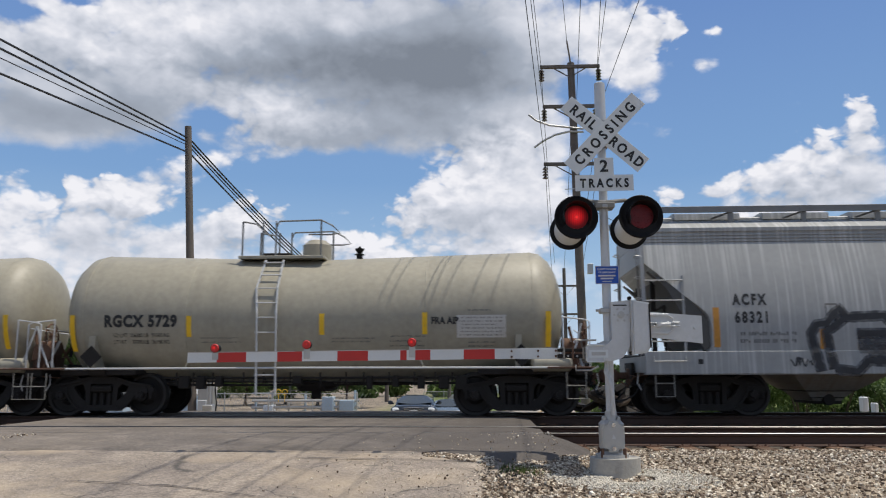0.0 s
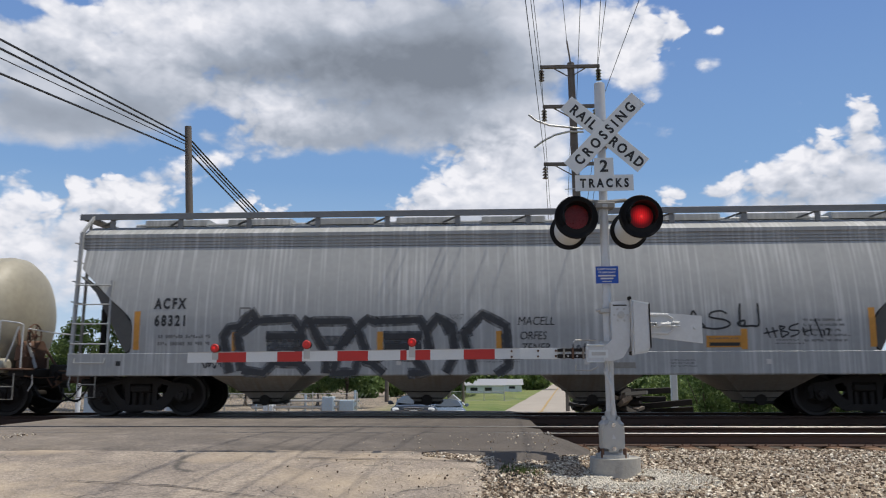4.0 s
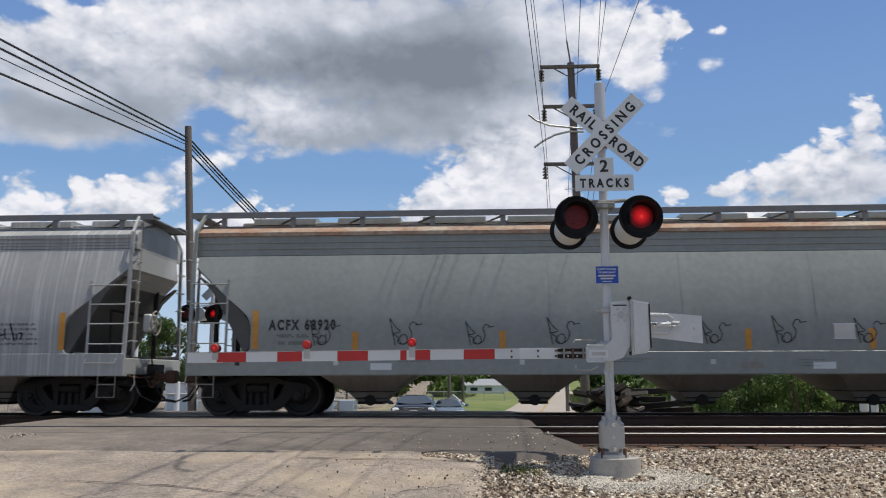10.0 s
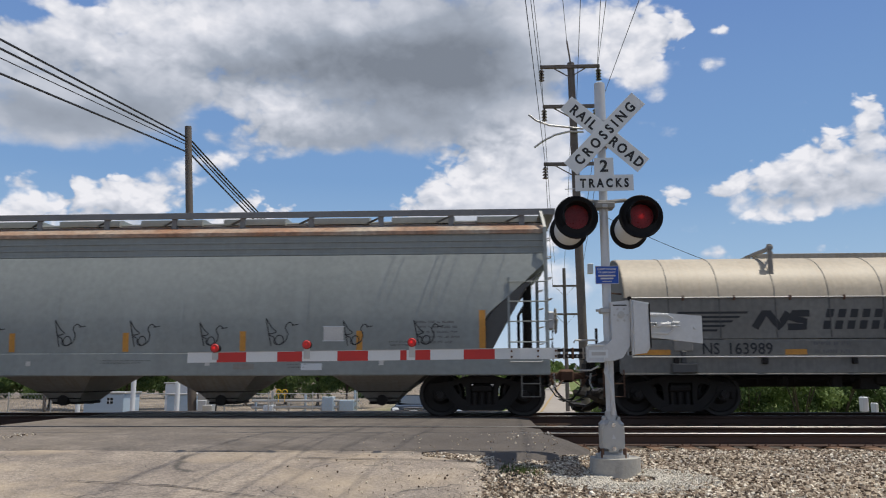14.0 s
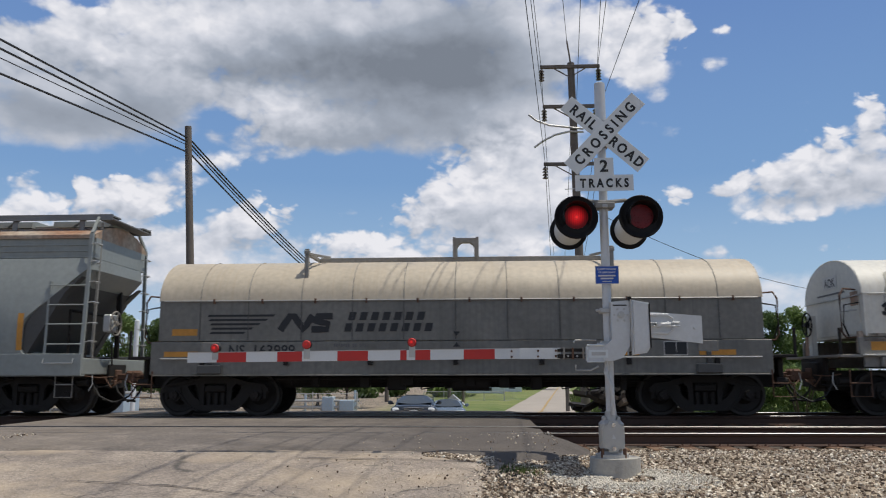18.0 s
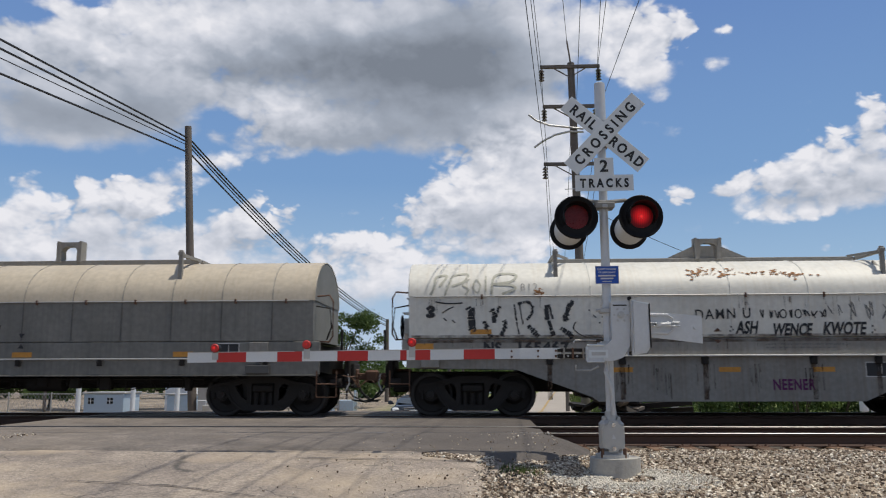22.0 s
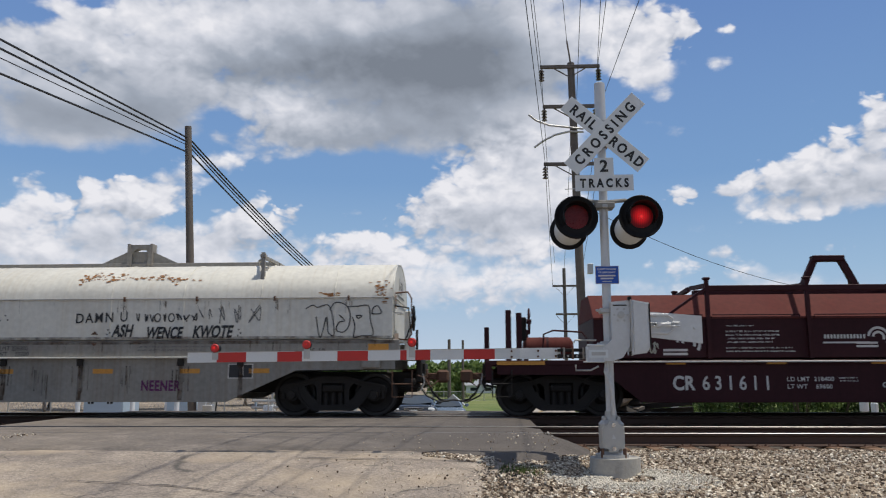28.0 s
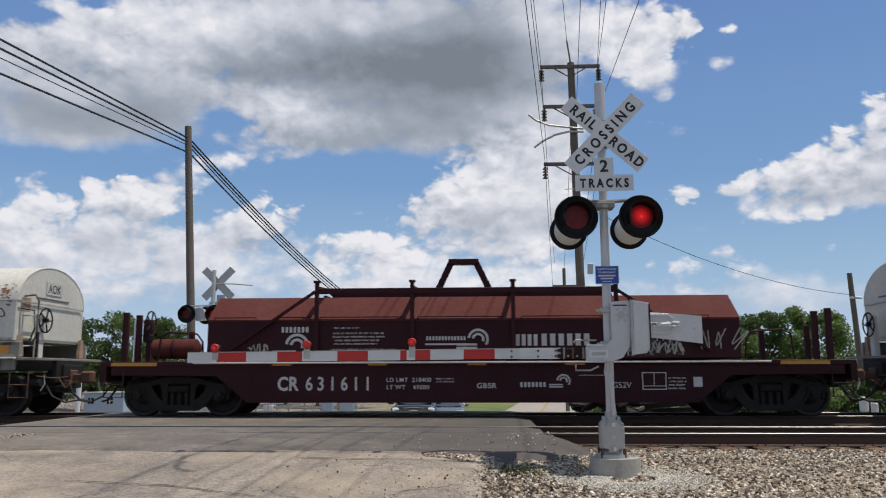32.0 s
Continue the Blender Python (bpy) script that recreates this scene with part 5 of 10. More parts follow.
    part("case_seam", Shape().box((0.232, -0.215, 1.33), (0.246, -0.15, 1.975), 0.003), GALV, gm)
    part("pivot", Shape().cyl((0.13, -0.185, 1.80), (0.13, -0.155, 1.80), 0.042, seg=8).cyl((0.13, -0.2, 1.80), (0.13, -0.18, 1.80), 0.022, seg=12), GALV, gm)
    for a in range(6):
        part("rivet", Shape().cyl((0.13 + 0.075 * math.cos(a * 1.047), -0.172, 1.80 + 0.075 * math.sin(a * 1.047)), (0.13 + 0.075 * math.cos(a * 1.047), -0.155, 1.80 + 0.075 * math.sin(a * 1.047)), 0.013, seg=8), GALV, gm)
    part("number_plate", Shape().box((-0.25, -0.166, 1.31), (-0.03, -0.161, 1.40)), SIGN_WHITE, gm)
    part("text_bar", Shape().box((-0.22, -0.169, 1.335), (-0.06, -0.1665, 1.375)), GALV, gm)
    for z in (1.47, 1.86):
        part("mast_clamp", Shape().box((-0.09, -0.09, z - 0.03), (0.09, 0.09, z + 0.03), 0.01).cyl((-0.14, -0.06, z), (0.1, -0.06, z), 0.016, seg=8), GALV, gm)
    cw = part("counterweight_arm", Shape().prism([(0.44, 1.855), (1.11, 1.80), (1.11, 1.475), (0.44, 1.56)], "y", 0.06, 0.085), SILVER, gm, "silver counterweight plate")
    for z0, z1 in ((1.80, 1.825), (1.585, 1.61)):
        part("slot_rib", Shape().box((0.44, 0.035, z0), (0.72, 0.062, z1), 0.003), SILVER, cw)
    part("slot_end", Shape().tube([(0.72, 0.045, 1.805), (0.77, 0.045, 1.77), (0.78, 0.045, 1.70), (0.77, 0.045, 1.64), (0.72, 0.045, 1.605)], 0.01, 6), SILVER, cw)
    part("clamp_bolt", Shape().cyl((0.60, 0.01, 1.70), (0.60, 0.06, 1.70), 0.035, seg=6).box((0.62, 0.02, 1.685), (0.74, 0.055, 1.715), 0.004), SILVER, cw)
    part("clamp_bolt", Shape().cyl((1.03, 0.045, 1.66), (1.03, 0.065, 1.66), 0.022, seg=6), SILVER, cw)
    for x, z in ((0.50, 1.72), (0.50, 1.68)):
        part("slot_bar", Shape().box((x, 0.03, z - 0.008), (x + 0.34, 0.058, z + 0.008), 0.003), SILVER, cw)
    return sig, lamps


signal, flashers = make_signal()


def make_gate_arm():
    """Lowered arm; red and white bands from its tip to the bracket."""
    y, tip, root = -8.2, -3.78, 0.96
    arm = thing("gate_arm", "lowered red and white striped crossing gate arm", "crossing gate", at=pose(0, y, 0))
    top = lambda x: 1.165 + (x + 3.78) * 0.0085
    cuts = (-3.78, -3.40, -3.02, -2.62, -2.30, -1.85, -1.46, -1.05, -0.97, -0.86, -0.67, -0.25, 0.14, 0.96)
    colours = "wrwrwrwrwrwrw"
    for a, b, c in zip(cuts, cuts[1:], colours):
        s = Shape()
        s.add([(x, d, top(x) + h) for x in (a, b) for d in (-0.02, 0.02) for h in (-0.125, 0.0)], [(0, 1, 3, 2), (4, 6, 7, 5), (0, 4, 5, 1), (2, 3, 7, 6), (0, 2, 6, 4), (1, 5, 7, 3)])
        part("red_band" if c == "r" else "white_band", s, RED_FILM if c == "r" else WHITE_FILM, arm, "red reflective band" if c == "r" else "white reflective band")
    for a, b in ((-3.78, -2.4), (-2.3, -0.98), (-0.9, 0.96)):
        part("edge_strip", Shape().bar((a, -0.022, top(a) + 0.003), (b, -0.022, top(b) + 0.003), 0.008), GALV, arm)
    part("sleeve", Shape().box((0.45, -0.027, top(0.5) - 0.13), (0.95, -0.021, top(0.5) + 0.004), 0.002), WHITE_FILM, arm, "white painted metal sleeve")
    for x in (0.35, 0.68, 0.90):
        for dz in (-0.03, -0.10):
            part("bolt", Shape().cyl((x, -0.04, top(x) + dz), (x, -0.02, top(x) + dz), 0.014, seg=8), RUST, arm)
    hub = part("arm_bracket", Shape().box((0.92, -0.05, 1.08), (1.30, 0.03, 1.13), 0.006).box((0.92, -0.05, 1.16), (1.30, 0.03, 1.20), 0.006), GRIME, arm, "dark bolted bracket")
    for x in (1.0, 1.11, 1.24):
        part("bracket_block", Shape().box((x - 0.012, -0.055, 1.07), (x + 0.012, 0.02, 1.21), 0.004), RUST if x == 1.11 else FRAME_GREY, hub)
        part("bolt", Shape().cyl((x + 0.05, -0.065, 1.105), (x + 0.05, -0.04, 1.105), 0.013, seg=8), GALV, hub)
    part("hanger", Shape().tube([(1.14, -0.07, 1.0), (1.14, -0.07, 0.93), (1.32, -0.07, 0.93), (1.42, -0.07, 0.98)], 0.012, 6), GALV, hub)
    part("hanger", Shape().tube([(1.12, -0.07, 1.27), (1.14, -0.07, 1.30), (1.4, -0.07, 1.30)], 0.012, 6), GALV, hub)
    for x, z in ((-3.42, 1.222), (-2.24, 1.262), (-0.90, 1.285)):
        lamp = part("arm_lamp", Shape().cyl((x, -0.05, z), (x, 0.06, z), 0.058, 0.05, seg=20), BLACK, arm, "red gate arm lamp", smooth=40)
        part("lens", Shape().cyl((x, -0.066, z), (x, -0.049, z), 0.045, 0.056, seg=20), RED_FILM, lamp, "red lens")
        part("bright_core", Shape().cyl((x - 0.006, -0.0675, z + 0.004), (x - 0.006, -0.0655, z + 0.004), 0.022 if x != -2.24 else 0.012, seg=14), LENS_CORE, lamp)
        part("lamp_bracket", Shape().box((x - 0.04, -0.028, top(x) - 0.09), (x + 0.04, -0.0225, z - 0.045), 0.002), GALV, lamp)
    return arm


make_gate_arm()

# ---- freight train: every car is one thing; x runs along it, its near side faces -y, z = 0 on the rails ----
AXLE = 0.889
keyed_wheels, train = [], []


def lathe_y(profile, seg=32):
    """A turned body round the y axis; profile of (y, radius)."""
    return [[(r * math.cos(2 * math.pi * i / seg), y, -r * math.sin(2 * math.pi * i / seg)) for i in range(seg)] for y, r in profile]


def wheelset_meshes():
    s = Shape().cyl((0, -1.10, 0), (0, 1.10, 0), 0.085, seg=12)
    for side in (-1, 1):
        pr = [(0.69, 0.10), (0.66, 0.20), (0.675, 0.36), (0.64, 0.38), (0.64, 0.485), (0.668, 0.487), (0.675, 0.459), (0.785, 0.452), (0.785, 0.385), (0.755, 0.36), (0.735, 0.22), (0.80, 0.14), (0.80, 0.10)]
        pr = [(side * y, r) for y, r in pr]
        s.rings(lathe_y(pr if side > 0 else list(reversed(pr)), 36), True, True)
    wheels = s.mesh("wheelset", 35)
    wheels.materials.append(WHEEL_STEEL)
    c = Shape()
    c.cyl((0, -1.16, 0), (0, -1.02, 0), 0.085, 0.10, seg=20)
    for k in range(3):
        a = k * 2.094
        c.cyl((0.055 * math.cos(a), -1.205, 0.055 * math.sin(a)), (0.055 * math.cos(a), -1.175, 0.055 * math.sin(a)), 0.024, seg=6)
    cap = c.mesh("bearing_cap", 35)
    t = Shape()
    t.rings([[(r * math.cos(2 * math.pi * i / 36), y, r * math.sin(2 * math.pi * i / 36)) for i in range(36)] for y, r in ((-0.788, 0.395), (-0.788, 0.45))], False, False)
    tread = t.mesh("rim_face")
    tread.materials.append(WORN_STEEL)
    return wheels, cap, tread


WHEELS, CAP, TREAD = wheelset_meshes()


def side_frame_mesh():
    """Cast side frame: arched top chord, curved tension legs, columns, spring seat and pedestal jaws."""
    s = Shape()
    y0, y1 = -1.07, -0.95
    s.prism([(-1.15, 0.50), (-1.16, 0.60), (-1.08, 0.665), (-0.90, 0.70), (-0.70, 0.73), (-0.50, 0.795), (-0.32, 0.835), (0.32, 0.835), (0.50, 0.795), (0.70, 0.73), (0.90, 0.70), (1.08, 0.665), (1.16, 0.60), (1.15, 0.50), (0.99, 0.575), (0.80, 0.585), (0.64, 0.635), (0.44, 0.70), (-0.44, 0.70), (-0.64, 0.635), (-0.80, 0.585), (-0.99, 0.575)], "y", y0, y1)
    for q in (-1, 1):
        s.prism([(q * 0.84, 0.60), (q * 0.63, 0.66), (q * 0.56, 0.54), (q * 0.45, 0.40), (q * 0.34, 0.33), (q * 0.30, 0.12), (q * 0.42, 0.12), (q * 0.54, 0.20), (q * 0.68, 0.36), (q * 0.78, 0.50)], "y", y0, y1)
        s.prism([(q * 0.46, 0.72), (q * 0.25, 0.72), (q * 0.25, 0.24), (q * 0.34, 0.24), (q * 0.36, 0.60)], "y", y0 + 0.01, y1 - 0.01)
        for ends in (((0.82, 0.56), (0.66, 0.32)), ((0.66, 0.32), (0.50, 0.17)), ((0.50, 0.17), (0.34, 0.125))):
            s.bar((q * ends[0][0], y0 - 0.015, ends[0][1]), (q * ends[1][0], y0 - 0.015, ends[1][1]), 0.05, 0.04)
        s.bar((q * 1.10, y0 - 0.015, 0.655), (q * 0.70, y0 - 0.015, 0.715), 0.05, 0.04)
        s.bar((q * 0.70, y0 - 0.015, 0.715), (q * 0.34, y0 - 0.015, 0.82), 0.05, 0.04)
        s.box((q * 0.70, y0 + 0.005, 0.36), (q * 0.77, y1, 0.6), 0.015)
        s.box((q * 1.04, y0 + 0.005, 0.36), (q * 1.12, y1, 0.6), 0.015)
        s.prism([(q * (AXLE - 0.16), 0.50), (q * (AXLE + 0.16), 0.50), (q * (AXLE + 0.13), 0.62), (q * (AXLE - 0.13), 0.62)], "y", y0 - 0.03, y1)
        s.cyl((q * AXLE, y0 - 0.015, 0.457), (q * AXLE, y1, 0.457), 0.135, seg=20)
    s.prism([(-0.44, 0.12), (0.44, 0.12), (0.40, 0.20), (0.30, 0.245), (-0.30, 0.245), (-0.40, 0.20)], "y", y0 - 0.025, y1)
    s.bar((-0.32, y0 - 0.015, 0.82), (0.32, y0 - 0.015, 0.82), 0.04, 0.05)
    s.box((-0.27, y1 + 0.005, 0.20), (0.27, y1 + 0.03, 0.60))
    s.box((-0.225, y0 - 0.04, 0.52), (0.225, y1 + 0.05, 0.665), 0.025)
    s.box((-0.20, y0 - 0.05, 0.575), (0.20, y0 - 0.03, 0.61), 0.006)
    return s.mesh("side_frame", 30)


FRAME = side_frame_mesh()
SPRING = Shape().cyl((0, 0, 0.235), (0, 0, 0.50), 0.052, seg=10).mesh("spring", 40)


def add_trucks(car, spots, frame_material=None, cap_material=None):
    for tx in spots:
        tr = part("truck", Shape().box((tx - 0.2, -0.95, 0.50), (tx + 0.2, 0.95, 0.70), 0.02).cyl((tx, 0, 0.66), (tx, 0, 0.92), 0.3, seg=16).box((tx - 0.85, -0.5, 0.50), (tx - 0.75, 0.5, 0.6)).box((tx + 0.75, -0.5, 0.50), (tx + 0.85, 0.5, 0.6)), GRIME, car, "two-axle cast steel truck")
        for turn in (0, 180):
            part("side_frame", FRAME, frame_material or GRIME, tr, at=pose(tx, 0, 0, 0, 0, turn))
        for dx in (-0.16, 0.0, 0.16):
            for y in (-1.0, 1.0):
                part("spring", SPRING, GRIME, tr, at=pose(tx + dx, y, 0))
        for q in (-1, 1):
            w = part("wheelset", WHEELS, WHEEL_STEEL, car, "steel wheels on one axle", at=pose(tx + q * AXLE, 0, 0.457))
            part("bearing_cap", CAP, cap_material or WHEEL_STEEL, w)
            part("rim_face", TREAD, WORN_STEEL, w)
            keyed_wheels.append((w, tx + q * AXLE))


def add_coupler(car, x, d, z=0.85):
    """Draft gear, knuckle and hose at an end; d is the way outward."""
    c = part("coupler", Shape().box((x - d * 0.5, -0.16, z - 0.16), (x + d * 0.08, 0.16, z + 0.16), 0.02).box((x, -0.08, z - 0.08), (x + d * 0.34, 0.08, z + 0.07), 0.02).box((x + d * 0.28, -0.15, z - 0.15), (x + d * 0.56, 0.10, z + 0.14), 0.05), RUST, car, "rusty knuckle coupler")
    part("air_hose", Shape().tube([(x + d * 0.1, -0.25, z - 0.12), (x + d * 0.2, -0.28, z - 0.35), (x + d * 0.36, -0.2, z - 0.52), (x + d * 0.55, -0.1, z - 0.56)], 0.025, 8), HOSE, c, "black rubber brake hose", smooth=60)
    part("brake_pipe", Shape().tube([(x - d * 0.9, -0.55, z - 0.22), (x - d * 0.2, -0.55, z - 0.24), (x + d * 0.05, -0.42, z - 0.2), (x + d * 0.1, -0.25, z - 0.12)], 0.024, 6), GRIME, c)
    part("angle_cock", Shape().box((x + d * 0.04, -0.33, z - 0.2), (x + d * 0.14, -0.22, z - 0.08), 0.015).bar((x + d * 0.08, -0.28, z - 0.06), (x + d * 0.2, -0.38, z + 0.02), 0.022), RUST, c)
    part("slack_hose", Shape().tube([(x - d * 0.05, -0.95, z - 0.18), (x + d * 0.12, -0.98, z - 0.42), (x + d * 0.4, -0.95, z - 0.55), (x + d * 0.72, -0.93, z - 0.5)], 0.02, 6), HOSE, c, smooth=60)
    part("striker_plate", Shape().box((x - d * 0.02, -0.42, z - 0.26), (x + d * 0.05, 0.42, z + 0.28), 0.02), GRIME, c)
    part("safety_chain", Shape().tube([(x + d * 0.02, -0.6, z + 0.0), (x + d * 0.18, -0.58, z - 0.24), (x + d * 0.34, -0.5, z - 0.1)], 0.016, 5), RUST, c)
    part("end_valve", Shape().cyl((x - d * 0.35, -1.05, z - 0.12), (x - d * 0.12, -1.05, z - 0.12), 0.075, seg=12), GRIME, c)
    part("cut_lever", Shape().tube([(x - d * 0.05, -1.35, z + 0.02), (x + d * 0.03, -0.9, z - 0.02), (x + d * 0.05, -0.25, z + 0.0)], 0.014, 6), RUST, c)
    part("pin_lifter", Shape().tube([(x + d * 0.06, -1.25, z + 0.05), (x + d * 0.09, -1.27, z - 0.15), (x + d * 0.02, -1.3, z - 0.3)], 0.013, 6), GALV, c)


def rigging(car, x0, x1, z, seed):
    """Brake rods, pipes, hangers and valves slung under a car."""
    rng = random.Random(seed)
    rod = part("brake_rod", Shape().cyl((x0, -0.72, z), (x1, -0.78, z - 0.03), 0.018, seg=6), GRIME, car, "long brake rod under the floor")
    part("train_pipe", Shape().cyl((x0, -0.98, z + 0.08), (x1, -0.98, z + 0.08), 0.026, seg=6), GRIME, car, "brake pipe under the floor")
    x = x0 + 0.3
    while x < x1:
        h = rng.uniform(0.06, 0.2)
        part("hanger", Shape().bar((x, -0.98, z + 0.2), (x, -0.98, z - h + 0.05), 0.03), GRIME, rod)
        if rng.random() < 0.45:
            part("valve", Shape().box((x + 0.06, -1.05, z - h), (x + 0.06 + rng.uniform(0.1, 0.28), -0.85, z + 0.12), 0.02), GRIME, rod)
        elif rng.random() < 0.4:
            part("bent_pipe", Shape().tube([(x, -0.9, z + 0.1), (x + 0.1, -0.92, z - h), (x + 0.35, -0.9, z - h * 0.8), (x + 0.45, -0.88, z + 0.1)], 0.016, 5), GRIME, rod)
        x += rng.uniform(0.35, 0.8)


def ladder(car, x0, x1, z0, z1, y, rungs, material, stiles=(1, 1), r=0.018, lean=0.0):
    lad = part("ladder", Shape().bar((x0, y, z0), (x0 + lean, y, z1 if stiles[0] == 1 else stiles[0]), 0.05, 0.03), material, car, "steel ladder")
    part("stile", Shape().bar((x1, y, z0), (x1 + lean, y, z1 if stiles[1] == 1 else stiles[1]), 0.05, 0.03), material, lad)
    for z in rungs:
        k = lean * (z - z0) / (z1 - z0)
        part("rung", Shape().cyl((x0 + k, y - 0.02, z), (x1 + k, y - 0.02, z), r, seg=6), material, lad)
    return lad


def step(car, x, w, z, material=None):
    part("sill_step", Shape().tube([(x, -1.5, z + 0.55), (x, -1.5, z), (x + w, -1.5, z), (x + w, -1.5, z + 0.55)], 0.016, 6).cyl((x, -1.5, z + 0.27), (x + w, -1.5, z + 0.27), 0.014, seg=6), material or GALV, car, "bent bar sill step")


def hand_wheel(car, x, y, z, material=None, facing=1):
    w = Shape()
    pts = [(x, y + 0.27 * math.cos(a * 0.3142), z + 0.27 * math.sin(a * 0.3142)) for a in range(21)]
    w.tube(pts, 0.018, 6)
    for a in range(5):
        w.bar((x, y, z), (x, y + 0.27 * math.cos(a * 1.2566), z + 0.27 * math.sin(a * 1.2566)), 0.025)
    w.cyl((x - 0.05, y, z), (x + 0.05, y, z), 0.05, seg=10)
    part("hand_brake_wheel", w, material or BLACK, car, "black spoked hand brake wheel")


def text_block(parent, place, u, v, w, lines, pitch=0.07, h=0.035, material=None, gaps=0.25, seed=1):
    """Small print that cannot be read, as rows of narrow marks of its size."""
    rnd = random.Random(seed)
    for k in range(lines):
        row = Shape()
        a, end, z = u + rnd.uniform(0, 0.08) * w, u + w * rnd.uniform(0.8, 1.0), v - k * pitch
        while a < end:
            for c in range(rnd.randint(2, 7)):
                lo, hi = (0.0, 1.0) if rnd.random() < 0.75 else rnd.choice(((0.0, 0.55), (0.4, 1.0)))
                row.add([place(a, z + h * lo), place(a + 0.42 * h, z + h * lo), place(a + 0.42 * h, z + h * hi), place(a, z + h * hi)], [(0, 1, 2, 3)], convex=False)
                a += h * 0.72
                if a > end:
                    break
            a += h * (0.5 + gaps)
        part("small_print", row, material or FAINT, parent)["kind"] = "stuff"


def slanted_name(parent, place, u, v, w, h, count, material, lean=0.25, wide=0.62):
    """A name as plain leaning blocks."""
    for k in range(count):
        a, b = u + w * k, u + w * (k + wide)
        s = Shape().add([place(x + lean * y, v + y) for x, y in ((a, 0), (b, 0), (b, h), (a, h))], [(0, 1, 2, 3)], convex=False)
        part("name_block", s, material, parent)


# -- tank car --
def tank_axis(x):
    return 2.09 + 0.028 * abs(x)


def tank_wall(u, v, off=0.006, r=1.43):
    """On the near side of the shell: u along, v height."""
    zc = tank_axis(u)
    s = max(-0.999, min(0.999, (v - zc) / r))
    return (u, -(r + off) * math.sqrt(1 - s * s), zc + (r + off) * s)


def tank_car(x0, near=True):
    car = thing("tank_car", "beige tank car with black markings and yellow reflectors" if near else "beige tank car coupled ahead in the train", "railway car", "freight train cars")
    car.location.x = x0
    seg, r = 48, 1.43
    rows = []
    for x in (-5.62, -5.60, -5.55, -5.45, -5.3, -5.1, -4.9, -3.5, -1.8, -0.05, 0.05, 1.8, 3.5, 4.9, 5.1, 5.3, 5.45, 5.55, 5.60, 5.62):
        e = max(0.0, (abs(x) - 4.9) / 0.722)
        rr = r * math.sqrt(max(0.0, 1 - e ** 2.2)) if e else r
        zc = tank_axis(min(abs(x), 4.9))
        rows.append([(x, rr * math.cos(2 * math.pi * i / seg), zc + rr * math.sin(2 * math.pi * i / seg)) for i in range(seg)])
    part("tank_shell", Shape().rings(rows), BEIGE, car, "smooth beige tank shell", smooth=50)
    for x in (-4.88, -2.6, 2.6, 4.88):
        zc = tank_axis(x)
        part("weld_seam", Shape().tube([(x, (r + 0.001) * math.cos(a * 0.1745), zc + (r + 0.001) * math.sin(a * 0.1745)) for a in range(37)], 0.008, 5), BEIGE, car)
    part("belly_sump", Shape().cyl((0, 0, 0.52), (0, 0, 0.75), 0.4, 0.55, seg=24).cyl((0, 0, 0.34), (0, 0, 0.53), 0.12, seg=14), GRIME, car, smooth=40)
    for q in (-1, 1):
        part("stub_sill", Shape().box((q * 3.3, -0.33, 0.66), (q * 6.25, 0.33, 0.98), 0.03), GRIME, car)
        part("end_sill", Shape().box((q * 5.75, -1.4, 0.86), (q * 6.1, 1.4, 1.04), 0.02), GRIME, car)
        part("bolster", Shape().prism([(-1.4, 1.02), (1.4, 1.02), (1.35, 0.90), (0.5, 0.68), (-0.5, 0.68), (-1.35, 0.90)], "x", q * 4.53 - 0.18, q * 4.53 + 0.18), GRIME, car)
        for sy in (-1, 1):
            part("saddle", Shape().prism([(sy * 1.42, 1.0), (sy * 1.44, 1.72), (sy * 1.28, 1.72), (sy * 0.9, 1.0)], "x", q * 4.6 - 0.1, q * 4.6 + 0.04), BEIGE, car, "welded saddle plate")
            part("brace", Shape().bar((q * 2.6, sy * 1.40, 1.0), (q * 2.35, sy * 1.36, 1.42), 0.10, 0.02), BEIGE, car)
        part("cradle", Shape().box((q * 3.7, -1.25, 0.88), (q * 5.4, 1.25, 1.03), 0.02), GRIME, car)
        add_coupler(car, q * 6.15, q)
        step(car, q * 5.75 - 0.2, 0.4, 0.38, FRAME_GREY)
        part("end_railing", Shape().tube([(q * 6.05, -1.45, 1.0), (q * 6.05, -1.45, 1.98), (q * 5.95, -1.45, 2.02), (q * 5.5, -1.38, 2.08)], 0.018, 6), SILVER, car)
        part("end_railing", Shape().tube([(q * 5.5, -1.40, 1.05), (q * 5.5, -1.40, 2.08)], 0.018, 6), SILVER, car)
        part("end_grab", Shape().tube([(q * 6.08, -1.3, 1.9), (q * 6.1, -0.4, 1.86), (q * 6.08, 0.9, 1.86), (q * 6.05, 1.4, 1.95)], 0.016, 6), SILVER, car)
        part("walkway", Shape().box((q * 5.15, -1.5, 1.0), (q * 6.15, -1.05, 1.04), 0.008), RUST, car)
    for sy in (-1, 1):
        part("side_rail", Shape().tube([(-5.4, sy * 1.47, 1.02), (0, sy * 1.47, 1.03), (5.4, sy * 1.47, 1.02)], 0.024, 8), SILVER, car, "pale steel pipe along the side")
    for q in (-1, 1):
        a0, a1 = sorted((q * 4.83, q * 5.69))
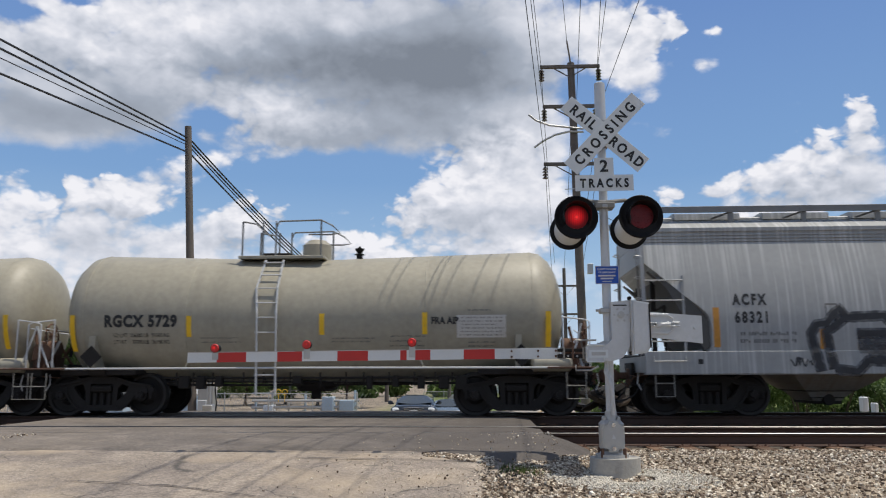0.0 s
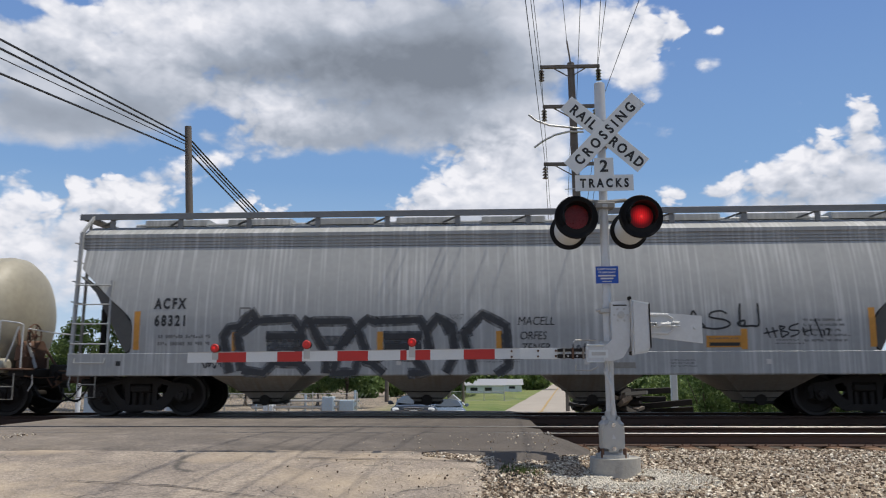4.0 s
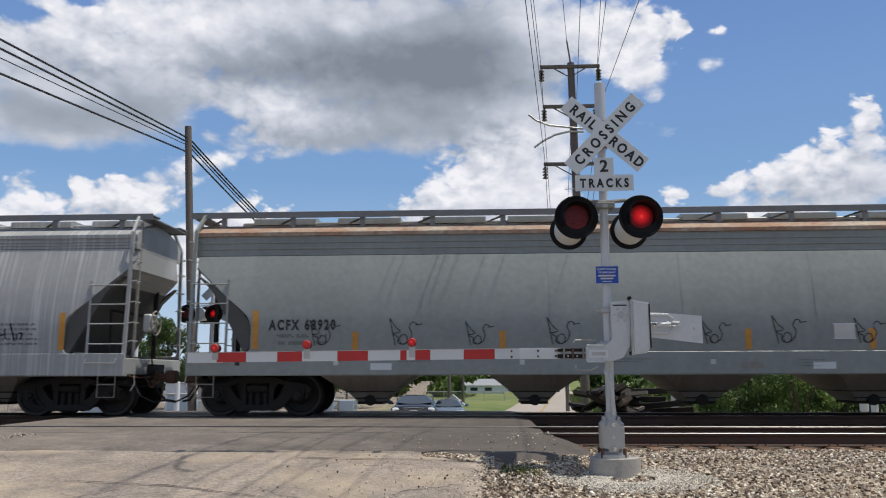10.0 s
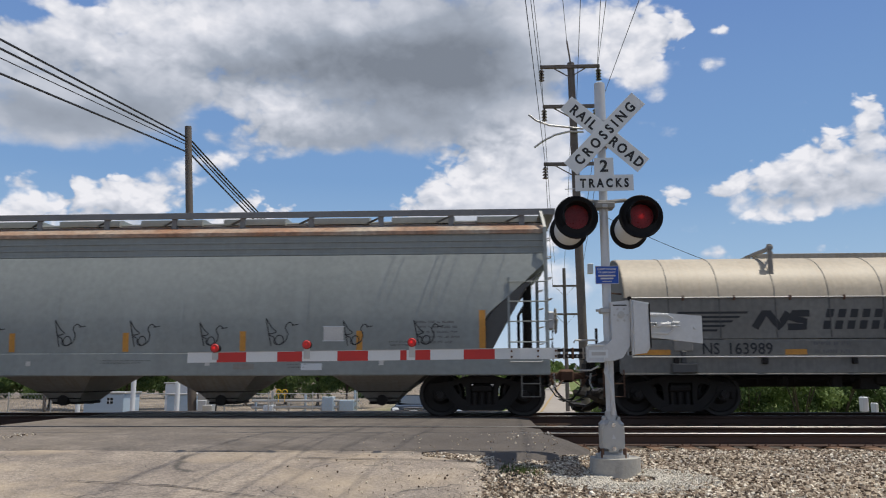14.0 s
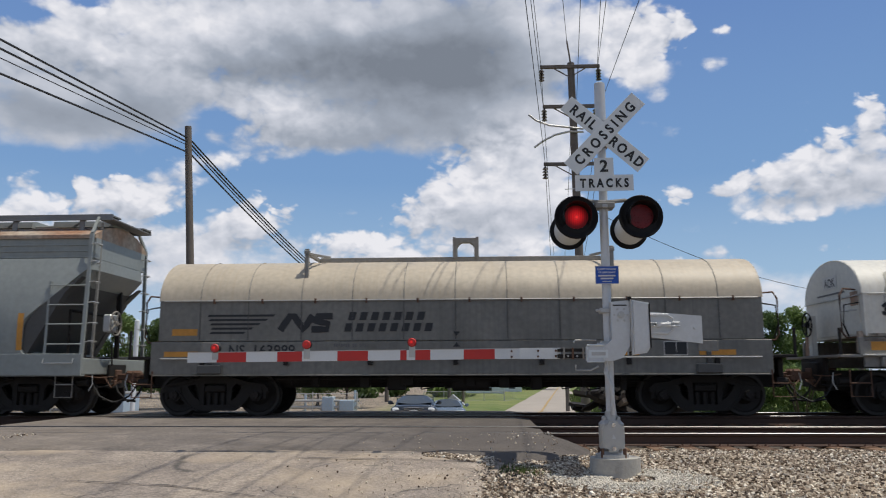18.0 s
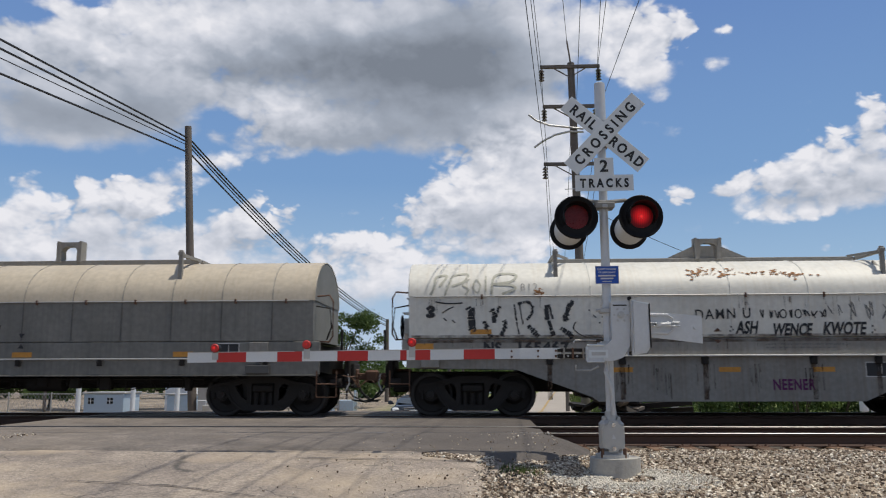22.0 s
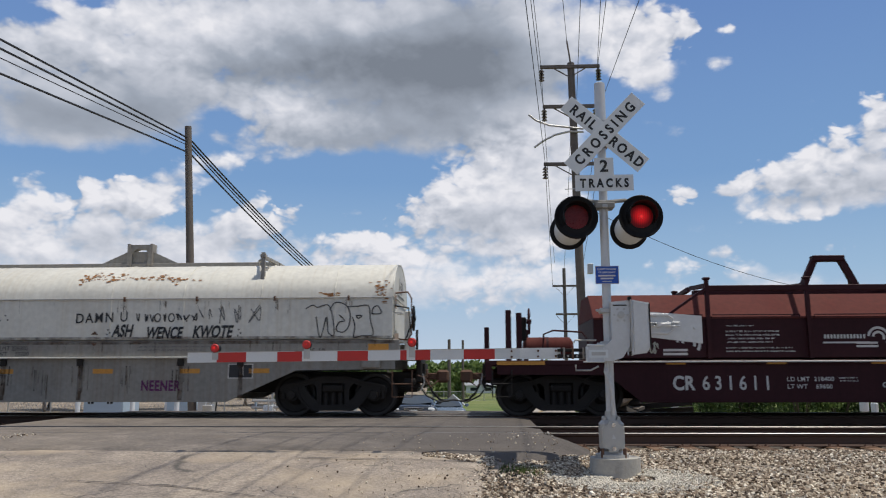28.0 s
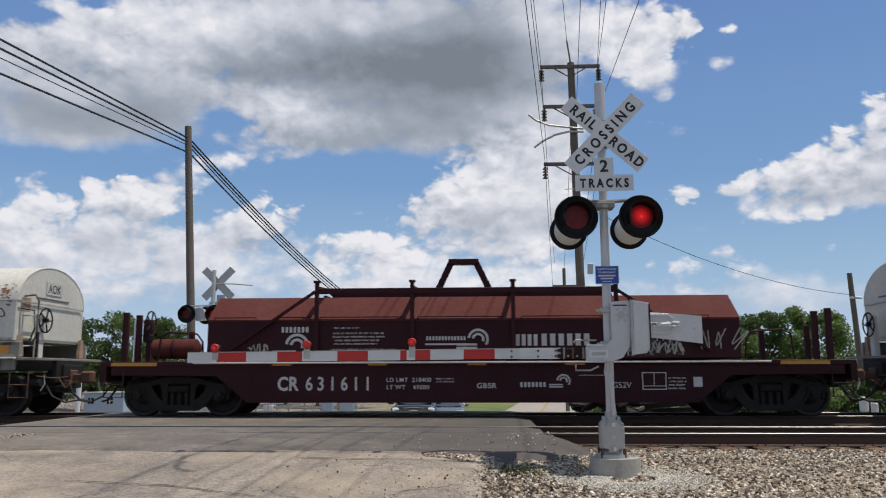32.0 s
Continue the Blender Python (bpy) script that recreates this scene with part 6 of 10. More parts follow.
        if q > 0:
            part("reservoir", Shape().cyl((a0 + 0.06, -1.28, 1.10), (a1 - 0.06, -1.28, 1.10), 0.16, seg=20).cyl((a0, -1.28, 1.10), (a0 + 0.06, -1.28, 1.10), 0.10, 0.16, seg=20).cyl((a1 - 0.06, -1.28, 1.10), (a1, -1.28, 1.10), 0.16, 0.10, seg=20), BEIGE, car, "beige air reservoir on the end deck", smooth=40)
        part("placard_holder", Shape().prism([(q * 4.62 - 0.24, 1.28), (q * 4.62, 1.52), (q * 4.62 + 0.24, 1.28), (q * 4.62, 1.04)], "y", -1.47, -1.455), GRIME, car, "diamond placard holder")
        for k, (dx, z0, z1) in enumerate(((0.1, 1.05, 1.9), (0.24, 1.05, 1.65), (-0.12, 1.3, 2.0), (0.4, 1.0, 1.5))):
            part("end_brace", Shape().bar((q * (5.75 + dx), -1.1 + 0.35 * k, z0), (q * (5.62 + 0.5 * dx), -1.0 + 0.3 * k, z1), 0.05), (RUST, SILVER, GRIME, RUST)[k], car)
        part("lever", Shape().tube([(q * 5.6, -1.35, 1.05), (q * 5.78, -1.38, 1.5), (q * 5.9, -1.36, 1.95)], 0.02, 6), SILVER, car)
        part("bell_crank", Shape().prism([(q * 5.7, 1.2), (q * 5.95, 1.3), (q * 5.88, 1.62), (q * 5.72, 1.5)], "y", -1.12, -1.08), RUST, car)
        part("hose_loop", Shape().tube([(q * 5.95, -1.2, 1.02), (q * 6.05, -1.25, 0.75), (q * 5.9, -1.25, 0.55), (q * 5.72, -1.2, 0.8)], 0.018, 6), GRIME, car)
    part("brake_cylinder", Shape().cyl((5.55, -0.5, 1.45), (5.95, -0.5, 1.45), 0.22, seg=18).box((5.6, -0.9, 1.04), (5.9, -0.1, 1.3), 0.02), RUST, car, smooth=40)
    hand_wheel(car, 6.0, -0.9, 1.75, RUST)
    part("brake_pipe", Shape().tube([(-5.5, -0.6, 0.72), (-2, -0.7, 0.66), (2, -0.7, 0.68), (5.5, -0.6, 0.74)], 0.03, 6), GRIME, car)
    # top fittings
    top = part("platform", Shape().box((-1.7, -0.78, 3.49), (0.25, 0.78, 3.55), 0.01), BEIGE, car, "walkway platform round the manway")
    for xx in (-1.62, -1.15, -0.85, 0.18):
        for sy in (-0.74, 0.74):
            part("railing_post", Shape().cyl((xx, sy, 3.54), (xx, sy, 4.34), 0.022, seg=8), WALK_STEEL, top)
    for sy in (-0.74, 0.74):
        part("handrail", Shape().tube([(-1.62, sy, 4.34), (-1.3, sy, 4.28), (-1.0, sy, 4.0)], 0.02, 6), WALK_STEEL, top)
        part("handrail", Shape().tube([(-0.85, sy, 4.2), (-0.78, sy, 4.34), (0.18, sy, 4.36), (0.45, sy, 4.22), (0.62, sy, 4.05), (0.4, sy, 4.02), (-0.1, sy, 4.03)], 0.02, 6), WALK_STEEL, top)
    part("manway", Shape().cyl((-0.05, 0, 3.45), (-0.05, 0, 3.88), 0.34, seg=28).cyl((-0.05, 0, 3.88), (-0.05, 0, 4.0), 0.34, 0.2, seg=28), BEIGE, top, "domed beige manway housing", smooth=40)
    part("valve_box", Shape().box((-1.3, -0.3, 3.55), (-0.6, 0.3, 3.68), 0.02), GRIME, top)
    part("relief_valve", Shape().cyl((0.95, 0, 3.5), (0.95, 0, 3.66), 0.07, seg=14).cyl((0.95, 0, 3.66), (0.95, 0, 3.7), 0.13, 0.05, seg=14).cyl((0.95, 0, 3.7), (0.95, 0, 3.80), 0.05, 0.12, seg=14).cyl((0.95, 0, 3.80), (0.95, 0, 3.86), 0.05, 0.02, seg=14), BLACK, car, "black pressure relief valve", smooth=40)
    for sy in (-1, 1):
        lad = part("ladder", Shape().tube([(-1.02, sy * 0.9, 3.42), (-1.08, sy * 1.36, 2.75), (-1.02, sy * 1.50, 2.2), (-0.98, sy * 1.50, 0.45)], 0.024, 6), SILVER, car, "curved ladder over the shell")
        part("stile", Shape().tube([(-0.62, sy * 0.9, 3.42), (-0.62, sy * 1.36, 2.75), (-0.60, sy * 1.50, 2.2), (-0.57, sy * 1.50, 0.45)], 0.024, 6), SILVER, lad)
        for z, y in ((3.36, 0.98), (3.05, 1.2), (2.74, 1.37), (2.42, 1.46), (2.1, 1.5), (1.78, 1.5), (1.2, 1.5), (0.88, 1.5), (0.5, 1.5)):
            part("rung", Shape().cyl((-1.04, sy * y, z), (-0.6, sy * y, z), 0.016, seg=6), SILVER, lad)
        part("outer_walk", Shape().bar((-1.62, sy * 0.8, 3.5), (0.25, sy * 0.8, 3.5), 0.05), BEIGE, car)
    # markings
    for u, v0, v1 in ((-5.12, 1.40, 2.18), (-2.53, 1.70, 2.15), (0.37, 1.73, 2.18), (2.58, 1.73, 2.19), (5.2, 1.46, 2.20)):
        part("reflector", patch(tank_wall if abs(u) < 5 else (lambda a, b: (a, -1.437 * math.sqrt(max(0.0, 1 - ((b - 2.23) / 1.44) ** 2)) * (0.985 if abs(a) > 5 else 1) - 0.006, b)), u - 0.05, v0, u + 0.06, v1, 1, 6), YELLOW, car, "yellow reflective strip")
    rigging(car, -3.2, 3.2, 0.74, int(x0 * 10))
    if near:
        part("lettering", letters("RGCX 5729", 0.335, lambda u, v: tank_wall(-4.40 + u, 1.93 + v), "LEFT", 0.86, 0.018, 1.14), INK, car, "black stencilled reporting mark")
        part("lettering", letters("LD LMT  206300 LB   93100 KG", 0.12, lambda u, v: tank_wall(-4.2 + u, 1.70 + v), "LEFT", 0.78), INK, car)
        part("lettering", letters("LT WT     57700 LB   26150 KG", 0.12, lambda u, v: tank_wall(-4.2 + u, 1.56 + v), "LEFT", 0.78), INK, car)
        part("lettering", letters("FRA AIP", 0.2, lambda u, v: tank_wall(2.72 + u, 1.95 + v), "LEFT", 0.85, 0.008), INK, car)
        text_block(car, tank_wall, -2.3, 1.66, 0.95, 2, 0.09, 0.03, seed=3)
        text_block(car, tank_wall, 0.55, 1.64, 1.0, 2, 0.07, 0.03, seed=5)
        text_block(car, tank_wall, 1.8, 1.68, 0.8, 3, 0.1, 0.03, seed=6)
        text_block(car, tank_wall, 3.5, 1.55, 0.7, 2, 0.08, 0.03, seed=7)
        text_block(car, tank_wall, 3.5, 2.22, 0.5, 1, 0.08, 0.03, seed=8)
        panel = part("placard", patch(tank_wall, 3.27, 1.66, 4.31, 2.13, 2, 4), CHALK, car, "pale inspection stencil panel")
        w2 = lambda u, v: tank_wall(u, v, 0.010)
        for k in range(6):
            text_block(panel, w2, 3.3, 2.06 - 0.072 * k, 0.98, 1, 0.07, 0.03, FRAME_GREY, 0.4, seed=20 + k)
    add_trucks(car, (-4.53, 4.53))
    train.append((car, x0))
    return car


def squiggle(place, u0, u1, v, h, width, seed):
    """One running sprayed scribble with no reading."""
    rng = random.Random(seed)
    t, a, pts, up = Shape(), u0, [], True
    while a < u1:
        top = v + h * rng.choice((0.5, 0.3, 0.15)) if up else v - h * rng.choice((0.5, 0.45, 0.1))
        pts.append((a, top))
        if rng.random() < 0.4:
            pts += [(a + 0.12 * h, top + (0.1 if up else -0.1) * h), (a + 0.2 * h, top - (0.08 if up else -0.08) * h)]
            a += 0.12 * h
        a += h * rng.uniform(0.1, 0.34) * (1 if rng.random() < 0.85 else -0.6)
        up = not up
    stroke(t, place, pts, width)
    return t


def rounded_scrawl(place, u0, u1, v, h, width, seed, loops=0.25):
    """One running sprayed scribble of loops and hooks with no reading."""
    rng = random.Random(seed)
    t, a = Shape(), u0
    while a < u1:
        n = rng.randint(3, 5)
        w = h * rng.uniform(0.55, 0.85)
        pts = [(a + w * rng.uniform(0.0, 1.0), v + h * (0.5 if (k + seed) % 2 else -0.5) * rng.uniform(0.5, 1.0)) for k in range(n)]
        if rng.random() < loops:
            pts = [(a + w * (0.5 + 0.45 * math.cos(0.9 * k)), v + h * 0.45 * math.sin(0.9 * k)) for k in range(8)]
        stroke(t, place, flowing(pts, 4), width)
        a += w * 1.12
    return t


# -- covered hopper --
HOPPER_SIDE = ((1.33, 1.575), (1.7, 1.60), (2.1, 1.60), (2.4, 1.575), (2.7, 1.53), (3.0, 1.465), (3.25, 1.395), (3.43, 1.335), (3.7, 1.26))


def hopper_wall(u, v, off=0.006):
    w = float(np.interp(v, [p[0] for p in HOPPER_SIDE], [p[1] for p in HOPPER_SIDE])) if v > 1.33 else 1.606
    return (u, -(w + off), v)


def hopper_car(x0, paint, eave, label, mark, number, band_z, shift, over=0.0):
    car = thing("covered_hopper", label, "railway car", "freight train cars")
    car.location.x = x0
    H = 9.12
    ends = lambda z: float(np.interp(z, [1.33, 1.38, 1.46, 1.9, 2.05, 2.15, 2.28, 2.5, 3.2, 3.5], [7.95, 7.88, 7.845, 7.84, 7.88, 7.95, 8.09, 8.36, H, H]))
    rows = []
    for z in (1.33, 1.38, 1.46, 1.7, 1.9, 2.05, 2.15, 2.28, 2.5, 2.7, 2.85, 3.0, 3.2, band_z):
        w = -hopper_wall(0, max(z, 1.331), 0)[1]
        e = ends(z)
        c = 0.10
        xs = [-e + c] + [-e + (2 * e) * k / 12 for k in range(1, 12)] + [e - c]
        ring = [(x, -w, z) for x in xs] + [(e, -w + 0.25, z), (e, w - 0.25, z)] + [(x, w, z) for x in reversed(xs)] + [(-e, w - 0.25, z), (-e, -w + 0.25, z)]
        rows.append(ring)
    part("hopper_body", Shape().rings(rows), paint, car, "rounded ribless hopper side sheets", smooth=40)
    for q in (-1, 1):
        # shade below the sloping end is put into the dark colour of these sheets
        part("slope_sheet", Shape().prism([(q * 9.0, 3.25), (q * 7.9, 3.25), (q * 7.0, 1.2), (q * 7.85, 1.34), (q * 8.62, 2.66)], "y", -1.3, 1.3), DARK_GREY, car, "sloping end sheet coloured dark as shade")
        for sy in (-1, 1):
            part("end_gusset", Shape().prism([(q * 8.98, 3.02), (q * 8.42, 2.64), (q * 7.96, 2.22), (q * 7.78, 1.96), (q * 7.77, 1.45), (q * 7.88, 1.345), (q * 8.62, 2.66)], "y", sy * 1.32, sy * 1.545), DARK_GREY, car, "gusset under the end coloured dark as shade")
    bw = 1.25 + over
    band = Shape().box((-H, -bw, band_z), (H, bw, 3.93), 0.01)
    part("top_band", band, paint, car, "flat upper side plate")
    for z in [band_z + 0.03 + (3.86 - band_z) * k / 3 for k in range(3)]:
        for sy in (-1, 1):
            part("rib", Shape().box((-H, sy * bw, z - 0.016), (H, sy * (bw + 0.022), z + 0.016), 0.006), paint, car)
    ew = 1.29 + over * 1.3
    roof = [(-ew, 3.90), (-ew, 3.98), (-1.1, 4.10), (-0.8, 4.22), (-0.4, 4.30), (0, 4.33), (0.4, 4.30), (0.8, 4.22), (1.1, 4.10), (ew, 3.98), (ew, 3.90)]
    part("roof", Shape().prism(roof, "x", -H, H), eave, car, "rounded roof with a folded eave", smooth=35)
    for k in range(9):
        x = -7.9 + 1.965 * k
        part("hatch_cover", Shape().prism([(-0.42, 4.32), (0.42, 4.32), (0.40, 4.46), (0.25, 4.50), (-0.25, 4.50), (-0.40, 4.46)], "x", x - 0.2, x + 1.25), paint, car, "long roof hatch cover")
    part("hatch_trough", Shape().box((-8.4, -0.28, 4.28), (8.4, 0.28, 4.40), 0.03), paint, car)
    for sy in (-1, 1):
        rb = part("running_board", Shape().box((-9.35, sy * 0.62, 4.44), (9.35, sy * 1.02, 4.48), 0.008).box((-9.35, sy * 1.02, 4.36), (9.35, sy * 1.045, 4.50), 0.005), WALK_STEEL, car, "grey grating walkway on posts")
        k = -8.6
        while k < 9:
            part("walkway_post", Shape().prism([(k - 0.06, 4.1), (k + 0.06, 4.1), (k + 0.06, 4.44), (k - 0.06, 4.44)], "y", sy * 0.98, sy * 1.0).bar((k + 0.04, sy * 0.9, 4.40), (k - 0.34, sy * 0.7, 4.28), 0.035), WALK_STEEL, rb)
            k += 1.565
        part("side_sill", Shape().box((-H, sy * 1.56, 0.88), (H, sy * 1.60, 1.345), 0.01), paint, car, "flat side sill")
        part("sill_lip", Shape().box((-H, sy * 1.40, 0.865), (H, sy * 1.585, 0.90), 0.006), paint, car)
    for bx in (-5.4 + shift, -1.8 + shift, 1.8 + shift, 5.4 + shift):
        s = Shape()
        for (z0, l0, w0), (z1, l1, w1) in (((0.90, 1.02, 1.42), (0.52, 0.52, 0.75)), ((0.52, 0.50, 0.72), (0.27, 0.26, 0.5))):
            s.add([(bx + a * l, b * w, z) for z, l, w in ((z0, l0, w0), (z1, l1, w1)) for a, b in ((-1, -1), (1, -1), (1, 1), (-1, 1))], [(0, 1, 2, 3), (4, 5, 6, 7), (0, 1, 5, 4), (1, 2, 6, 5), (2, 3, 7, 6), (3, 0, 4, 7)])
        bay = part("outlet_bay", s, FRAME_GREY, car, "tapered discharge bay")
        part("outlet_lip", Shape().box((bx - 0.53, -0.77, 0.505), (bx + 0.53, 0.77, 0.53), 0.005), GRIME, bay)
        part("outlet_gate", Shape().box((bx - 0.30, -0.55, 0.24), (bx + 0.30, 0.55, 0.30), 0.01).cyl((bx, -0.66, 0.33), (bx, -0.52, 0.33), 0.12, seg=14).box((bx - 0.36, -0.6, 0.36), (bx + 0.36, -0.5, 0.44), 0.01), GRIME, bay)
    part("centre_sill", Shape().box((-9.0, -0.32, 0.98), (9.0, 0.32, 1.2), 0.02), GRIME, car)
    for q in (-1, 1):
        part("bolster", Shape().prism([(-1.55, 1.05), (1.55, 1.05), (1.5, 0.90), (0.5, 0.7), (-0.5, 0.7), (-1.5, 0.90)], "x", q * 7.7 - 0.16, q * 7.7 + 0.16), GRIME, car)
        part("end_sill", Shape().box((q * 8.95, -1.55, 0.90), (q * 9.12, 1.55, 1.25), 0.015), paint, car)
        part("end_deck", Shape().box((q * 8.0, -1.5, 1.24), (q * 9.1, 1.5, 1.28), 0.006), GRIME, car)
        for sy in (-1, 1):
            part("corner_post", Shape().bar((q * 9.08, sy * 1.53, 1.25), (q * 9.08, sy * 1.40, 4.0), 0.075, 0.06), paint, car)
            part("corner_post", Shape().bar((q * 9.08, sy * 1.40, 4.0), (q * 9.02, sy * 1.0, 4.45), 0.06), paint, car)
            part("end_post", Shape().bar((q * 8.75, sy * 0.8, 1.25), (q * 8.75, sy * 0.8, 3.2), 0.10, 0.08), GRIME, car)
        z1 = 2.92
        lad = part("ladder", Shape().bar((q * 8.28, -1.56, 1.3), (q * 8.28, -1.53, z1), 0.05, 0.03), paint, car, "side ladder at the car's end")
        for z in (1.55, 1.98, 2.4, 2.82):
            part("rung", Shape().cyl((q * 8.28, -1.56, z), (q * 9.08, -1.56, z), 0.016, seg=6), paint, lad)
        for sy in (-1, 1):
            for z in (1.6, 2.0, 2.45, 2.9, 3.35, 3.75):
                part("end_rung", Shape().tube([(q * 9.1, sy * 1.45, z), (q * 9.2, sy * 1.45, z + 0.02), (q * 9.2, sy * 1.15, z + 0.02), (q * 9.1, sy * 1.15, z)], 0.014, 6), GALV, car)
        part("end_stile", Shape().bar((q * 9.1, -1.12, 1.25), (q * 9.1, -1.0, 4.3), 0.05), FRAME_GREY, car)
        part("end_platform", Shape().box((q * 9.0, -0.98, 4.38), (q * 9.34, 0.98, 4.415), 0.01), WALK_STEEL, car)
        part("crossover_rail", Shape().tube([(q * 8.6, -1.2, 1.28), (q * 8.6, -1.2, 2.3), (q * 8.6, 1.2, 2.3), (q * 8.6, 1.2, 1.28)], 0.035, 6), GRIME, car)
        step(car, q * 8.72 - 0.19, 0.38, 0.42, FRAME_GREY)
        part("sill_handle", Shape().tube([(q * 8.3, -1.62, 1.24), (q * 8.3, -1.66, 1.14), (q * 8.95, -1.66, 1.14), (q * 8.95, -1.62, 1.24)], 0.013, 6), GALV, car)
        add_coupler(car, q * 9.15, q)
    part("brake_unit", Shape().box((9.12, -0.75, 1.85), (9.3, -0.35, 2.25), 0.03), SILVER, car)
    hand_wheel(car, 9.34, -0.55, 2.05, FRAME_GREY)
    part("brake_chain", Shape().tube([(9.28, -0.5, 1.85), (9.26, -0.52, 1.5), (9.28, -0.5, 1.1)], 0.02, 6), GRIME, car)
    # markings
    for u, v0, v1 in ((-7.64, 1.42, 2.24), (7.72, 1.42, 2.22), (-5.5, 1.38, 1.78), (-2.4, 1.38, 1.78), (0.1, 1.38, 1.78), (2.64, 1.38, 1.80), (5.13, 1.38, 1.80)):
        part("reflector", patch(hopper_wall, u - 0.065, v0, u + 0.065, v1, 1, 4), ORANGE, car, "faded yellow reflective strip")
    for txt, u, v, size, sp in mark:
        part("lettering", letters(txt, size, lambda a, b: hopper_wall(u + a, v + b), "LEFT", 0.70, 0.014, sp * 1.22), INK, car, "black stencilled reporting mark")
    text_block(car, hopper_wall, -7.2, 1.66, 1.2, 2, 0.15, 0.075, seed=number)
    text_block(car, hopper_wall, 6.3, 1.95, 0.95, 5, 0.105, 0.05, seed=number + 1)
    text_block(car, hopper_wall, 5.75, 1.55, 0.6, 2, 0.07, 0.03, seed=number + 2)
    text_block(car, hopper_wall, 3.6, 1.15, 0.55, 3, 0.06, 0.025, seed=number + 3)
    text_block(car, hopper_wall, -0.5, 1.18, 1.2, 2, 0.05, 0.02, seed=number + 4)
    text_block(car, hopper_wall, -4.6, 1.2, 0.8, 2, 0.05, 0.02, seed=number + 5)
    for u in (-8.0, -5.9, -2.0, 1.9, 5.6):
        part("decal", patch(hopper_wall, u - 0.05, 1.08, u + 0.05, 1.18, 1, 1), CHALK if u != -8.0 else INK, car)
    part("tag_plate", patch(hopper_wall, 2.45, 1.0, 2.9, 1.12, 1, 1), FRAME_GREY, car)
    add_trucks(car, (-7.70, 7.70))
    train.append((car, x0))
    return car


def hopper_grey():
    car = hopper_car(12.45, GREY_PAINT, GREY_PAINT, "streaked light grey covered hopper with dark graffiti", (("ACFX", -7.28, 2.30, 0.31, 1.12), ("68321", -7.26, 1.93, 0.31, 1.12)), 40, 3.66, 0.32)
    w = lambda u, v: hopper_wall(u, v, 0.010)
    # large outlined graffiti
    s = Shape()
    outlines = (
        ((-5.59, 0.92), (-5.75, 1.69), (-5.62, 1.88), (-5.42, 1.9), (-5.15, 2.22), (-5.02, 2.02), (-4.26, 2.05), (-4.09, 1.83), (-3.91, 2.08)),
        ((-5.33, 0.97), (-5.44, 1.72), (-5.05, 2.01)),
        ((-5.33, 0.97), (-4.87, 0.92), (-4.64, 1.14), (-4.11, 1.12), (-3.93, 0.92)),
        ((-4.83, 1.69), (-4.05, 1.69)),
        ((-4.81, 1.4), (-4.03, 1.4)),
        ((-4.09, 1.83), (-3.99, 1.31), (-4.11, 1.12)),
        ((-3.91, 2.08), (-3.79, 1.74), (-3.52, 1.3), (-3.53, 0.91)),
        ((-3.81, 2.0), (-3.07, 2.0), (-2.97, 1.84), (-3.1, 1.55)),
        ((-2.97, 1.84), (-3.27, 1.43), (-3.38, 0.91), (-2.93, 0.93), (-2.85, 1.21), (-2.57, 1.13), (-2.31, 0.91)),
        ((-2.57, 1.13), (-2.74, 1.46), (-2.87, 1.84), (-2.67, 2.04), (-2.46, 1.96)),
        ((-2.49, 1.99), (-1.56, 2.02), (-1.43, 1.81), (-1.35, 1.37)),
        ((-2.33, 1.68), (-1.52, 1.67)),
        ((-2.32, 1.46), (-1.52, 1.45)),
        ((-2.62, 1.13), (-2.31, 1.3), (-1.67, 1.25), (-1.41, 0.91), (-1.81, 0.91)),
        ((-1.43, 1.78), (-1.2, 2.07), (-0.88, 1.89), (-0.81, 1.29), (-1.02, 0.92)),
        ((-1.06, 2.0), (-0.93, 1.73)),
        ((-0.44, 0.91), (-0.52, 1.29), (-0.65, 1.73), (-0.24, 2.14), (0.24, 1.88), (0.29, 1.06), (0.03, 0.87)),
        ((-0.65, 1.73), (-0.47, 1.79)),
    )
    halo = Shape()
    for o in outlines:
        stroke(s, lambda u, v: hopper_wall(u, v, 0.014), o, 0.125)
        stroke(halo, w, o, 0.23)
    sprayed = part("graffiti", s, SPRAY, car, "broad black spray-painted outlines")
    part("overspray", halo, SPRAY_MIST, sprayed, "soft grey overspray")
    f = Shape()
    w1 = lambda u, v: hopper_wall(u, v, 0.007)
    for a, b, c, d in ((-4.81, 1.36, -4.05, 1.75), (-2.32, 1.41, -1.53, 1.72), (-3.68, 1.48, -3.07, 1.7), (-4.64, 1.14, -4.17, 1.34)):
        f.add(patch(w1, a, b, c, d, 1, 3).v, patch(w1, a, b, c, d, 1, 3).f, convex=False)
    part("graffiti_fill", f, SPRAY_MIST, car, "blurred grey spray fill")
    part("lettering", letters("2017", 0.17, lambda a, b: w(-0.98 + a + 0.2 * b, 2.02 + b), "LEFT", 0.95, -0.004), SPRAY, car, "small sprayed year")
    for txt, u, v, size, sp in (("MACELL", 0.48, 1.90, 0.25, 1.0), ("ORFES", 0.52, 1.60, 0.24, 0.95), ("ZENER", 0.55, 1.36, 0.23, 1.05)):
        part("lettering", letters(txt, size, lambda a, b: w(u + a + 0.15 * b, v + b), "LEFT", 0.85, 0.0 if size < 0.3 else 0.002, sp), INK, car, "thin black sprayed tag")
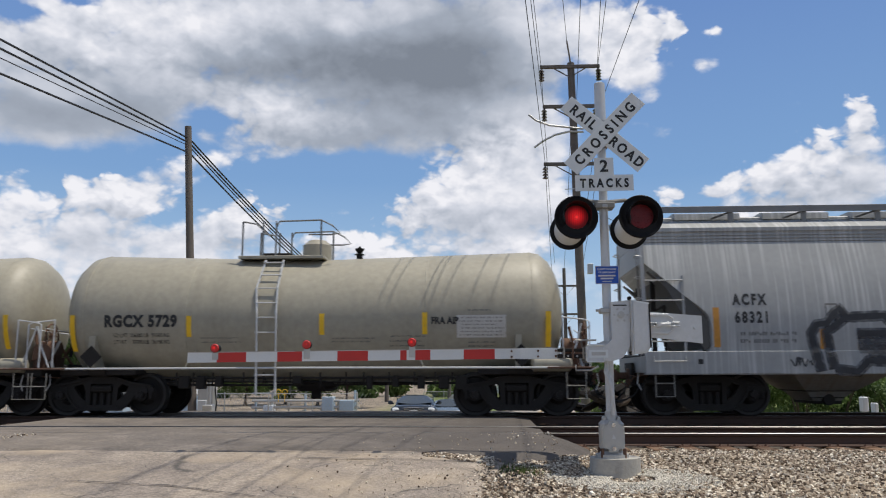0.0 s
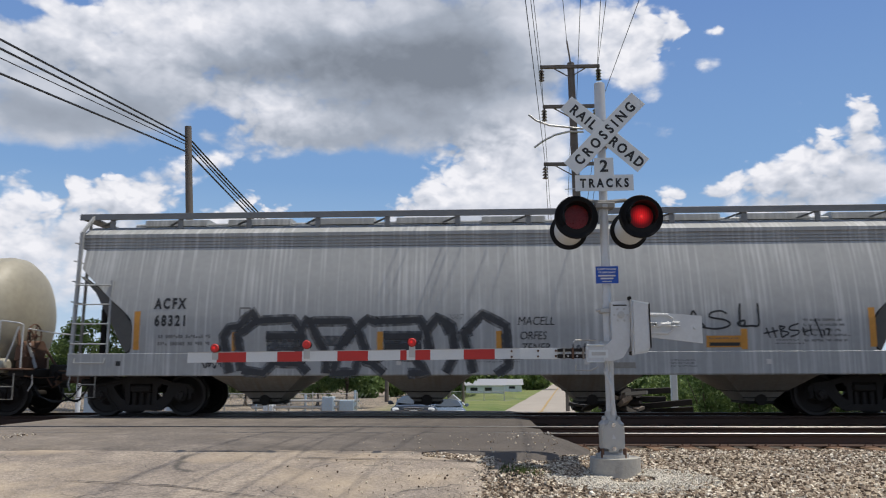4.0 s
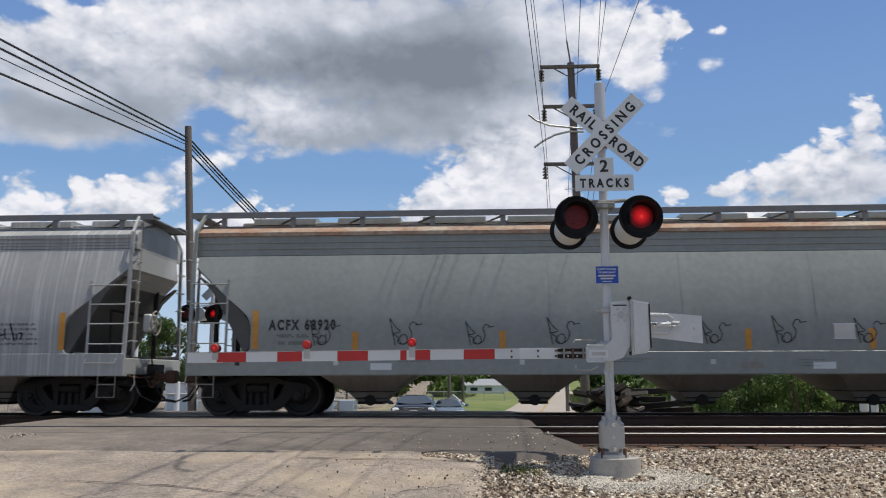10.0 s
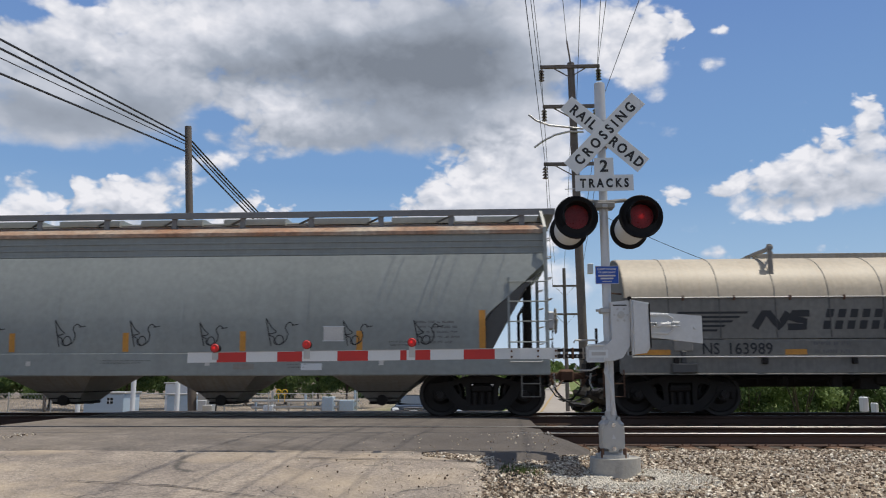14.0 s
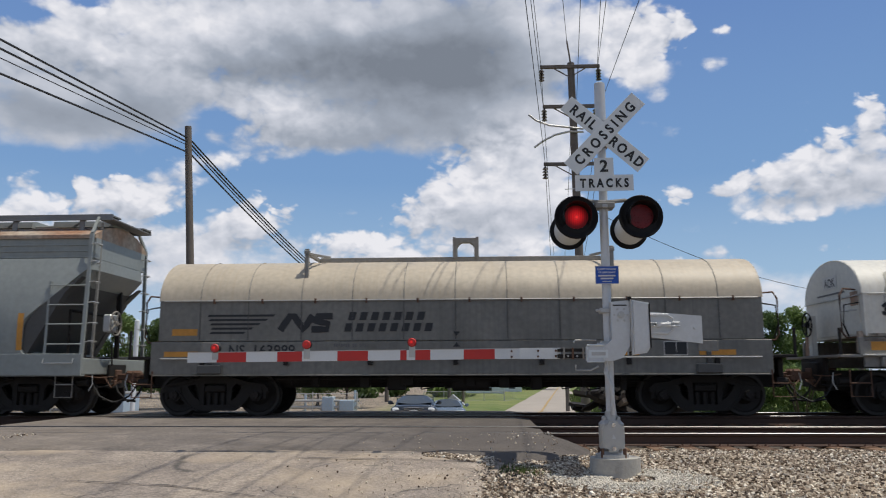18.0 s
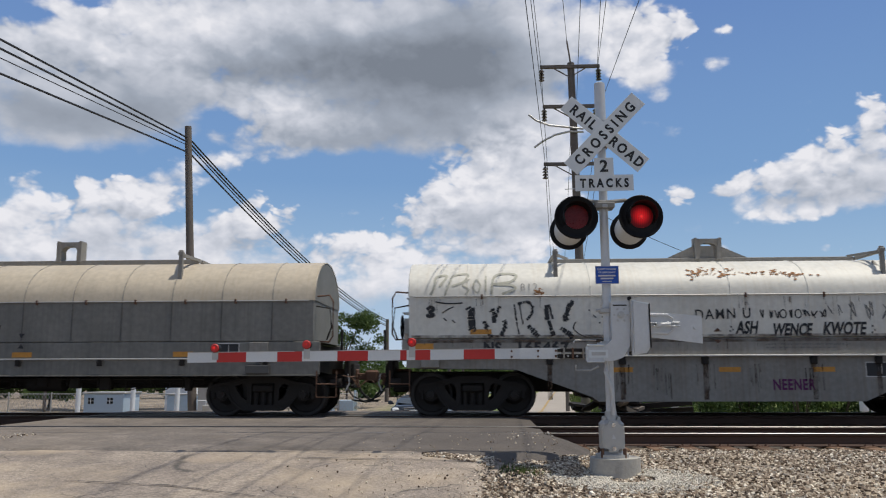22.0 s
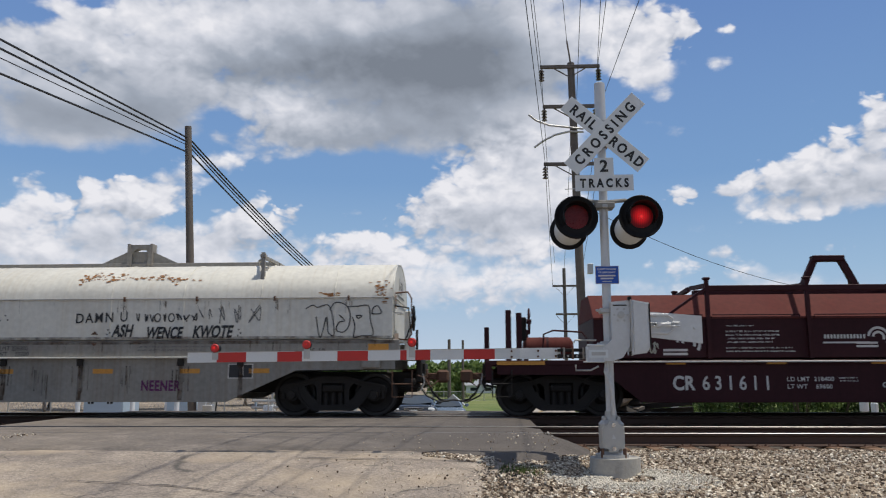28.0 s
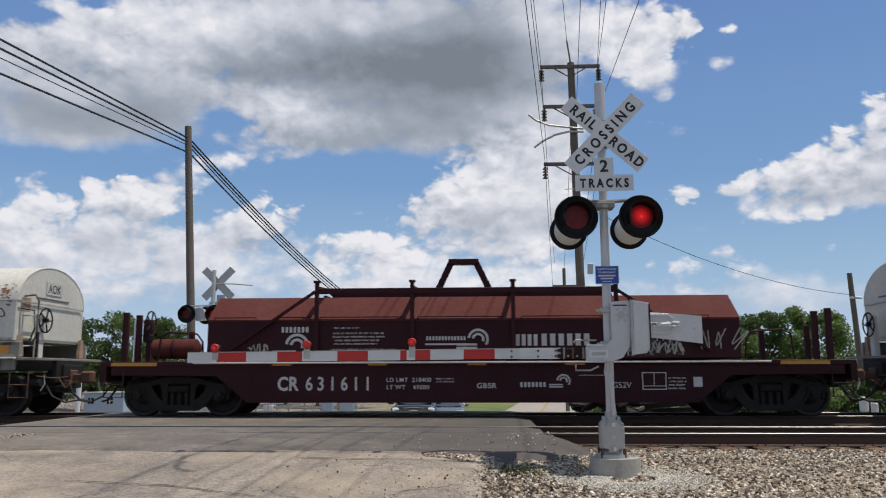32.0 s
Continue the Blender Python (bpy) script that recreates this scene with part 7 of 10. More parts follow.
    long_tag = (
        ((3.74, 2.1), (3.56, 2.09), (3.52, 2.02), (3.68, 1.98), (3.53, 1.88), (3.76, 1.84), (3.92, 1.83), (4.03, 1.99), (4.12, 2.17), (4.21, 1.99), (4.34, 1.84), (4.2, 1.86), (4.01, 1.93)),
        ((4.8, 2.11), (4.68, 2.17), (4.48, 2.13), (4.46, 2.04), (4.72, 1.99), (4.85, 1.92), (4.79, 1.84), (4.52, 1.8), (4.12, 1.86), (3.91, 1.83)),
        ((5.08, 2.32), (5.06, 2.06), (5.07, 1.86), (5.15, 1.89), (5.14, 1.97), (5.01, 1.91), (5.09, 1.85), (5.28, 1.86), (5.43, 1.87), (5.44, 2.1), (5.44, 2.32)),
    )
    short_tag = (
        ((5.58, 1.81), (5.62, 1.7), (5.65, 1.61)),
        ((5.71, 1.83), (5.74, 1.72), (5.77, 1.61)),
        ((5.52, 1.7), (5.68, 1.73), (5.82, 1.76)),
        ((5.85, 1.86), (5.87, 1.74), (5.89, 1.61)),
        ((5.84, 1.85), (5.96, 1.83), (5.88, 1.76), (6.03, 1.71), (5.89, 1.61)),
        ((6.24, 1.9), (6.07, 1.84), (6.06, 1.77), (6.23, 1.75), (6.2, 1.68), (6.06, 1.63)),
        ((6.32, 1.82), (6.36, 1.65)),
        ((6.46, 1.86), (6.49, 1.66)),
        ((6.31, 1.72), (6.5, 1.77)),
        ((6.57, 2.0), (6.63, 1.82), (6.7, 1.61)),
        ((6.73, 1.77), (6.75, 1.65)),
        ((6.77, 1.78), (6.85, 1.78), (6.82, 1.65)),
    )
    for strokes, wd in ((long_tag, 0.04), (short_tag, 0.032)):
        t = Shape()
        for pts in strokes:
            stroke(t, w, flowing(pts), wd)
        part("tag", t, INK, car, "thin black sprayed tag")["kind"] = "stuff"
    for u0, u1, v, h, wd in ((1.62, 2.0, 1.42, 0.24, 0.028), (-6.2, -5.75, 1.12, 0.16, 0.03)):
        part("scrawl", squiggle(w, u0, u1, v, h, wd, int(u0 * 10)), SPRAY, car, "thin black spray scrawl")
    part("stencil_frame", Shape().add(patch(w, -5.42, 2.06, -5.18, 2.09, 1, 1).v, [(0, 1, 3, 2)], convex=False).add(patch(w, -5.42, 2.28, -5.18, 2.31, 1, 1).v, [(0, 1, 3, 2)], convex=False).add(patch(w, -5.42, 2.06, -5.40, 2.31, 1, 1).v, [(0, 1, 3, 2)], convex=False).add(patch(w, -5.20, 2.06, -5.18, 2.31, 1, 1).v, [(0, 1, 3, 2)], convex=False), FAINT, car)
    notice = part("notice_panel", patch(hopper_wall, 4.36, 1.42, 5.1, 1.66, 2, 2), ORANGE, car, "yellow contact panel with dark bars")
    text_block(notice, w, 4.4, 1.59, 0.66, 1, 0.06, 0.03, seed=60)
    part("text_bar", patch(w, 4.42, 1.45, 5.04, 1.52, 1, 1), INK, notice)
    return car


def hopper_olive():
    car = hopper_car(32.03, OLIVE_GREY, RUST_PAINT, "olive grey covered hopper with a rusty eave", (("ACFX 68920", -7.34, 1.83, 0.29, 1.12),), 80, 3.45, 0.1, 0.035)
    w = lambda u, v: hopper_wall(u, v, 0.010)
    for k, u in enumerate((-6.55, -4.85, -3.25, -1.55, 0.1, 1.62, 3.05, 4.7, 6.2)):
        t, g = Shape(), 1.0 + 0.08 * math.sin(k * 2.3)
        at = lambda pts: [(u + 0.08 + a * g, 1.49 + b * g) for a, b in pts]
        stroke(t, w, flowing(at(((0.11, 0.0), (0.05, 0.3), (0.0, 0.54)))), 0.02)
        stroke(t, w, flowing(at(((0.0, 0.54), (0.12, 0.36), (0.21, 0.28), (0.13, 0.24), (0.05, 0.24), (0.12, 0.19), (0.17, 0.16), (0.17, 0.06), (0.26, 0.02), (0.35, 0.08), (0.33, 0.19), (0.24, 0.2), (0.19, 0.1), (0.27, 0.02), (0.40, 0.1), (0.44, 0.24), (0.39, 0.36), (0.46, 0.46), (0.54, 0.42), (0.52, 0.40), (0.65, 0.42)))), 0.02)
        part("scrawl", t, INK, car, "thin black looping scrawl")
    for u in (-4.1, -1.4, 1.35, 4.05):
        part("weld_seam", patch(hopper_wall, u - 0.012, 1.36, u + 0.012, 3.42, 1, 8), OLIVE_GREY, car)
    panel = part("data_panel", patch(hopper_wall, 4.37, 1.60, 4.79, 1.88, 1, 2), CHALK, car, "pale panel in a frame")
    for a, b, c, d in ((4.35, 1.58, 4.81, 1.60), (4.35, 1.88, 4.81, 1.90)):
        part("panel_edge", patch(w, a, b, c, d, 1, 1), WHITE_FILM, panel)
    for u in (-5.17, 3.9):
        part("white_patch", patch(hopper_wall, u, 0.98, u + 0.45, 1.12, 1, 1), WHITE_FILM, car)
    return car


# -- coil cars --
def coil_cover_round(car, half, z0, z1, ztop, w, upper, lower, seams, vary_end):
    seg = 20
    arc = [(w * math.cos(math.pi * k / seg), z1 + (ztop - z1) * math.sin(math.pi * k / seg)) for k in range(seg + 1)]
    part("cover_top", Shape().prism(arc, "x", -half, half), upper, car, "curved coil cover", smooth=35)
    for sy in (-1, 1):
        part("cover_side", Shape().box((-half + 0.002, sy * (w - 0.035), z0), (half - 0.002, sy * (w - 0.002), z1 - 0.002), 0.004), lower, car, "upright lower cover panels")
        part("lashing_rod", Shape().cyl((-half + 0.1, sy * (w + 0.03), z1 - 0.01), (half - 0.1, sy * (w + 0.03), z1 - 0.01), 0.014, seg=6), GALV, car)
    for q in (-1, 1):
        part("end_arch", Shape().prism([(0.985 * a, z1 + 0.985 * (b - z1)) for a, b in arc], "x", q * half, q * (half + 0.012)), vary_end, car, "arched end plate of the cover")
        part("end_rim", Shape().tube([(q * (half + 0.01), 0.985 * a, z1 + 0.985 * (b - z1)) for a, b in arc], 0.014, 5), upper, car)
        part("end_rail", Shape().tube([(q * (half + 0.02), -1.2, z1 + 0.1), (q * (half + 0.30), -1.25, z1 + 0.12), (q * (half + 0.38), -1.25, z1 - 0.02), (q * (half + 0.38), -1.25, z0 + 0.1), (q * (half + 0.30), -1.25, z0 - 0.02), (q * (half + 0.02), -1.2, z0)], 0.02, 6), RUST, car, "bent end handrail", smooth=60)
        part("cover_end", Shape().box((q * half - q * 0.04, -w + 0.04, z0), (q * half - q * 0.004, w - 0.04, z1 + 0.01), 0.004), vary_end, car)
    for x in seams:
        pts = [(x, (w + 0.004) * math.cos(math.pi * k / 14), z1 + (ztop - z1 + 0.004) * math.sin(math.pi * k / 14)) for k in range(15)]
        part("seam", Shape().tube(pts, 0.011, 5), FRAME_GREY if upper == CREAM else upper, car)
        for sy in (-1, 1):
            part("side_seam", Shape().box((x - 0.012, sy * (w - 0.004), z0 + 0.02), (x + 0.012, sy * (w + 0.008), z1 - 0.04)), DARK_GREY if upper == CREAM else lower, car)
            part("hook", Shape().box((x + 0.28, sy * w, z1 - 0.07), (x + 0.32, sy * (w + 0.05), z1 + 0.03), 0.005), RUST, car)


def lifting_beam(car, xl, xr, z, y, paint, bail, zt, ridge):
    beam = part("lifting_beam", Shape().box((xl, -0.09, ridge), (xr, 0.09, ridge + 0.12), 0.01), paint, car, "long lifting beam on top of the cover")
    for x in (xl - 0.06, xr + 0.06):
        for sy in (-1, 1):
            fr = part("lifting_bracket", Shape().box((x - 0.045, sy * y - 0.04, z), (x + 0.045, sy * y + 0.04, zt), 0.008).box((x - 0.06, sy * y - 0.06, zt - 0.12), (x + 0.06, sy * y + 0.06, zt - 0.04), 0.008), paint, beam)
            part("bracket_arm", Shape().bar((x, sy * y, zt - 0.1), (x, sy * 0.05, ridge + 0.08), 0.07), paint, fr)
            part("bracket_brace", Shape().bar((x, sy * y, z + 0.06), (x, sy * (y - 0.42), z + 0.42), 0.05), paint, fr)
            part("bracket_brace", Shape().bar((x, sy * (y - 0.05), zt - 0.1), (x + (0.34 if x < 0 else -0.34), sy * 0.4, ridge + 0.08), 0.05), paint, fr)
            part("bracket_foot", Shape().box((x - 0.12, sy * y - 0.05, z - 0.04), (x + 0.12, sy * y + 0.05, z + 0.02), 0.006), paint, fr)
    arch = [(-0.24, 0.34), (-0.24, 0.56), (0.24, 0.56), (0.24, 0.34), (0.20, 0.34), (0.15, 0.42), (0.08, 0.46), (-0.08, 0.46), (-0.15, 0.42), (-0.20, 0.34)]
    b = part("lifting_bail", Shape().prism([(bail + a, ridge + z) for a, z in arch], "y", -0.11, 0.11), paint, beam, "arched lifting lug")
    for q in (-1, 1):
        part("bail_leg", Shape().prism([(bail + q * 0.30, ridge + 0.08), (bail + q * 0.19, ridge + 0.08), (bail + q * 0.20, ridge + 0.35), (bail + q * 0.245, ridge + 0.58), (bail + q * 0.30, ridge + 0.58)], "y", -0.13, 0.13), paint, b)


def coil_end_gear(car, q, paint, deck, x_cover, x_end):
    part("end_deck", Shape().box((q * x_cover, -1.46, deck - 0.06), (q * x_end, 1.46, deck), 0.01), paint, car)
    part("end_sill", Shape().box((q * (x_end - 0.12), -0.62, 0.72), (q * x_end, 0.62, deck - 0.06), 0.02), GRIME, car)
    add_coupler(car, q * (x_end + 0.02), q)
    step(car, q * (x_end - 0.35) - 0.2, 0.42, 0.42, RUST)
    part("grab_iron", Shape().tube([(q * (x_cover + 0.02), -1.3, 2.35), (q * (x_cover + 0.32), -1.3, 2.3), (q * (x_cover + 0.36), -1.3, 1.9), (q * (x_cover + 0.26), -1.3, 1.62)], 0.018, 6), GRIME, car)
    part("corner_stanchion", Shape().box((q * (x_end - 0.06), -1.46, deck), (q * (x_end - 0.01), -1.4, deck + 0.55), 0.006), GRIME, car)


def coil_grey():
    x0 = 49.15
    car = thing("coil_car", "cream and sooty grey coil steel car with a curved cover", "railway car", "freight train cars")
    car.location.x = x0
    seams = [-5.5, -4.45, -3.3, -2.2, -1.1, 0.0, 1.1, 2.2, 3.3, 4.4, 5.5]
    coil_cover_round(car, 6.4, 1.60, 2.47, 3.46, 1.46, CREAM, DIRTY_GREY, seams, DIRTY_GREY)
    lifting_beam(car, -3.2, 3.3, 2.86, 1.22, FRAME_GREY, 0.2, 3.62, 3.46)
    for sy in (-1, 1):
        part("side_girder", Shape().box((-6.55, sy * 1.40, 0.89), (6.55, sy * 1.47, 1.585), 0.012), DIRTY_GREY, car, "sooty side girder")
        part("bottom_flange", Shape().box((-6.5, sy * 1.30, 0.86), (6.5, sy * 1.5, 0.89), 0.006), DIRTY_GREY, car)
        part("side_pipe", Shape().cyl((-6.3, sy * 1.54, 1.225), (6.3, sy * 1.54, 1.225), 0.018, seg=8), GALV, car)
        for x in (-5.4, -3.6, -1.8, 0, 1.8, 3.6, 5.4):
            part("pipe_bracket", Shape().box((x - 0.05, sy * 1.47, 1.08), (x + 0.05, sy * 1.55, 1.24), 0.01), GRIME, car)
    for q in (-1, 1):
        part("jacking_plate", Shape().box((q * 5.24 - 0.2, -1.50, 1.35), (q * 5.24 + 0.2, -1.465, 1.57), 0.02), FRAME_GREY, car, "pale jacking plate")
        pad = part("jacking_pad", Shape().box((q * 5.24 - 0.26, -1.56, 0.9), (q * 5.24 + 0.26, -1.46, 1.1), 0.02), DARK_GREY, car)
        part("pad_rib", Shape().box((q * 5.24 - 0.05, -1.54, 1.1), (q * 5.24 + 0.05, -1.47, 1.35), 0.01), DARK_GREY, pad)
    part("underframe", Shape().box((-6.9, -0.4, 0.6), (6.9, 0.4, 0.9), 0.03), GRIME, car)
    part("air_tank", Shape().cyl((-0.1, -0.8, 0.72), (0.7, -0.8, 0.72), 0.19, seg=18), GRIME, car, smooth=40)
    part("brake_valve", Shape().box((-1.5, -1.0, 0.55), (-1.1, -0.6, 0.88), 0.02), GRIME, car)
    for y in (-0.9, 0.9):
        part("brake_rod", Shape().cyl((-4.2, y, 0.76), (4.2, y, 0.74), 0.02, seg=6), GRIME, car)
    for q in (-1, 1):
        coil_end_gear(car, q, GRIME, 1.28, 6.4, 7.05)
    rigging(car, -3.9, 3.9, 0.72, 44)
    side = lambda u, v, off=0.0: (u, -1.462 - 0.006 - off, v)
    gird = lambda u, v, off=0.0: (u, -1.478 - off, v)
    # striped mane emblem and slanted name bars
    for k in range(5):
        part("emblem_stripe", patch(side, -5.35 + 0.03 * k - 0.06 * (k > 3), 2.12 - 0.092 * k, -3.9 - 0.16 * k, 2.165 - 0.092 * k, 1, 1, 0.04), INK, car)
    em = Shape()
    stroke(em, side, [(-3.75, 1.82), (-3.55, 2.12), (-3.45, 2.12), (-3.25, 1.84), (-3.05, 2.14)], 0.15)
    stroke(em, side, [(-2.62, 2.12), (-2.95, 2.12), (-3.0, 2.02), (-2.72, 1.96), (-2.74, 1.84), (-3.08, 1.84)], 0.14)
    part("emblem", em, INK, car, "black railway emblem")
    slanted_name(car, side, -2.30, 2.03, 0.245, 0.175, 7, INK)
    slanted_name(car, side, -2.38, 1.79, 0.245, 0.175, 8, INK)
    part("lettering", letters("163989", 0.33, lambda u, v: gird(-4.35 + u, 1.285 + v), "LEFT", 0.95, 0.004, 1.0), INK, car, "black car number")
    part("lettering", letters("NS", 0.33, lambda u, v: gird(-4.86 + u, 1.285 + v), "LEFT", 0.9, 0.004, 1.0), INK, car, "black reporting mark")
    text_block(car, gird, -2.6, 1.46, 0.9, 2, 0.16, 0.07, seed=90)
    for u in (-5.9, -2.95, 0.05, 3.6, 5.4):
        part("reflector", patch(gird, u - 0.35 if abs(u) > 5 else u - 0.22, 1.27, u + 0.4 if abs(u) > 5 else u + 0.22, 1.38, 1, 1), ORANGE, car, "faded yellow reflective strip")
    part("notice_panel", patch(side, -6.1, 1.72, -5.55, 1.86, 1, 1), ORANGE, car)
    box = part("stencil_box", patch(gird, 4.35, 1.28, 4.8, 1.54, 1, 1), INK, car, "black lube stencil with pale frame")
    for a, b, c, d in ((4.33, 1.54, 4.82, 1.555), (4.33, 1.265, 4.82, 1.28), (4.33, 1.28, 4.345, 1.54), (4.805, 1.28, 4.82, 1.54), (4.58, 1.33, 4.592, 1.54)):
        part("frame_bar", patch(lambda u, v: gird(u, v, 0.003), a, b, c, d, 1, 1), CHALK, box)
    for v0, v1 in ((1.68, 1.78), (1.46, 1.56)):
        t = Shape()
        t.add([side(-0.05, v0 if v0 < 1.6 else v1, 0.02), side(0.09, v0 if v0 < 1.6 else v1, 0.02), side(0.02, v1 if v0 < 1.6 else v0, 0.02)], [(0, 1, 2)], convex=False)
        part("centre_mark", t, INK, car)
    add_trucks(car, (-5.24, 5.24), cap_material=BEARING)
    train.append((car, x0))
    return car


def coil_white(x0, near=True):
    car = thing("coil_car", "rust-marked white coil steel car covered in black scrawls" if near else "white coil steel car coupled behind", "railway car", "freight train cars")
    car.location.x = x0
    seams = [-5.2, -2.6, 0.3, 1.9, 3.6, 5.2]
    coil_cover_round(car, 6.45, 1.64, 2.53, 3.40, 1.46, OFF_WHITE, OFF_WHITE, seams, OFF_WHITE)
    lifting_beam(car, -3.25, 3.5, 2.86, 1.24, FRAME_GREY, 0.27, 3.55, 3.38)
    part("bail_gusset", Shape().prism([(-0.85, 3.42), (1.35, 3.42), (0.55, 3.78), (-0.05, 3.78)], "y", -0.04, 0.04), FRAME_GREY, car)
    for sy in (-1, 1):
        part("top_girder", Shape().box((-6.6, sy * 1.40, 1.27), (6.6, sy * 1.47, 1.62), 0.012), FRAME_GREY, car, "grimy grey upper side sill")
        part("side_pipe", Shape().box((-6.55, sy * 1.47, 1.24), (6.55, sy * 1.56, 1.275), 0.008), OFF_WHITE, car)
        part("side_girder", Shape().prism([(-6.5, 1.27), (6.5, 1.27), (6.5, 1.0), (4.4, 0.98), (2.9, 0.32), (-2.5, 0.32), (-2.65, 0.42), (-4.2, 0.98), (-6.5, 1.02)], "y", sy * 1.38, sy * 1.44), FRAME_GREY, car, "grimy fish-belly side girder")
        for x in (-3.5, -2.0, -0.3, 1.9, 3.2):
            part("pocket", Shape().box((x - 0.07, sy * 1.44, 1.08), (x + 0.07, sy * 1.5, 1.24), 0.01), GRIME, car)
    part("underframe", Shape().box((-6.9, -0.4, 0.5), (6.9, 0.4, 0.95), 0.03), GRIME, car)
    for q in (-1, 1):
        coil_end_gear(car, q, FRAME_GREY, 1.27, 6.45, 7.0)
    hand_wheel(car, 6.85, -0.95, 2.1, BLACK)
    part("brake_post", Shape().box((6.66, -1.05, 1.27), (6.78, -0.85, 2.25), 0.01), OFF_WHITE, car)
    for q in (-1, 1):
        endp = part("end_panel", Shape().box((q * 6.45, -1.3, 1.7), (q * 6.47, 1.3, 2.52), 0.004), OFF_WHITE, car, "white end plate of the cover")
        part("end_placard", Shape().box((q * 6.472, -0.35, 2.75), (q * 6.478, 0.35, 3.05), 0.002), CHALK, endp, "pale stencilled placard")
        part("lettering", letters("AOK", 0.28, lambda u, v: (q * 6.48, q * u, 2.8 + v), "CENTER", 0.9, 0.004), INK, endp, "black stencilled letters")
        part("text_bar", Shape().box((q * 6.472, -0.7, 2.62), (q * 6.475, 0.7, 2.66)), FAINT, endp)
        part("lashing_rod", Shape().cyl((q * 6.5, -1.4, 2.5), (q * 6.5, 1.4, 2.5), 0.014, seg=6), GALV, endp)
        for y in (-1.35, 1.3):
            part("corner_gusset", Shape().prism([(y - 0.12, 1.3), (y + 0.12, 1.3), (y + 0.05, 1.75), (y - 0.05, 1.75)], "x", q * 6.48, q * 6.56), RUST_PAINT, endp)
        part("rust_patch", Shape().box((q * 6.471, -1.3, 2.3), (q * 6.4745, -0.95, 2.6)), RUST_PAINT, endp, "orange rust at the cover's corner")
        part("end_rung", Shape().tube([(q * 6.47, -1.2, 2.2), (q * 6.6, -1.2, 2.2), (q * 6.6, -0.8, 2.2), (q * 6.47, -0.8, 2.2)], 0.015, 6), GALV, endp)
        part("sill_bracket", Shape().box((q * 6.0 - 0.2, -1.56, 1.02), (q * 6.0 + 0.2, -1.44, 1.22), 0.02), FRAME_GREY, car)
    hand_wheel(car, -6.8, 0.6, 2.0, BLACK)
    part("brake_post", Shape().box((-6.75, 0.5, 1.27), (-6.63, 0.7, 2.2), 0.01), OFF_WHITE, car)
    if near:
        side = lambda u, v, off=0.0: (u, -1.470 - off, v)
        gird = lambda u, v, off=0.0: (u, -1.476 - off, v)
        belly = lambda u, v, off=0.0: (u, -1.446 - off, v)

        def dome(u, v, off=0.006):
            s = max(0.0, min(0.98, (v - 2.53) / 0.87))
            return (u, -(1.46 + off) * math.sqrt(1 - s * s), v + off)
        big = (
            (((-5.18, 2.29), (-5.12, 2.15), (-5.13, 1.89), (-5.06, 1.76)), 0.13),
            (((-5.08, 2.28), (-5.04, 1.8)), 0.04),
            (((-4.85, 1.99), (-4.79, 1.8), (-4.7, 1.65)), 0.1),
            (((-4.7, 2.26), (-4.66, 2.12), (-4.64, 1.96)), 0.13),
            (((-4.64, 1.96), (-4.58, 2.17), (-4.53, 2.3)), 0.06),
            (((-4.44, 2.01), (-4.41, 1.91), (-4.46, 1.78), (-4.49, 1.67)), 0.09),
            (((-4.23, 2.35), (-4.18, 2.06), (-4.13, 1.73)), 0.035),
            (((-4.11, 2.34), (-4.07, 2.11), (-4.04, 1.93)), 0.035),
            (((-4.16, 2.35), (-3.94, 2.4), (-3.83, 2.27), (-3.87, 2.11), (-3.97, 2.02)), 0.06),
            (((-3.93, 1.9), (-3.84, 1.79), (-3.73, 1.66)), 0.12),
            (((-3.55, 2.33), (-3.51, 2.0), (-3.42, 1.7)), 0.1),
            (((-3.48, 2.34), (-3.42, 2.05)), 0.04),
            (((-2.97, 2.42), (-3.07, 2.27), (-3.14, 2.11), (-3.16, 1.98)), 0.11),
            (((-3.24, 1.84), (-3.13, 1.76), (-3.0, 1.64)), 0.11),
        )
        fine_lines = (
            (((-5.88, 2.41), (-5.72, 2.38), (-5.51, 2.37), (-5.31, 2.38)), 0.03),
            (((-5.74, 2.17), (-5.62, 2.25), (-5.5, 2.3)), 0.022),
            (((-5.72, 2.07), (-5.65, 2.0)), 0.022),
            (((-5.53, 2.02), (-5.47, 1.96)), 0.022),
            (((-2.93, 1.97), (-2.99, 1.84), (-2.88, 1.72), (-2.73, 1.65)), 0.022),
            (((-6.07, 2.24), (-5.99, 2.3), (-5.92, 2.25), (-6.01, 2.19), (-5.92, 2.13), (-6.03, 2.1), (-6.07, 2.15)), 0.07),
        )
        drips = random.Random(8)
        for pts, wd in big:
            pts = flowing(pts, 2)
            t = Shape()
            for (a, b), (c, d) in zip(pts, pts[1:]):
                steps = max(2, int(math.hypot(c - a, d - b) / 0.16))
                for k in range(steps):
                    f, g = k / steps + drips.uniform(-0.02, 0.03), (k + drips.uniform(0.75, 1.3)) / steps
                    o = drips.uniform(-0.2, 0.2) * wd
                    stroke(t, side, [(a + (c - a) * f + o, b + (d - b) * f), (a + (c - a) * g + o, b + (d - b) * g)], wd * drips.uniform(0.6, 1.15))
            part("graffiti", t, INK, car, "thick black dripping graffiti stroke")["kind"] = "stuff"
        for pts, wd in fine_lines:
            t = Shape()
            stroke(t, lambda u, v: side(u, v, 0.003), flowing(pts), wd)
            part("scrawl", t, INK, car, "thin black sprayed line")
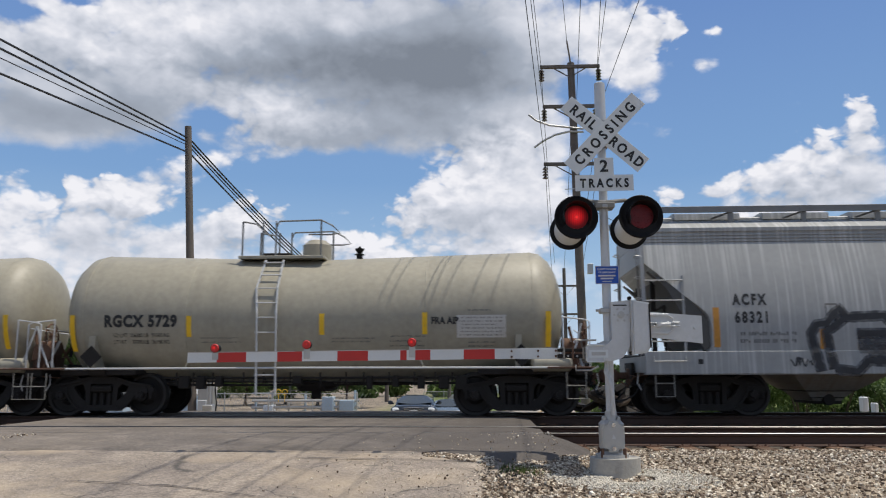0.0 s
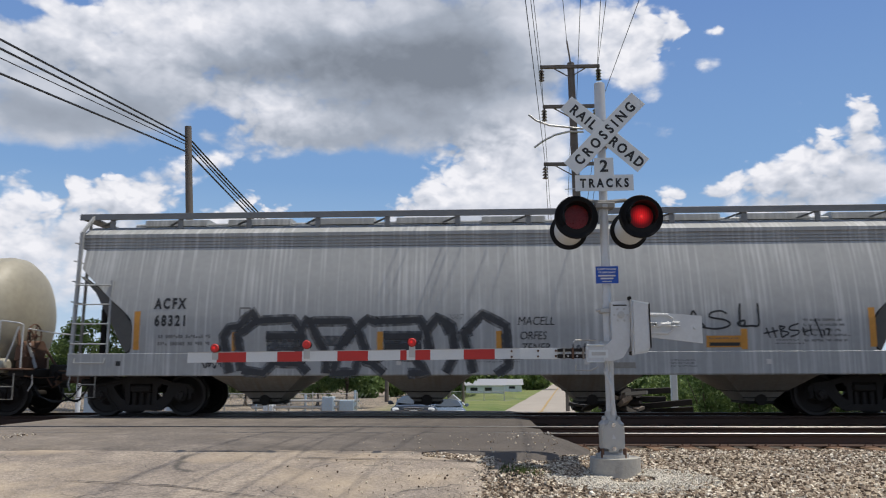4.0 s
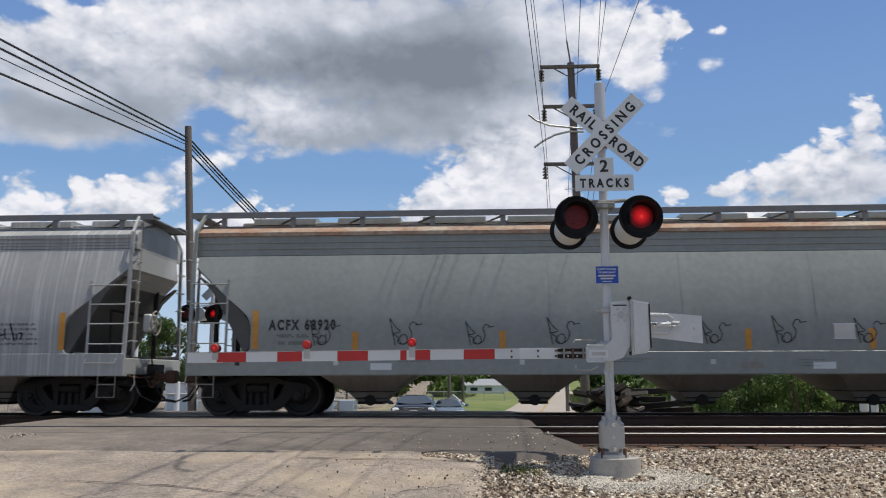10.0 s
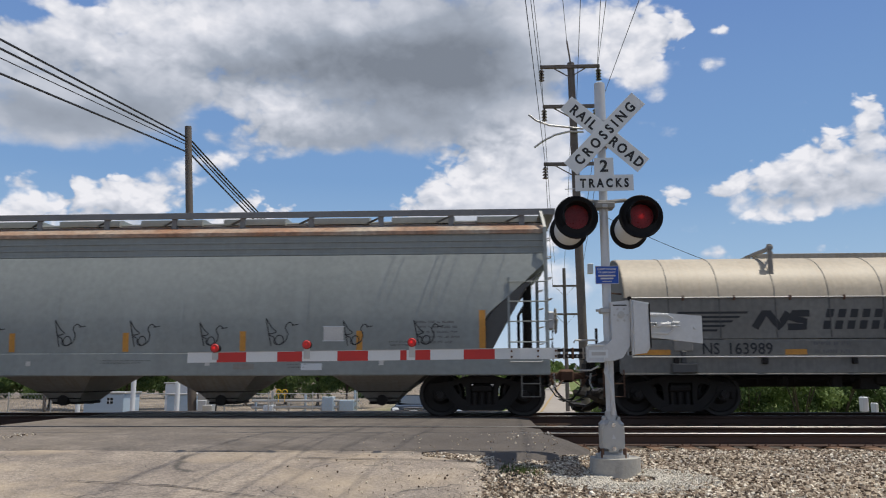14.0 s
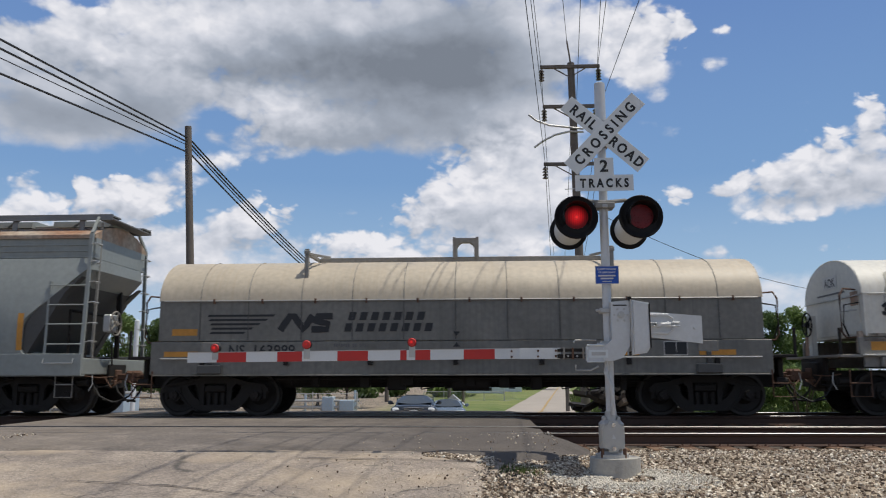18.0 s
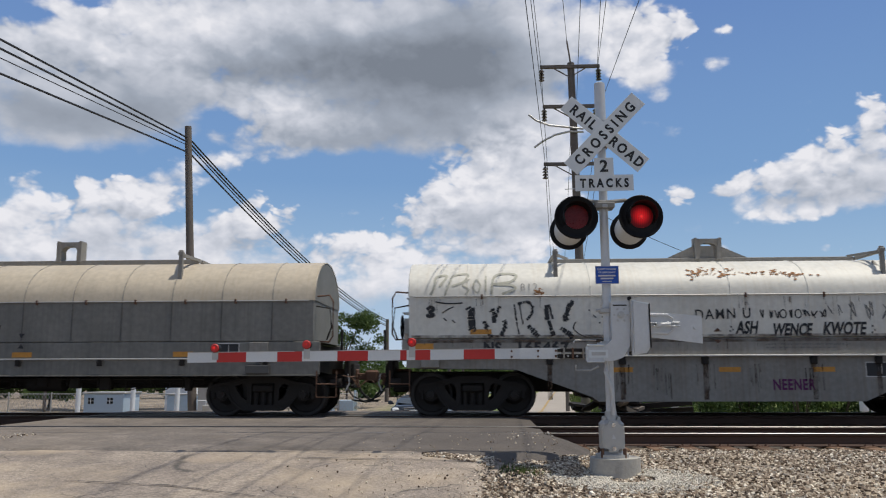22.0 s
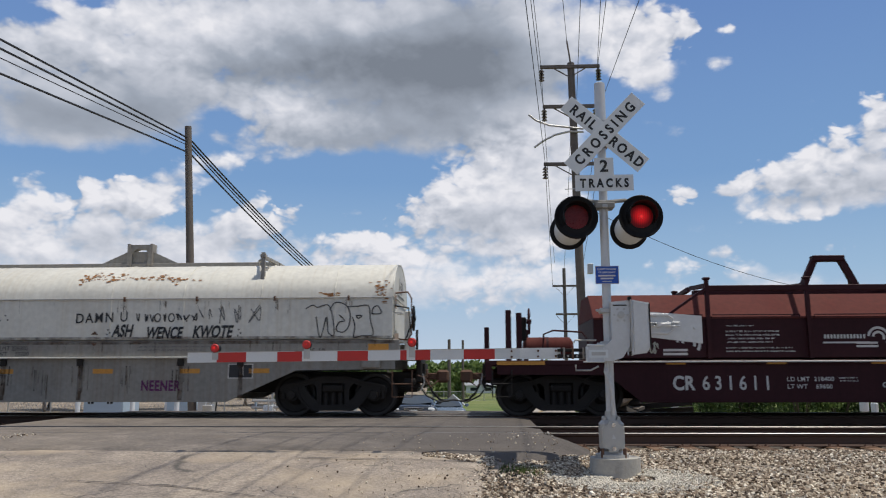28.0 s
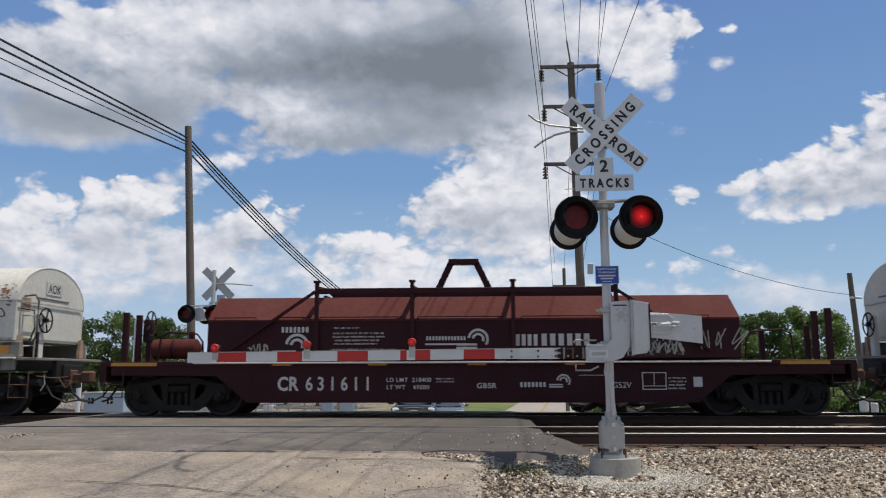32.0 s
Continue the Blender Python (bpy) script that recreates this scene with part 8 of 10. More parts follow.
        pale = (
            (((-5.99, 2.55), (-5.91, 2.76), (-5.88, 2.95), (-5.65, 2.98), (-5.8, 2.74)), 0.05),
            (((-5.69, 2.53), (-5.58, 2.84), (-5.5, 2.99), (-5.19, 3.02), (-5.3, 2.84), (-5.54, 2.74)), 0.04),
            (((-5.16, 2.9), (-5.31, 2.78), (-5.18, 2.66), (-5.26, 2.55)), 0.03),
            (((-5.01, 2.9), (-5.09, 2.74), (-5.0, 2.59), (-4.93, 2.75), (-5.01, 2.9)), 0.03),
            (((-4.81, 2.98), (-4.82, 2.6)), 0.03),
            (((-4.7, 2.56), (-4.63, 2.95), (-4.37, 3.03), (-4.15, 2.98), (-4.3, 2.83), (-4.65, 2.78), (-4.3, 2.76), (-4.19, 2.68), (-4.47, 2.56)), 0.05),
        )
        for pts, wd in pale:
            t = Shape()
            stroke(t, dome, flowing(pts), wd)
            part("faded_scrawl", t, FADED, car, "faded grey scrawl")
        rnd = random.Random(5)
        part("lettering", letters("DAMN U", 0.30, lambda u, v: side(-0.47 + u, 2.0 + v + 0.03 * u, 0.002), "LEFT", 0.86, 0.003, 1.22), INK, car, "thin black sprayed words")
        part("scrawl", rounded_scrawl(side, 0.86, 2.18, 2.11, 0.19, 0.026, 3), INK, car, "cramped black scrawl")
        part("scrawl", rounded_scrawl(side, 2.23, 2.55, 2.21, 0.30, 0.016, 4), FAINT, car, "faint grey scrawl")
        part("scrawl", rounded_scrawl(side, 2.61, 3.27, 2.18, 0.42, 0.02, 9), FAINT, car, "faint looping scrawl")
        for txt, u0, v0, size in (("ASH", 0.36, 1.71, 0.36), ("WENCE", 1.1, 1.67, 0.34), ("KWOTE", 2.12, 1.68, 0.36)):
            part("lettering", letters(txt, size, lambda u, v: side(u0 + u + 0.18 * v, v0 + v, 0.002), "LEFT", 0.66, 0.012, 1.0), INK, car, "bold black sprayed words")
        bubbles = (
            ((4.57, 2.28), (4.73, 2.36), (4.83, 2.31), (5.09, 2.33), (5.2, 1.75), (5.07, 1.78), (5.03, 2.11), (4.94, 1.75), (4.88, 1.69), (4.8, 2.11)),
            ((5.09, 2.26), (5.21, 2.41), (5.42, 2.37), (5.53, 2.19), (5.51, 1.91), (5.39, 1.78), (5.24, 1.83), (5.3, 1.99), (5.42, 2.02), (5.3, 2.15)),
            ((5.47, 2.32), (5.7, 2.33), (5.93, 2.33), (5.97, 2.03), (6.03, 1.73), (5.79, 1.7), (5.62, 1.67), (5.64, 1.91), (5.58, 2.11)),
            ((5.66, 2.13), (5.79, 2.13), (5.71, 2.07), (5.66, 2.13)),
            ((6.0, 2.16), (6.03, 2.29), (6.13, 2.33), (6.2, 2.18), (6.0, 2.16)),
    )
        for pts in bubbles:
            t = Shape()
            stroke(t, lambda u, v: side(u, v, 0.003), flowing(pts), 0.022)
            part("scrawl", t, SPRAY, car, "thin grey outline of a bubble letter")
        for u, v in ((-2.66, 2.19), (-2.57, 2.08), (-2.49, 2.18), (-2.38, 2.05), (-2.29, 2.16), (-2.17, 2.05), (-2.06, 2.16), (-2.0, 2.06), (-2.45, 1.93), (-2.34, 1.94), (-2.54, 2.05), (-2.21, 2.0), (0.25, 1.83), (0.29, 1.77), (0.23, 1.74), (3.12, 1.83), (3.16, 1.75), (3.1, 1.7)):
            part("paint_dot", patch(side, u, v, u + 0.03, v + 0.035, 1, 1), INK, car)
        part("lettering", letters("812", 0.24, lambda u, v: dome(-4.09 + u, 2.63 + v), "LEFT", 1.0, -0.006, 1.1), FAINT, car, "thin grey sprayed number")
        for v, d in ((1.73, -1), (1.6, 1)):
            tri = Shape().add([gird(-0.1, v - 0.02 * d, 0.004), gird(0.06, v - 0.02 * d, 0.004), gird(-0.02, v + 0.1 * d * -1, 0.004)], [(0, 1, 2)], convex=False)
            part("jacking_mark", tri, RUST, car)
        runs = Shape()
        for k in range(40):
            u, top = rnd.choice((-2.0, -0.3, 1.9, 0.8, -1.2)) + rnd.uniform(-0.2, 0.2), rnd.choice((1.08, 1.0, 0.9))
            stroke(runs, lambda a, b: belly(a, b, 0.003), [(u, top), (u + rnd.gauss(0, 0.01), max(0.36, top - rnd.uniform(0.15, 0.55)))], rnd.uniform(0.006, 0.03))
        for k in range(90):
            u = rnd.uniform(-6.3, 6.3) if k > 45 else rnd.choice((-4.9, -2.3, 0.6, 2.2, 3.9, 5.5, -5.9, 1.5)) + rnd.gauss(0, 0.05)
            top = 2.5 if k < 60 else 1.62
            wall = side if k < 60 else gird
            stroke(runs, lambda a, b: wall(a, b, 0.003), [(u, top - rnd.uniform(0, 0.05)), (u + rnd.gauss(0, 0.01), top - rnd.uniform(0.1, 0.34))], rnd.uniform(0.006, 0.022))
        part("rust_run", runs, RUST_VEIL, car, "brown rust runs below the hooks")["kind"] = "stuff"
        part("rust_line", patch(lambda a, b: side(a, b, 0.004), -6.4, 1.645, 6.4, 1.70, 40, 1), RUST_VEIL, car, "brown rust along the cover's foot")
        part("rust_line", patch(lambda a, b: gird(a, b, 0.004), -6.5, 1.54, 6.5, 1.615, 40, 1), RUST_VEIL, car, "brown rust along the cover's foot")
        for u in (-3.5, -2.0, -0.3, 1.9, 3.2):
            part("dirt_run", patch(lambda a, b: belly(a, b, 0.004), u - 0.05, 0.36, u + 0.05, 1.08, 1, 4), RUST_VEIL, car, "dark run of dirt below a pocket")
        part("lettering", letters("NEENER", 0.3, lambda u, v: belly(1.05 + u, 0.56 + v, 0.002), "LEFT", 0.72, 0.010, 1.1), PURPLE, car, "purple sprayed tag")
        part("lettering", letters("165467", 0.30, lambda u, v: gird(-4.2 + u, 1.335 + v), "LEFT", 1.15, 0.014, 1.08), INK, car, "black car number")
        part("lettering", letters("NS", 0.30, lambda u, v: gird(-4.88 + u, 1.335 + v), "LEFT", 1.0, 0.014, 1.05), INK, car, "black reporting mark")
        part("lettering", letters("LD LMT 226300", 0.13, lambda u, v: gird(-2.3 + u, 1.42 + v), "LEFT", 0.95), INK, car)
        part("lettering", letters("LT WT     59700", 0.13, lambda u, v: gird(-2.3 + u, 1.30 + v), "LEFT", 0.95), INK, car)
        text_block(car, gird, 0.9, 1.47, 1.8, 2, 0.07, 0.03, seed=96)
        part("lettering", letters("CS 19", 0.17, lambda u, v: gird(4.6 + u, 1.32 + v), "LEFT", 1.0), INK, car)
        for u, v in ((-6.15, 1.44), (6.15, 1.44)):
            part("reflector", patch(gird, u - 0.22, v - 0.09, u + 0.22, v + 0.09, 1, 1), ORANGE, car, "rust-stained yellow reflective panel")
        for u in (-2.0, 0.2, 2.1, 3.6):
            part("reflector", patch(belly, u - 0.22, 0.92, u + 0.22, 1.02, 1, 1), ORANGE, car, "faded yellow reflective strip")
        part("notice_panel", patch(side, -5.15, 1.72, -4.7, 1.82, 1, 1), ORANGE, car)
        box = part("stencil_box", patch(belly, 2.95, 0.83, 3.45, 1.10, 1, 1), INK, car, "black lube stencil with pale frame")
        for a, b, c, d in ((2.93, 1.10, 3.47, 1.12), (2.93, 0.81, 3.47, 0.83), (2.93, 0.83, 2.95, 1.10), (3.45, 0.83, 3.47, 1.10), (3.25, 0.88, 3.262, 1.1)):
            part("frame_bar", patch(lambda u, v: belly(u, v, 0.003), a, b, c, d, 1, 1), CHALK, box)
        rust = Shape()
        spots = ((-0.35, 3.0, 0.12, 0.07), (0.1, 3.02, 0.16, 0.06), (1.05, 3.0, 0.35, 0.03), (1.75, 2.94, 0.25, 0.05), (6.2, 2.62, 0.1, 0.12), (-3.7, 2.58, 0.06, 0.04), (5.1, 2.57, 0.08, 0.03))
        for k in range(190):
            a0, b0, da, db = spots[k % 7]
            u, v = rnd.gauss(a0, da), min(3.3, rnd.gauss(b0, db))
            a, b = rnd.uniform(0.012, 0.085), rnd.uniform(0.008, 0.03)
            n = 7
            ring = [dome(u + a * math.cos(6.283 * i / n) * rnd.uniform(0.4, 1), v + b * math.sin(6.283 * i / n) * rnd.uniform(0.4, 1), 0.008) for i in range(n)]
            rust.add(ring, [tuple(range(n))], convex=False)
        part("rust_flakes", rust, RUST_STAIN, car, "flaking orange rust on the cover")["kind"] = "stuff"
    add_trucks(car, (-5.12, 5.12), DUSTY_CAST)
    train.append((car, x0))
    return car


def coil_maroon():
    x0 = 80.40
    car = thing("coil_car", "maroon coil steel car with hooded cover and white markings", "railway car", "freight train cars")
    car.location.x = x0
    w, e = 1.36, 5.66
    hood = [(-w, 2.06), (-0.62, 2.60), (0.62, 2.60), (w, 2.06)]
    part("cover_top", Shape().prism(hood, "x", -e, e), MAROON_TOP, car, "lighter maroon hood")
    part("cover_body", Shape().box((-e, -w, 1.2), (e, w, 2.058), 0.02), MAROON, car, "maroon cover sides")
    for sy in (-1, 1):
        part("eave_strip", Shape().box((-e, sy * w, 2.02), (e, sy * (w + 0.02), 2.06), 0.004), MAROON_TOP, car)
        for a, b in ((-5.5, -4.6), (-4.1, -3.4), (-3.2, -1.4), (-1.1, 0.7), (1.1, 2.9), (3.2, 5.0)):
            part("grab_bar", Shape().tube([(a, sy * (w + 0.02), 2.04), (a, sy * (w + 0.06), 2.10), (b, sy * (w + 0.06), 2.10), (b, sy * (w + 0.02), 2.04)], 0.013, 6), MAROON, car)
    for x in (-3.28, -1.22, 0.93, 3.1):
        for sy in (-1, 1):
            part("cradle_post", Shape().bar((x, sy * 1.42, 1.2), (x, sy * 1.40, 2.86), 0.085, 0.07).box((x - 0.07, sy * 1.33, 2.84), (x + 0.07, sy * 1.47, 2.89), 0.01), MAROON, car, "upright lifting cradle post")
            part("cradle_arm", Shape().bar((x, sy * 1.4, 2.72), (x + 0.02, sy * 0.1, 2.80), 0.09), MAROON, car)
        part("post_shade", Shape().bar((x + 0.02, -0.6, 2.62), (x + 0.02, 0.6, 2.62), 0.06), MAROON, car)
    for sy in (-1, 1):
        part("cradle_beam", Shape().box((-3.3, sy * 1.36, 2.60), (3.1, sy * 1.44, 2.72), 0.01), MAROON, car, "long cradle beam")
        part("cradle_brace", Shape().bar((-3.3, sy * 1.43, 2.66), (-5.2, sy * 1.43, 1.36), 0.11, 0.05), MAROON, car)
        part("cradle_brace", Shape().bar((3.1, sy * 1.43, 2.66), (5.0, sy * 1.43, 1.36), 0.11, 0.05), MAROON, car)
    lift = part("lifting_frame", Shape().box((-0.50, -0.12, 3.40), (0.20, 0.12, 3.53), 0.015), MAROON, car, "trapezoid lifting frame on top")
    for q, x in ((-1, -0.44), (1, 0.14)):
        part("frame_leg", Shape().bar((x, 0, 3.45), (x + q * 0.36, 0, 2.7), 0.13, 0.14), MAROON, lift)
    part("ridge_beam", Shape().box((-3.2, -0.1, 2.62), (3.1, 0.1, 2.76), 0.01), MAROON, car)
    part("deck", Shape().box((-7.85, -1.45, 1.07), (7.85, 1.45, 1.17), 0.01), MAROON, car)
    for sy in (-1, 1):
        part("deck_pipe", Shape().box((-5.9, sy * 1.45, 1.115), (6.2, sy * 1.53, 1.15), 0.008), CHALK, car, "pale worn edge strip")
        part("side_girder", Shape().prism([(-7.7, 1.07), (7.7, 1.07), (7.7, 0.88), (5.4, 0.86), (4.75, 0.33), (-4.75, 0.33), (-5.4, 0.86), (-7.7, 0.88)], "y", sy * 1.36, sy * 1.43), MAROON, car, "deep maroon side girder")
        part("bottom_flange", Shape().box((-4.75, sy * 1.28, 0.30), (4.75, sy * 1.45, 0.33), 0.005), MAROON, car)
    part("underframe", Shape().box((-7.6, -0.4, 0.5), (7.6, 0.4, 1.0), 0.03), GRIME, car)
    for q in (-1, 1):
        add_coupler(car, q * 7.95, q)
        part("end_sill", Shape().box((q * 7.8, -1.45, 0.75), (q * 7.95, 1.45, 1.17), 0.015), MAROON, car)
        for x, y, z in ((7.45, -1.38, 2.23), (7.22, -1.25, 2.18), (7.9, 0.9, 2.0), (6.95, 1.2, 1.95)):
            part("stake", Shape().box((q * x - 0.06, y - 0.05, 1.17), (q * x + 0.06, y + 0.05, z), 0.008), MAROON, car, "upright maroon stake")
        part("end_railing", Shape().tube([(q * 6.75, -1.3, 1.17), (q * 6.7, -1.3, 1.72), (q * 6.5, -1.3, 1.8), (q * 5.9, -1.3, 1.76), (q * 5.78, -1.3, 1.6), (q * 5.75, -1.3, 1.2)], 0.022, 6), MAROON, car)
        step(car, q * 7.6 - 0.2, 0.4, 0.42, GRIME)
    part("air_reservoir", Shape().cyl((-7.05, -0.75, 1.46), (-6.1, -0.75, 1.46), 0.22, seg=22).cyl((-7.12, -0.75, 1.46), (-7.05, -0.75, 1.46), 0.12, 0.22, seg=22).cyl((-6.1, -0.75, 1.46), (-6.03, -0.75, 1.46), 0.22, 0.12, seg=22), MAROON_TOP, car, "maroon air reservoir", smooth=40)
    part("reservoir_band", Shape().cyl((-6.62, -0.75, 1.46), (-6.57, -0.75, 1.46), 0.228, seg=22), MAROON, car)
    hand_wheel(car, -7.0, -1.15, 2.0, MAROON)
    part("brake_gear", Shape().box((-7.2, -1.1, 1.6), (-7.05, -0.85, 2.1), 0.02), GRIME, car)
    side = lambda u, v, off=0.0: (u, -1.367 - off, v)
    gird = lambda u, v, off=0.0: (u, -1.437 - off, v)

    def emblem(u, v, r):
        """Nested wheel arcs over two bars."""
        t = Shape()
        for k in (1.0, 0.55):
            stroke(t, side if v > 1.2 else gird, [(u + r * k * math.cos(a * 0.2), v + r * k * math.sin(a * 0.2)) for a in range(-3 if k == 1 else -2, 16)], r * 0.26)
        for dv in (-0.9, -0.55):
            stroke(t, side if v > 1.2 else gird, [(u - r * 2.3, v + r * dv), (u - r * 0.1, v + r * dv)], r * 0.22)
        part("emblem", t, CHALK, car, "white railway emblem")
    emblem(-3.7, 1.5, 0.23)
    emblem(0.18, 1.62, 0.2)
    emblem(1.95, 0.74, 0.13)
    slanted_name(car, side, -4.04, 1.78, 0.088, 0.12, 7, CHALK, 0.0)
    slanted_name(car, side, -0.92, 1.60, 0.066, 0.085, 13, CHALK, 0.0)
    slanted_name(car, gird, 1.05, 0.62, 0.08, 0.10, 7, CHALK, 0.0)
    part("name_bar", patch(side, -0.95, 1.50, 0.0, 1.535, 1, 1), CHALK, car)
    slanted_name(car, side, 0.98, 1.48, 0.125, 0.24, 4, CHALK, 0.0)
    slanted_name(car, side, 1.52, 1.48, 0.178, 0.25, 6, CHALK, 0.0)
    text_block(car, side, -2.95, 1.86, 0.7, 1, 0.1, 0.03, CHALK, seed=70)
    text_block(car, side, -2.95, 1.74, 1.2, 4, 0.075, 0.035, CHALK, seed=71)
    text_block(car, side, -2.95, 1.40, 1.5, 2, 0.07, 0.03, CHALK, seed=72)
    part("lettering", letters("631611", 0.40, lambda u, v: gird(-3.48 + u, 0.56 + v), "LEFT", 0.80, 0.007, 1.56), CHALK, car, "white car number")
    part("lettering", letters("CR", 0.40, lambda u, v: gird(-4.08 + u, 0.56 + v), "LEFT", 0.84, 0.012, 1.02), CHALK, car, "white reporting mark")
    part("lettering", letters("LD LMT  218400", 0.125, lambda u, v: gird(-1.76 + u, 0.73 + v), "LEFT", 1.0, 0.002, 1.1), CHALK, car)
    part("lettering", letters("LT WT    69600", 0.125, lambda u, v: gird(-1.76 + u, 0.58 + v), "LEFT", 1.0, 0.002, 1.1), CHALK, car)
    part("lettering", letters("GBSR", 0.15, lambda u, v: gird(0.14 + u, 0.60 + v), "LEFT", 1.1, 0.003, 1.1), CHALK, car)
    part("lettering", letters("G52V", 0.17, lambda u, v: gird(2.95 + u, 0.60 + v), "LEFT", 1.0), CHALK, car)
    text_block(car, gird, -0.72, 0.78, 0.42, 2, 0.06, 0.03, CHALK, seed=73)
    text_block(car, gird, 2.2, 0.85, 0.9, 1, 0.06, 0.02, CHALK, seed=74)
    text_block(car, gird, 4.1, 0.78, 0.4, 4, 0.07, 0.035, CHALK, seed=75)
    part("white_patch", patch(gird, 4.62, 0.62, 4.8, 0.82, 1, 1), CHALK, car)
    for a, b, c, d in ((3.45, 0.56, 3.95, 0.58), (3.45, 0.9, 3.95, 0.92), (3.45, 0.58, 3.47, 0.9), (3.93, 0.58, 3.95, 0.9), (3.69, 0.64, 3.705, 0.9), (3.47, 0.63, 3.93, 0.645)):
        part("frame_bar", patch(gird, a + 0.12, b, c + 0.12, d, 1, 1), CHALK, car)
    for u in (-7.2, -4.0, -1.95, 0.15, 2.2, 6.9):
        part("reflector", patch(lambda a, b: (a, -1.456, b), u - (0.5 if abs(u) > 6 else 0.2), 1.075, u + (0.5 if abs(u) > 6 else 0.2), 1.15, 1, 1), ORANGE, car, "yellow reflective strip")
    part("scrawl", squiggle(side, -4.75, -4.3, 1.42, 0.2, 0.03, 5), FADED, car, "pale grey spray scrawl")
    part("overspray", patch(lambda u, v: side(u, v, 0.001), 3.28, 1.25, 4.5, 1.92, 2, 2), PALE_MIST, car, "blurred pale overspray")
    for dv, seed in ((0.16, 31), (-0.16, 32), (0.12, 35), (-0.13, 36)):
        part("scrawl", rounded_scrawl(side, 3.34, 4.44, 1.58 + dv, 0.30, 0.022, seed, 0.0), FADED, car, "blurred pale spray scrawl")
    part("scrawl", rounded_scrawl(side, 4.7, 5.6, 1.62, 0.5, 0.022, 33, 0.0), FADED, car, "pale grey spray scrawl")
    add_trucks(car, (-6.34, 6.30))
    train.append((car, x0))
    return car


tank_car(-15.65, near=False)
tank_car(-3.83)
hopper_grey()
hopper_olive()
coil_grey()
coil_white(64.05)
coil_maroon()
coil_white(96.4, near=False)

# ---- poles and wires ----
def wire(s, a, b, sag=0.0, r=0.012, n=14, beyond=0.0):
    a, b = Vector(a), Vector(b)
    pts = []
    for k in range(n + 1):
        f = k / n * (1 + beyond)
        p = a.lerp(b, f)
        p.z -= sag * 4 * f * (1 - f) if f <= 1 else 0
        pts.append(p)
    s.tube(pts, r, 5)


def wooden_pole(x, y, z0, top, lean=(0.0, 0.0), r=0.17, label="weathered brown wooden utility pole"):
    ob = thing("utility_pole", label, "utility pole", "roadside poles", at=pose(x, y, z0))
    h = top - z0
    part("pole", Shape().tube([(lean[0] * f, lean[1] * f, h * f) for f in (0, 0.25, 0.5, 0.75, 1.0)], [r, r * 0.95, r * 0.9, r * 0.84, r * 0.78], 14), WOOD_POLE, ob, smooth=60)
    return ob


def insulator(parent, x, y, z, drop=-1, n=4):
    s = Shape().cyl((x, y, z), (x, y, z + drop * 0.14 * n), 0.025, seg=6)
    for k in range(n):
        zz = z + drop * (0.06 + 0.13 * k)
        s.cyl((x, y, zz), (x, y, zz + drop * 0.08), 0.06, 0.125, seg=12)
    part("insulator", s, PORCELAIN, parent, "dark stacked disc insulator", smooth=40)


left_pole = wooden_pole(-11.08, 12, -1.2, 10.8, (-0.75, 0))
part("riser_cabinet", Shape().box((0.25, -0.3, 0.1), (0.85, 0.15, 1.75), 0.02), GALV, left_pole, "grey metal riser cabinet")
part("meter_box", Shape().box((0.3, -0.42, 0.55), (0.62, -0.3, 1.15), 0.02), SILVER, left_pole)
part("riser_pipe", Shape().tube([(0.85, -0.1, 0.2), (0.95, -0.2, 1.0), (0.85, -0.15, 1.7)], 0.03, 6), HOSE, left_pole)

main_pole = wooden_pole(4.05, 14, -1.3, 13.95, (-0.22, 0), 0.19)
for z, a, b in ((13.72, 2.51, 5.02), (11.97, 2.59, 4.84), (9.48, 2.58, 4.88)):
    arm = part("crossarm", Shape().box((a - 4.05, -0.22, z + 1.24), (b - 4.05, -0.10, z + 1.38), 0.01), WOOD_POLE, main_pole, "wooden crossarm")
    m = (a + b) / 2 - 4.05
    for q in (-1, 1):
        part("arm_brace", Shape().bar((m + q * 0.66, -0.12, z + 1.25), (m, -0.12, z + 0.86), 0.07, 0.03), WOOD_POLE, arm)
    insulator(main_pole, a - 4.05 + 0.06, -0.16, z + 1.24)
    insulator(main_pole, b - 4.05 - 0.06, -0.16, z + 1.24)
part("pole_tip", Shape().cyl((-0.22, 0, 15.2), (-0.36, 0, 16.25), 0.035, seg=8), WOOD_POLE, main_pole)
part("pipe_arm", Shape().tube([(0.2, -0.2, 12.28), (-0.4, -0.25, 12.34), (-1.2, -0.25, 12.44), (-1.75, -0.25, 12.66), (-2.06, -0.25, 12.92)], 0.045, 8), GALV, main_pole, "bent silver pipe arm", smooth=60)
part("pipe_arm", Shape().tube([(0.2, -0.2, 12.15), (-0.4, -0.25, 12.16), (-1.0, -0.25, 12.02), (-1.5, -0.25, 11.76), (-1.85, -0.25, 11.5)], 0.045, 8), GALV, main_pole, "bent silver pipe arm", smooth=60)
part("pole_box", Shape().box((0.2, -0.25, 6.2), (0.42, -0.05, 6.6), 0.01), GALV, main_pole)
part("side_pin", Shape().bar((0.0, -0.15, 9.75), (-0.62, -0.15, 9.72), 0.03), GALV, main_pole)

far_pole = wooden_pole(6.0, 40, -1.75, 8.6, (-0.02, 0), 0.15)
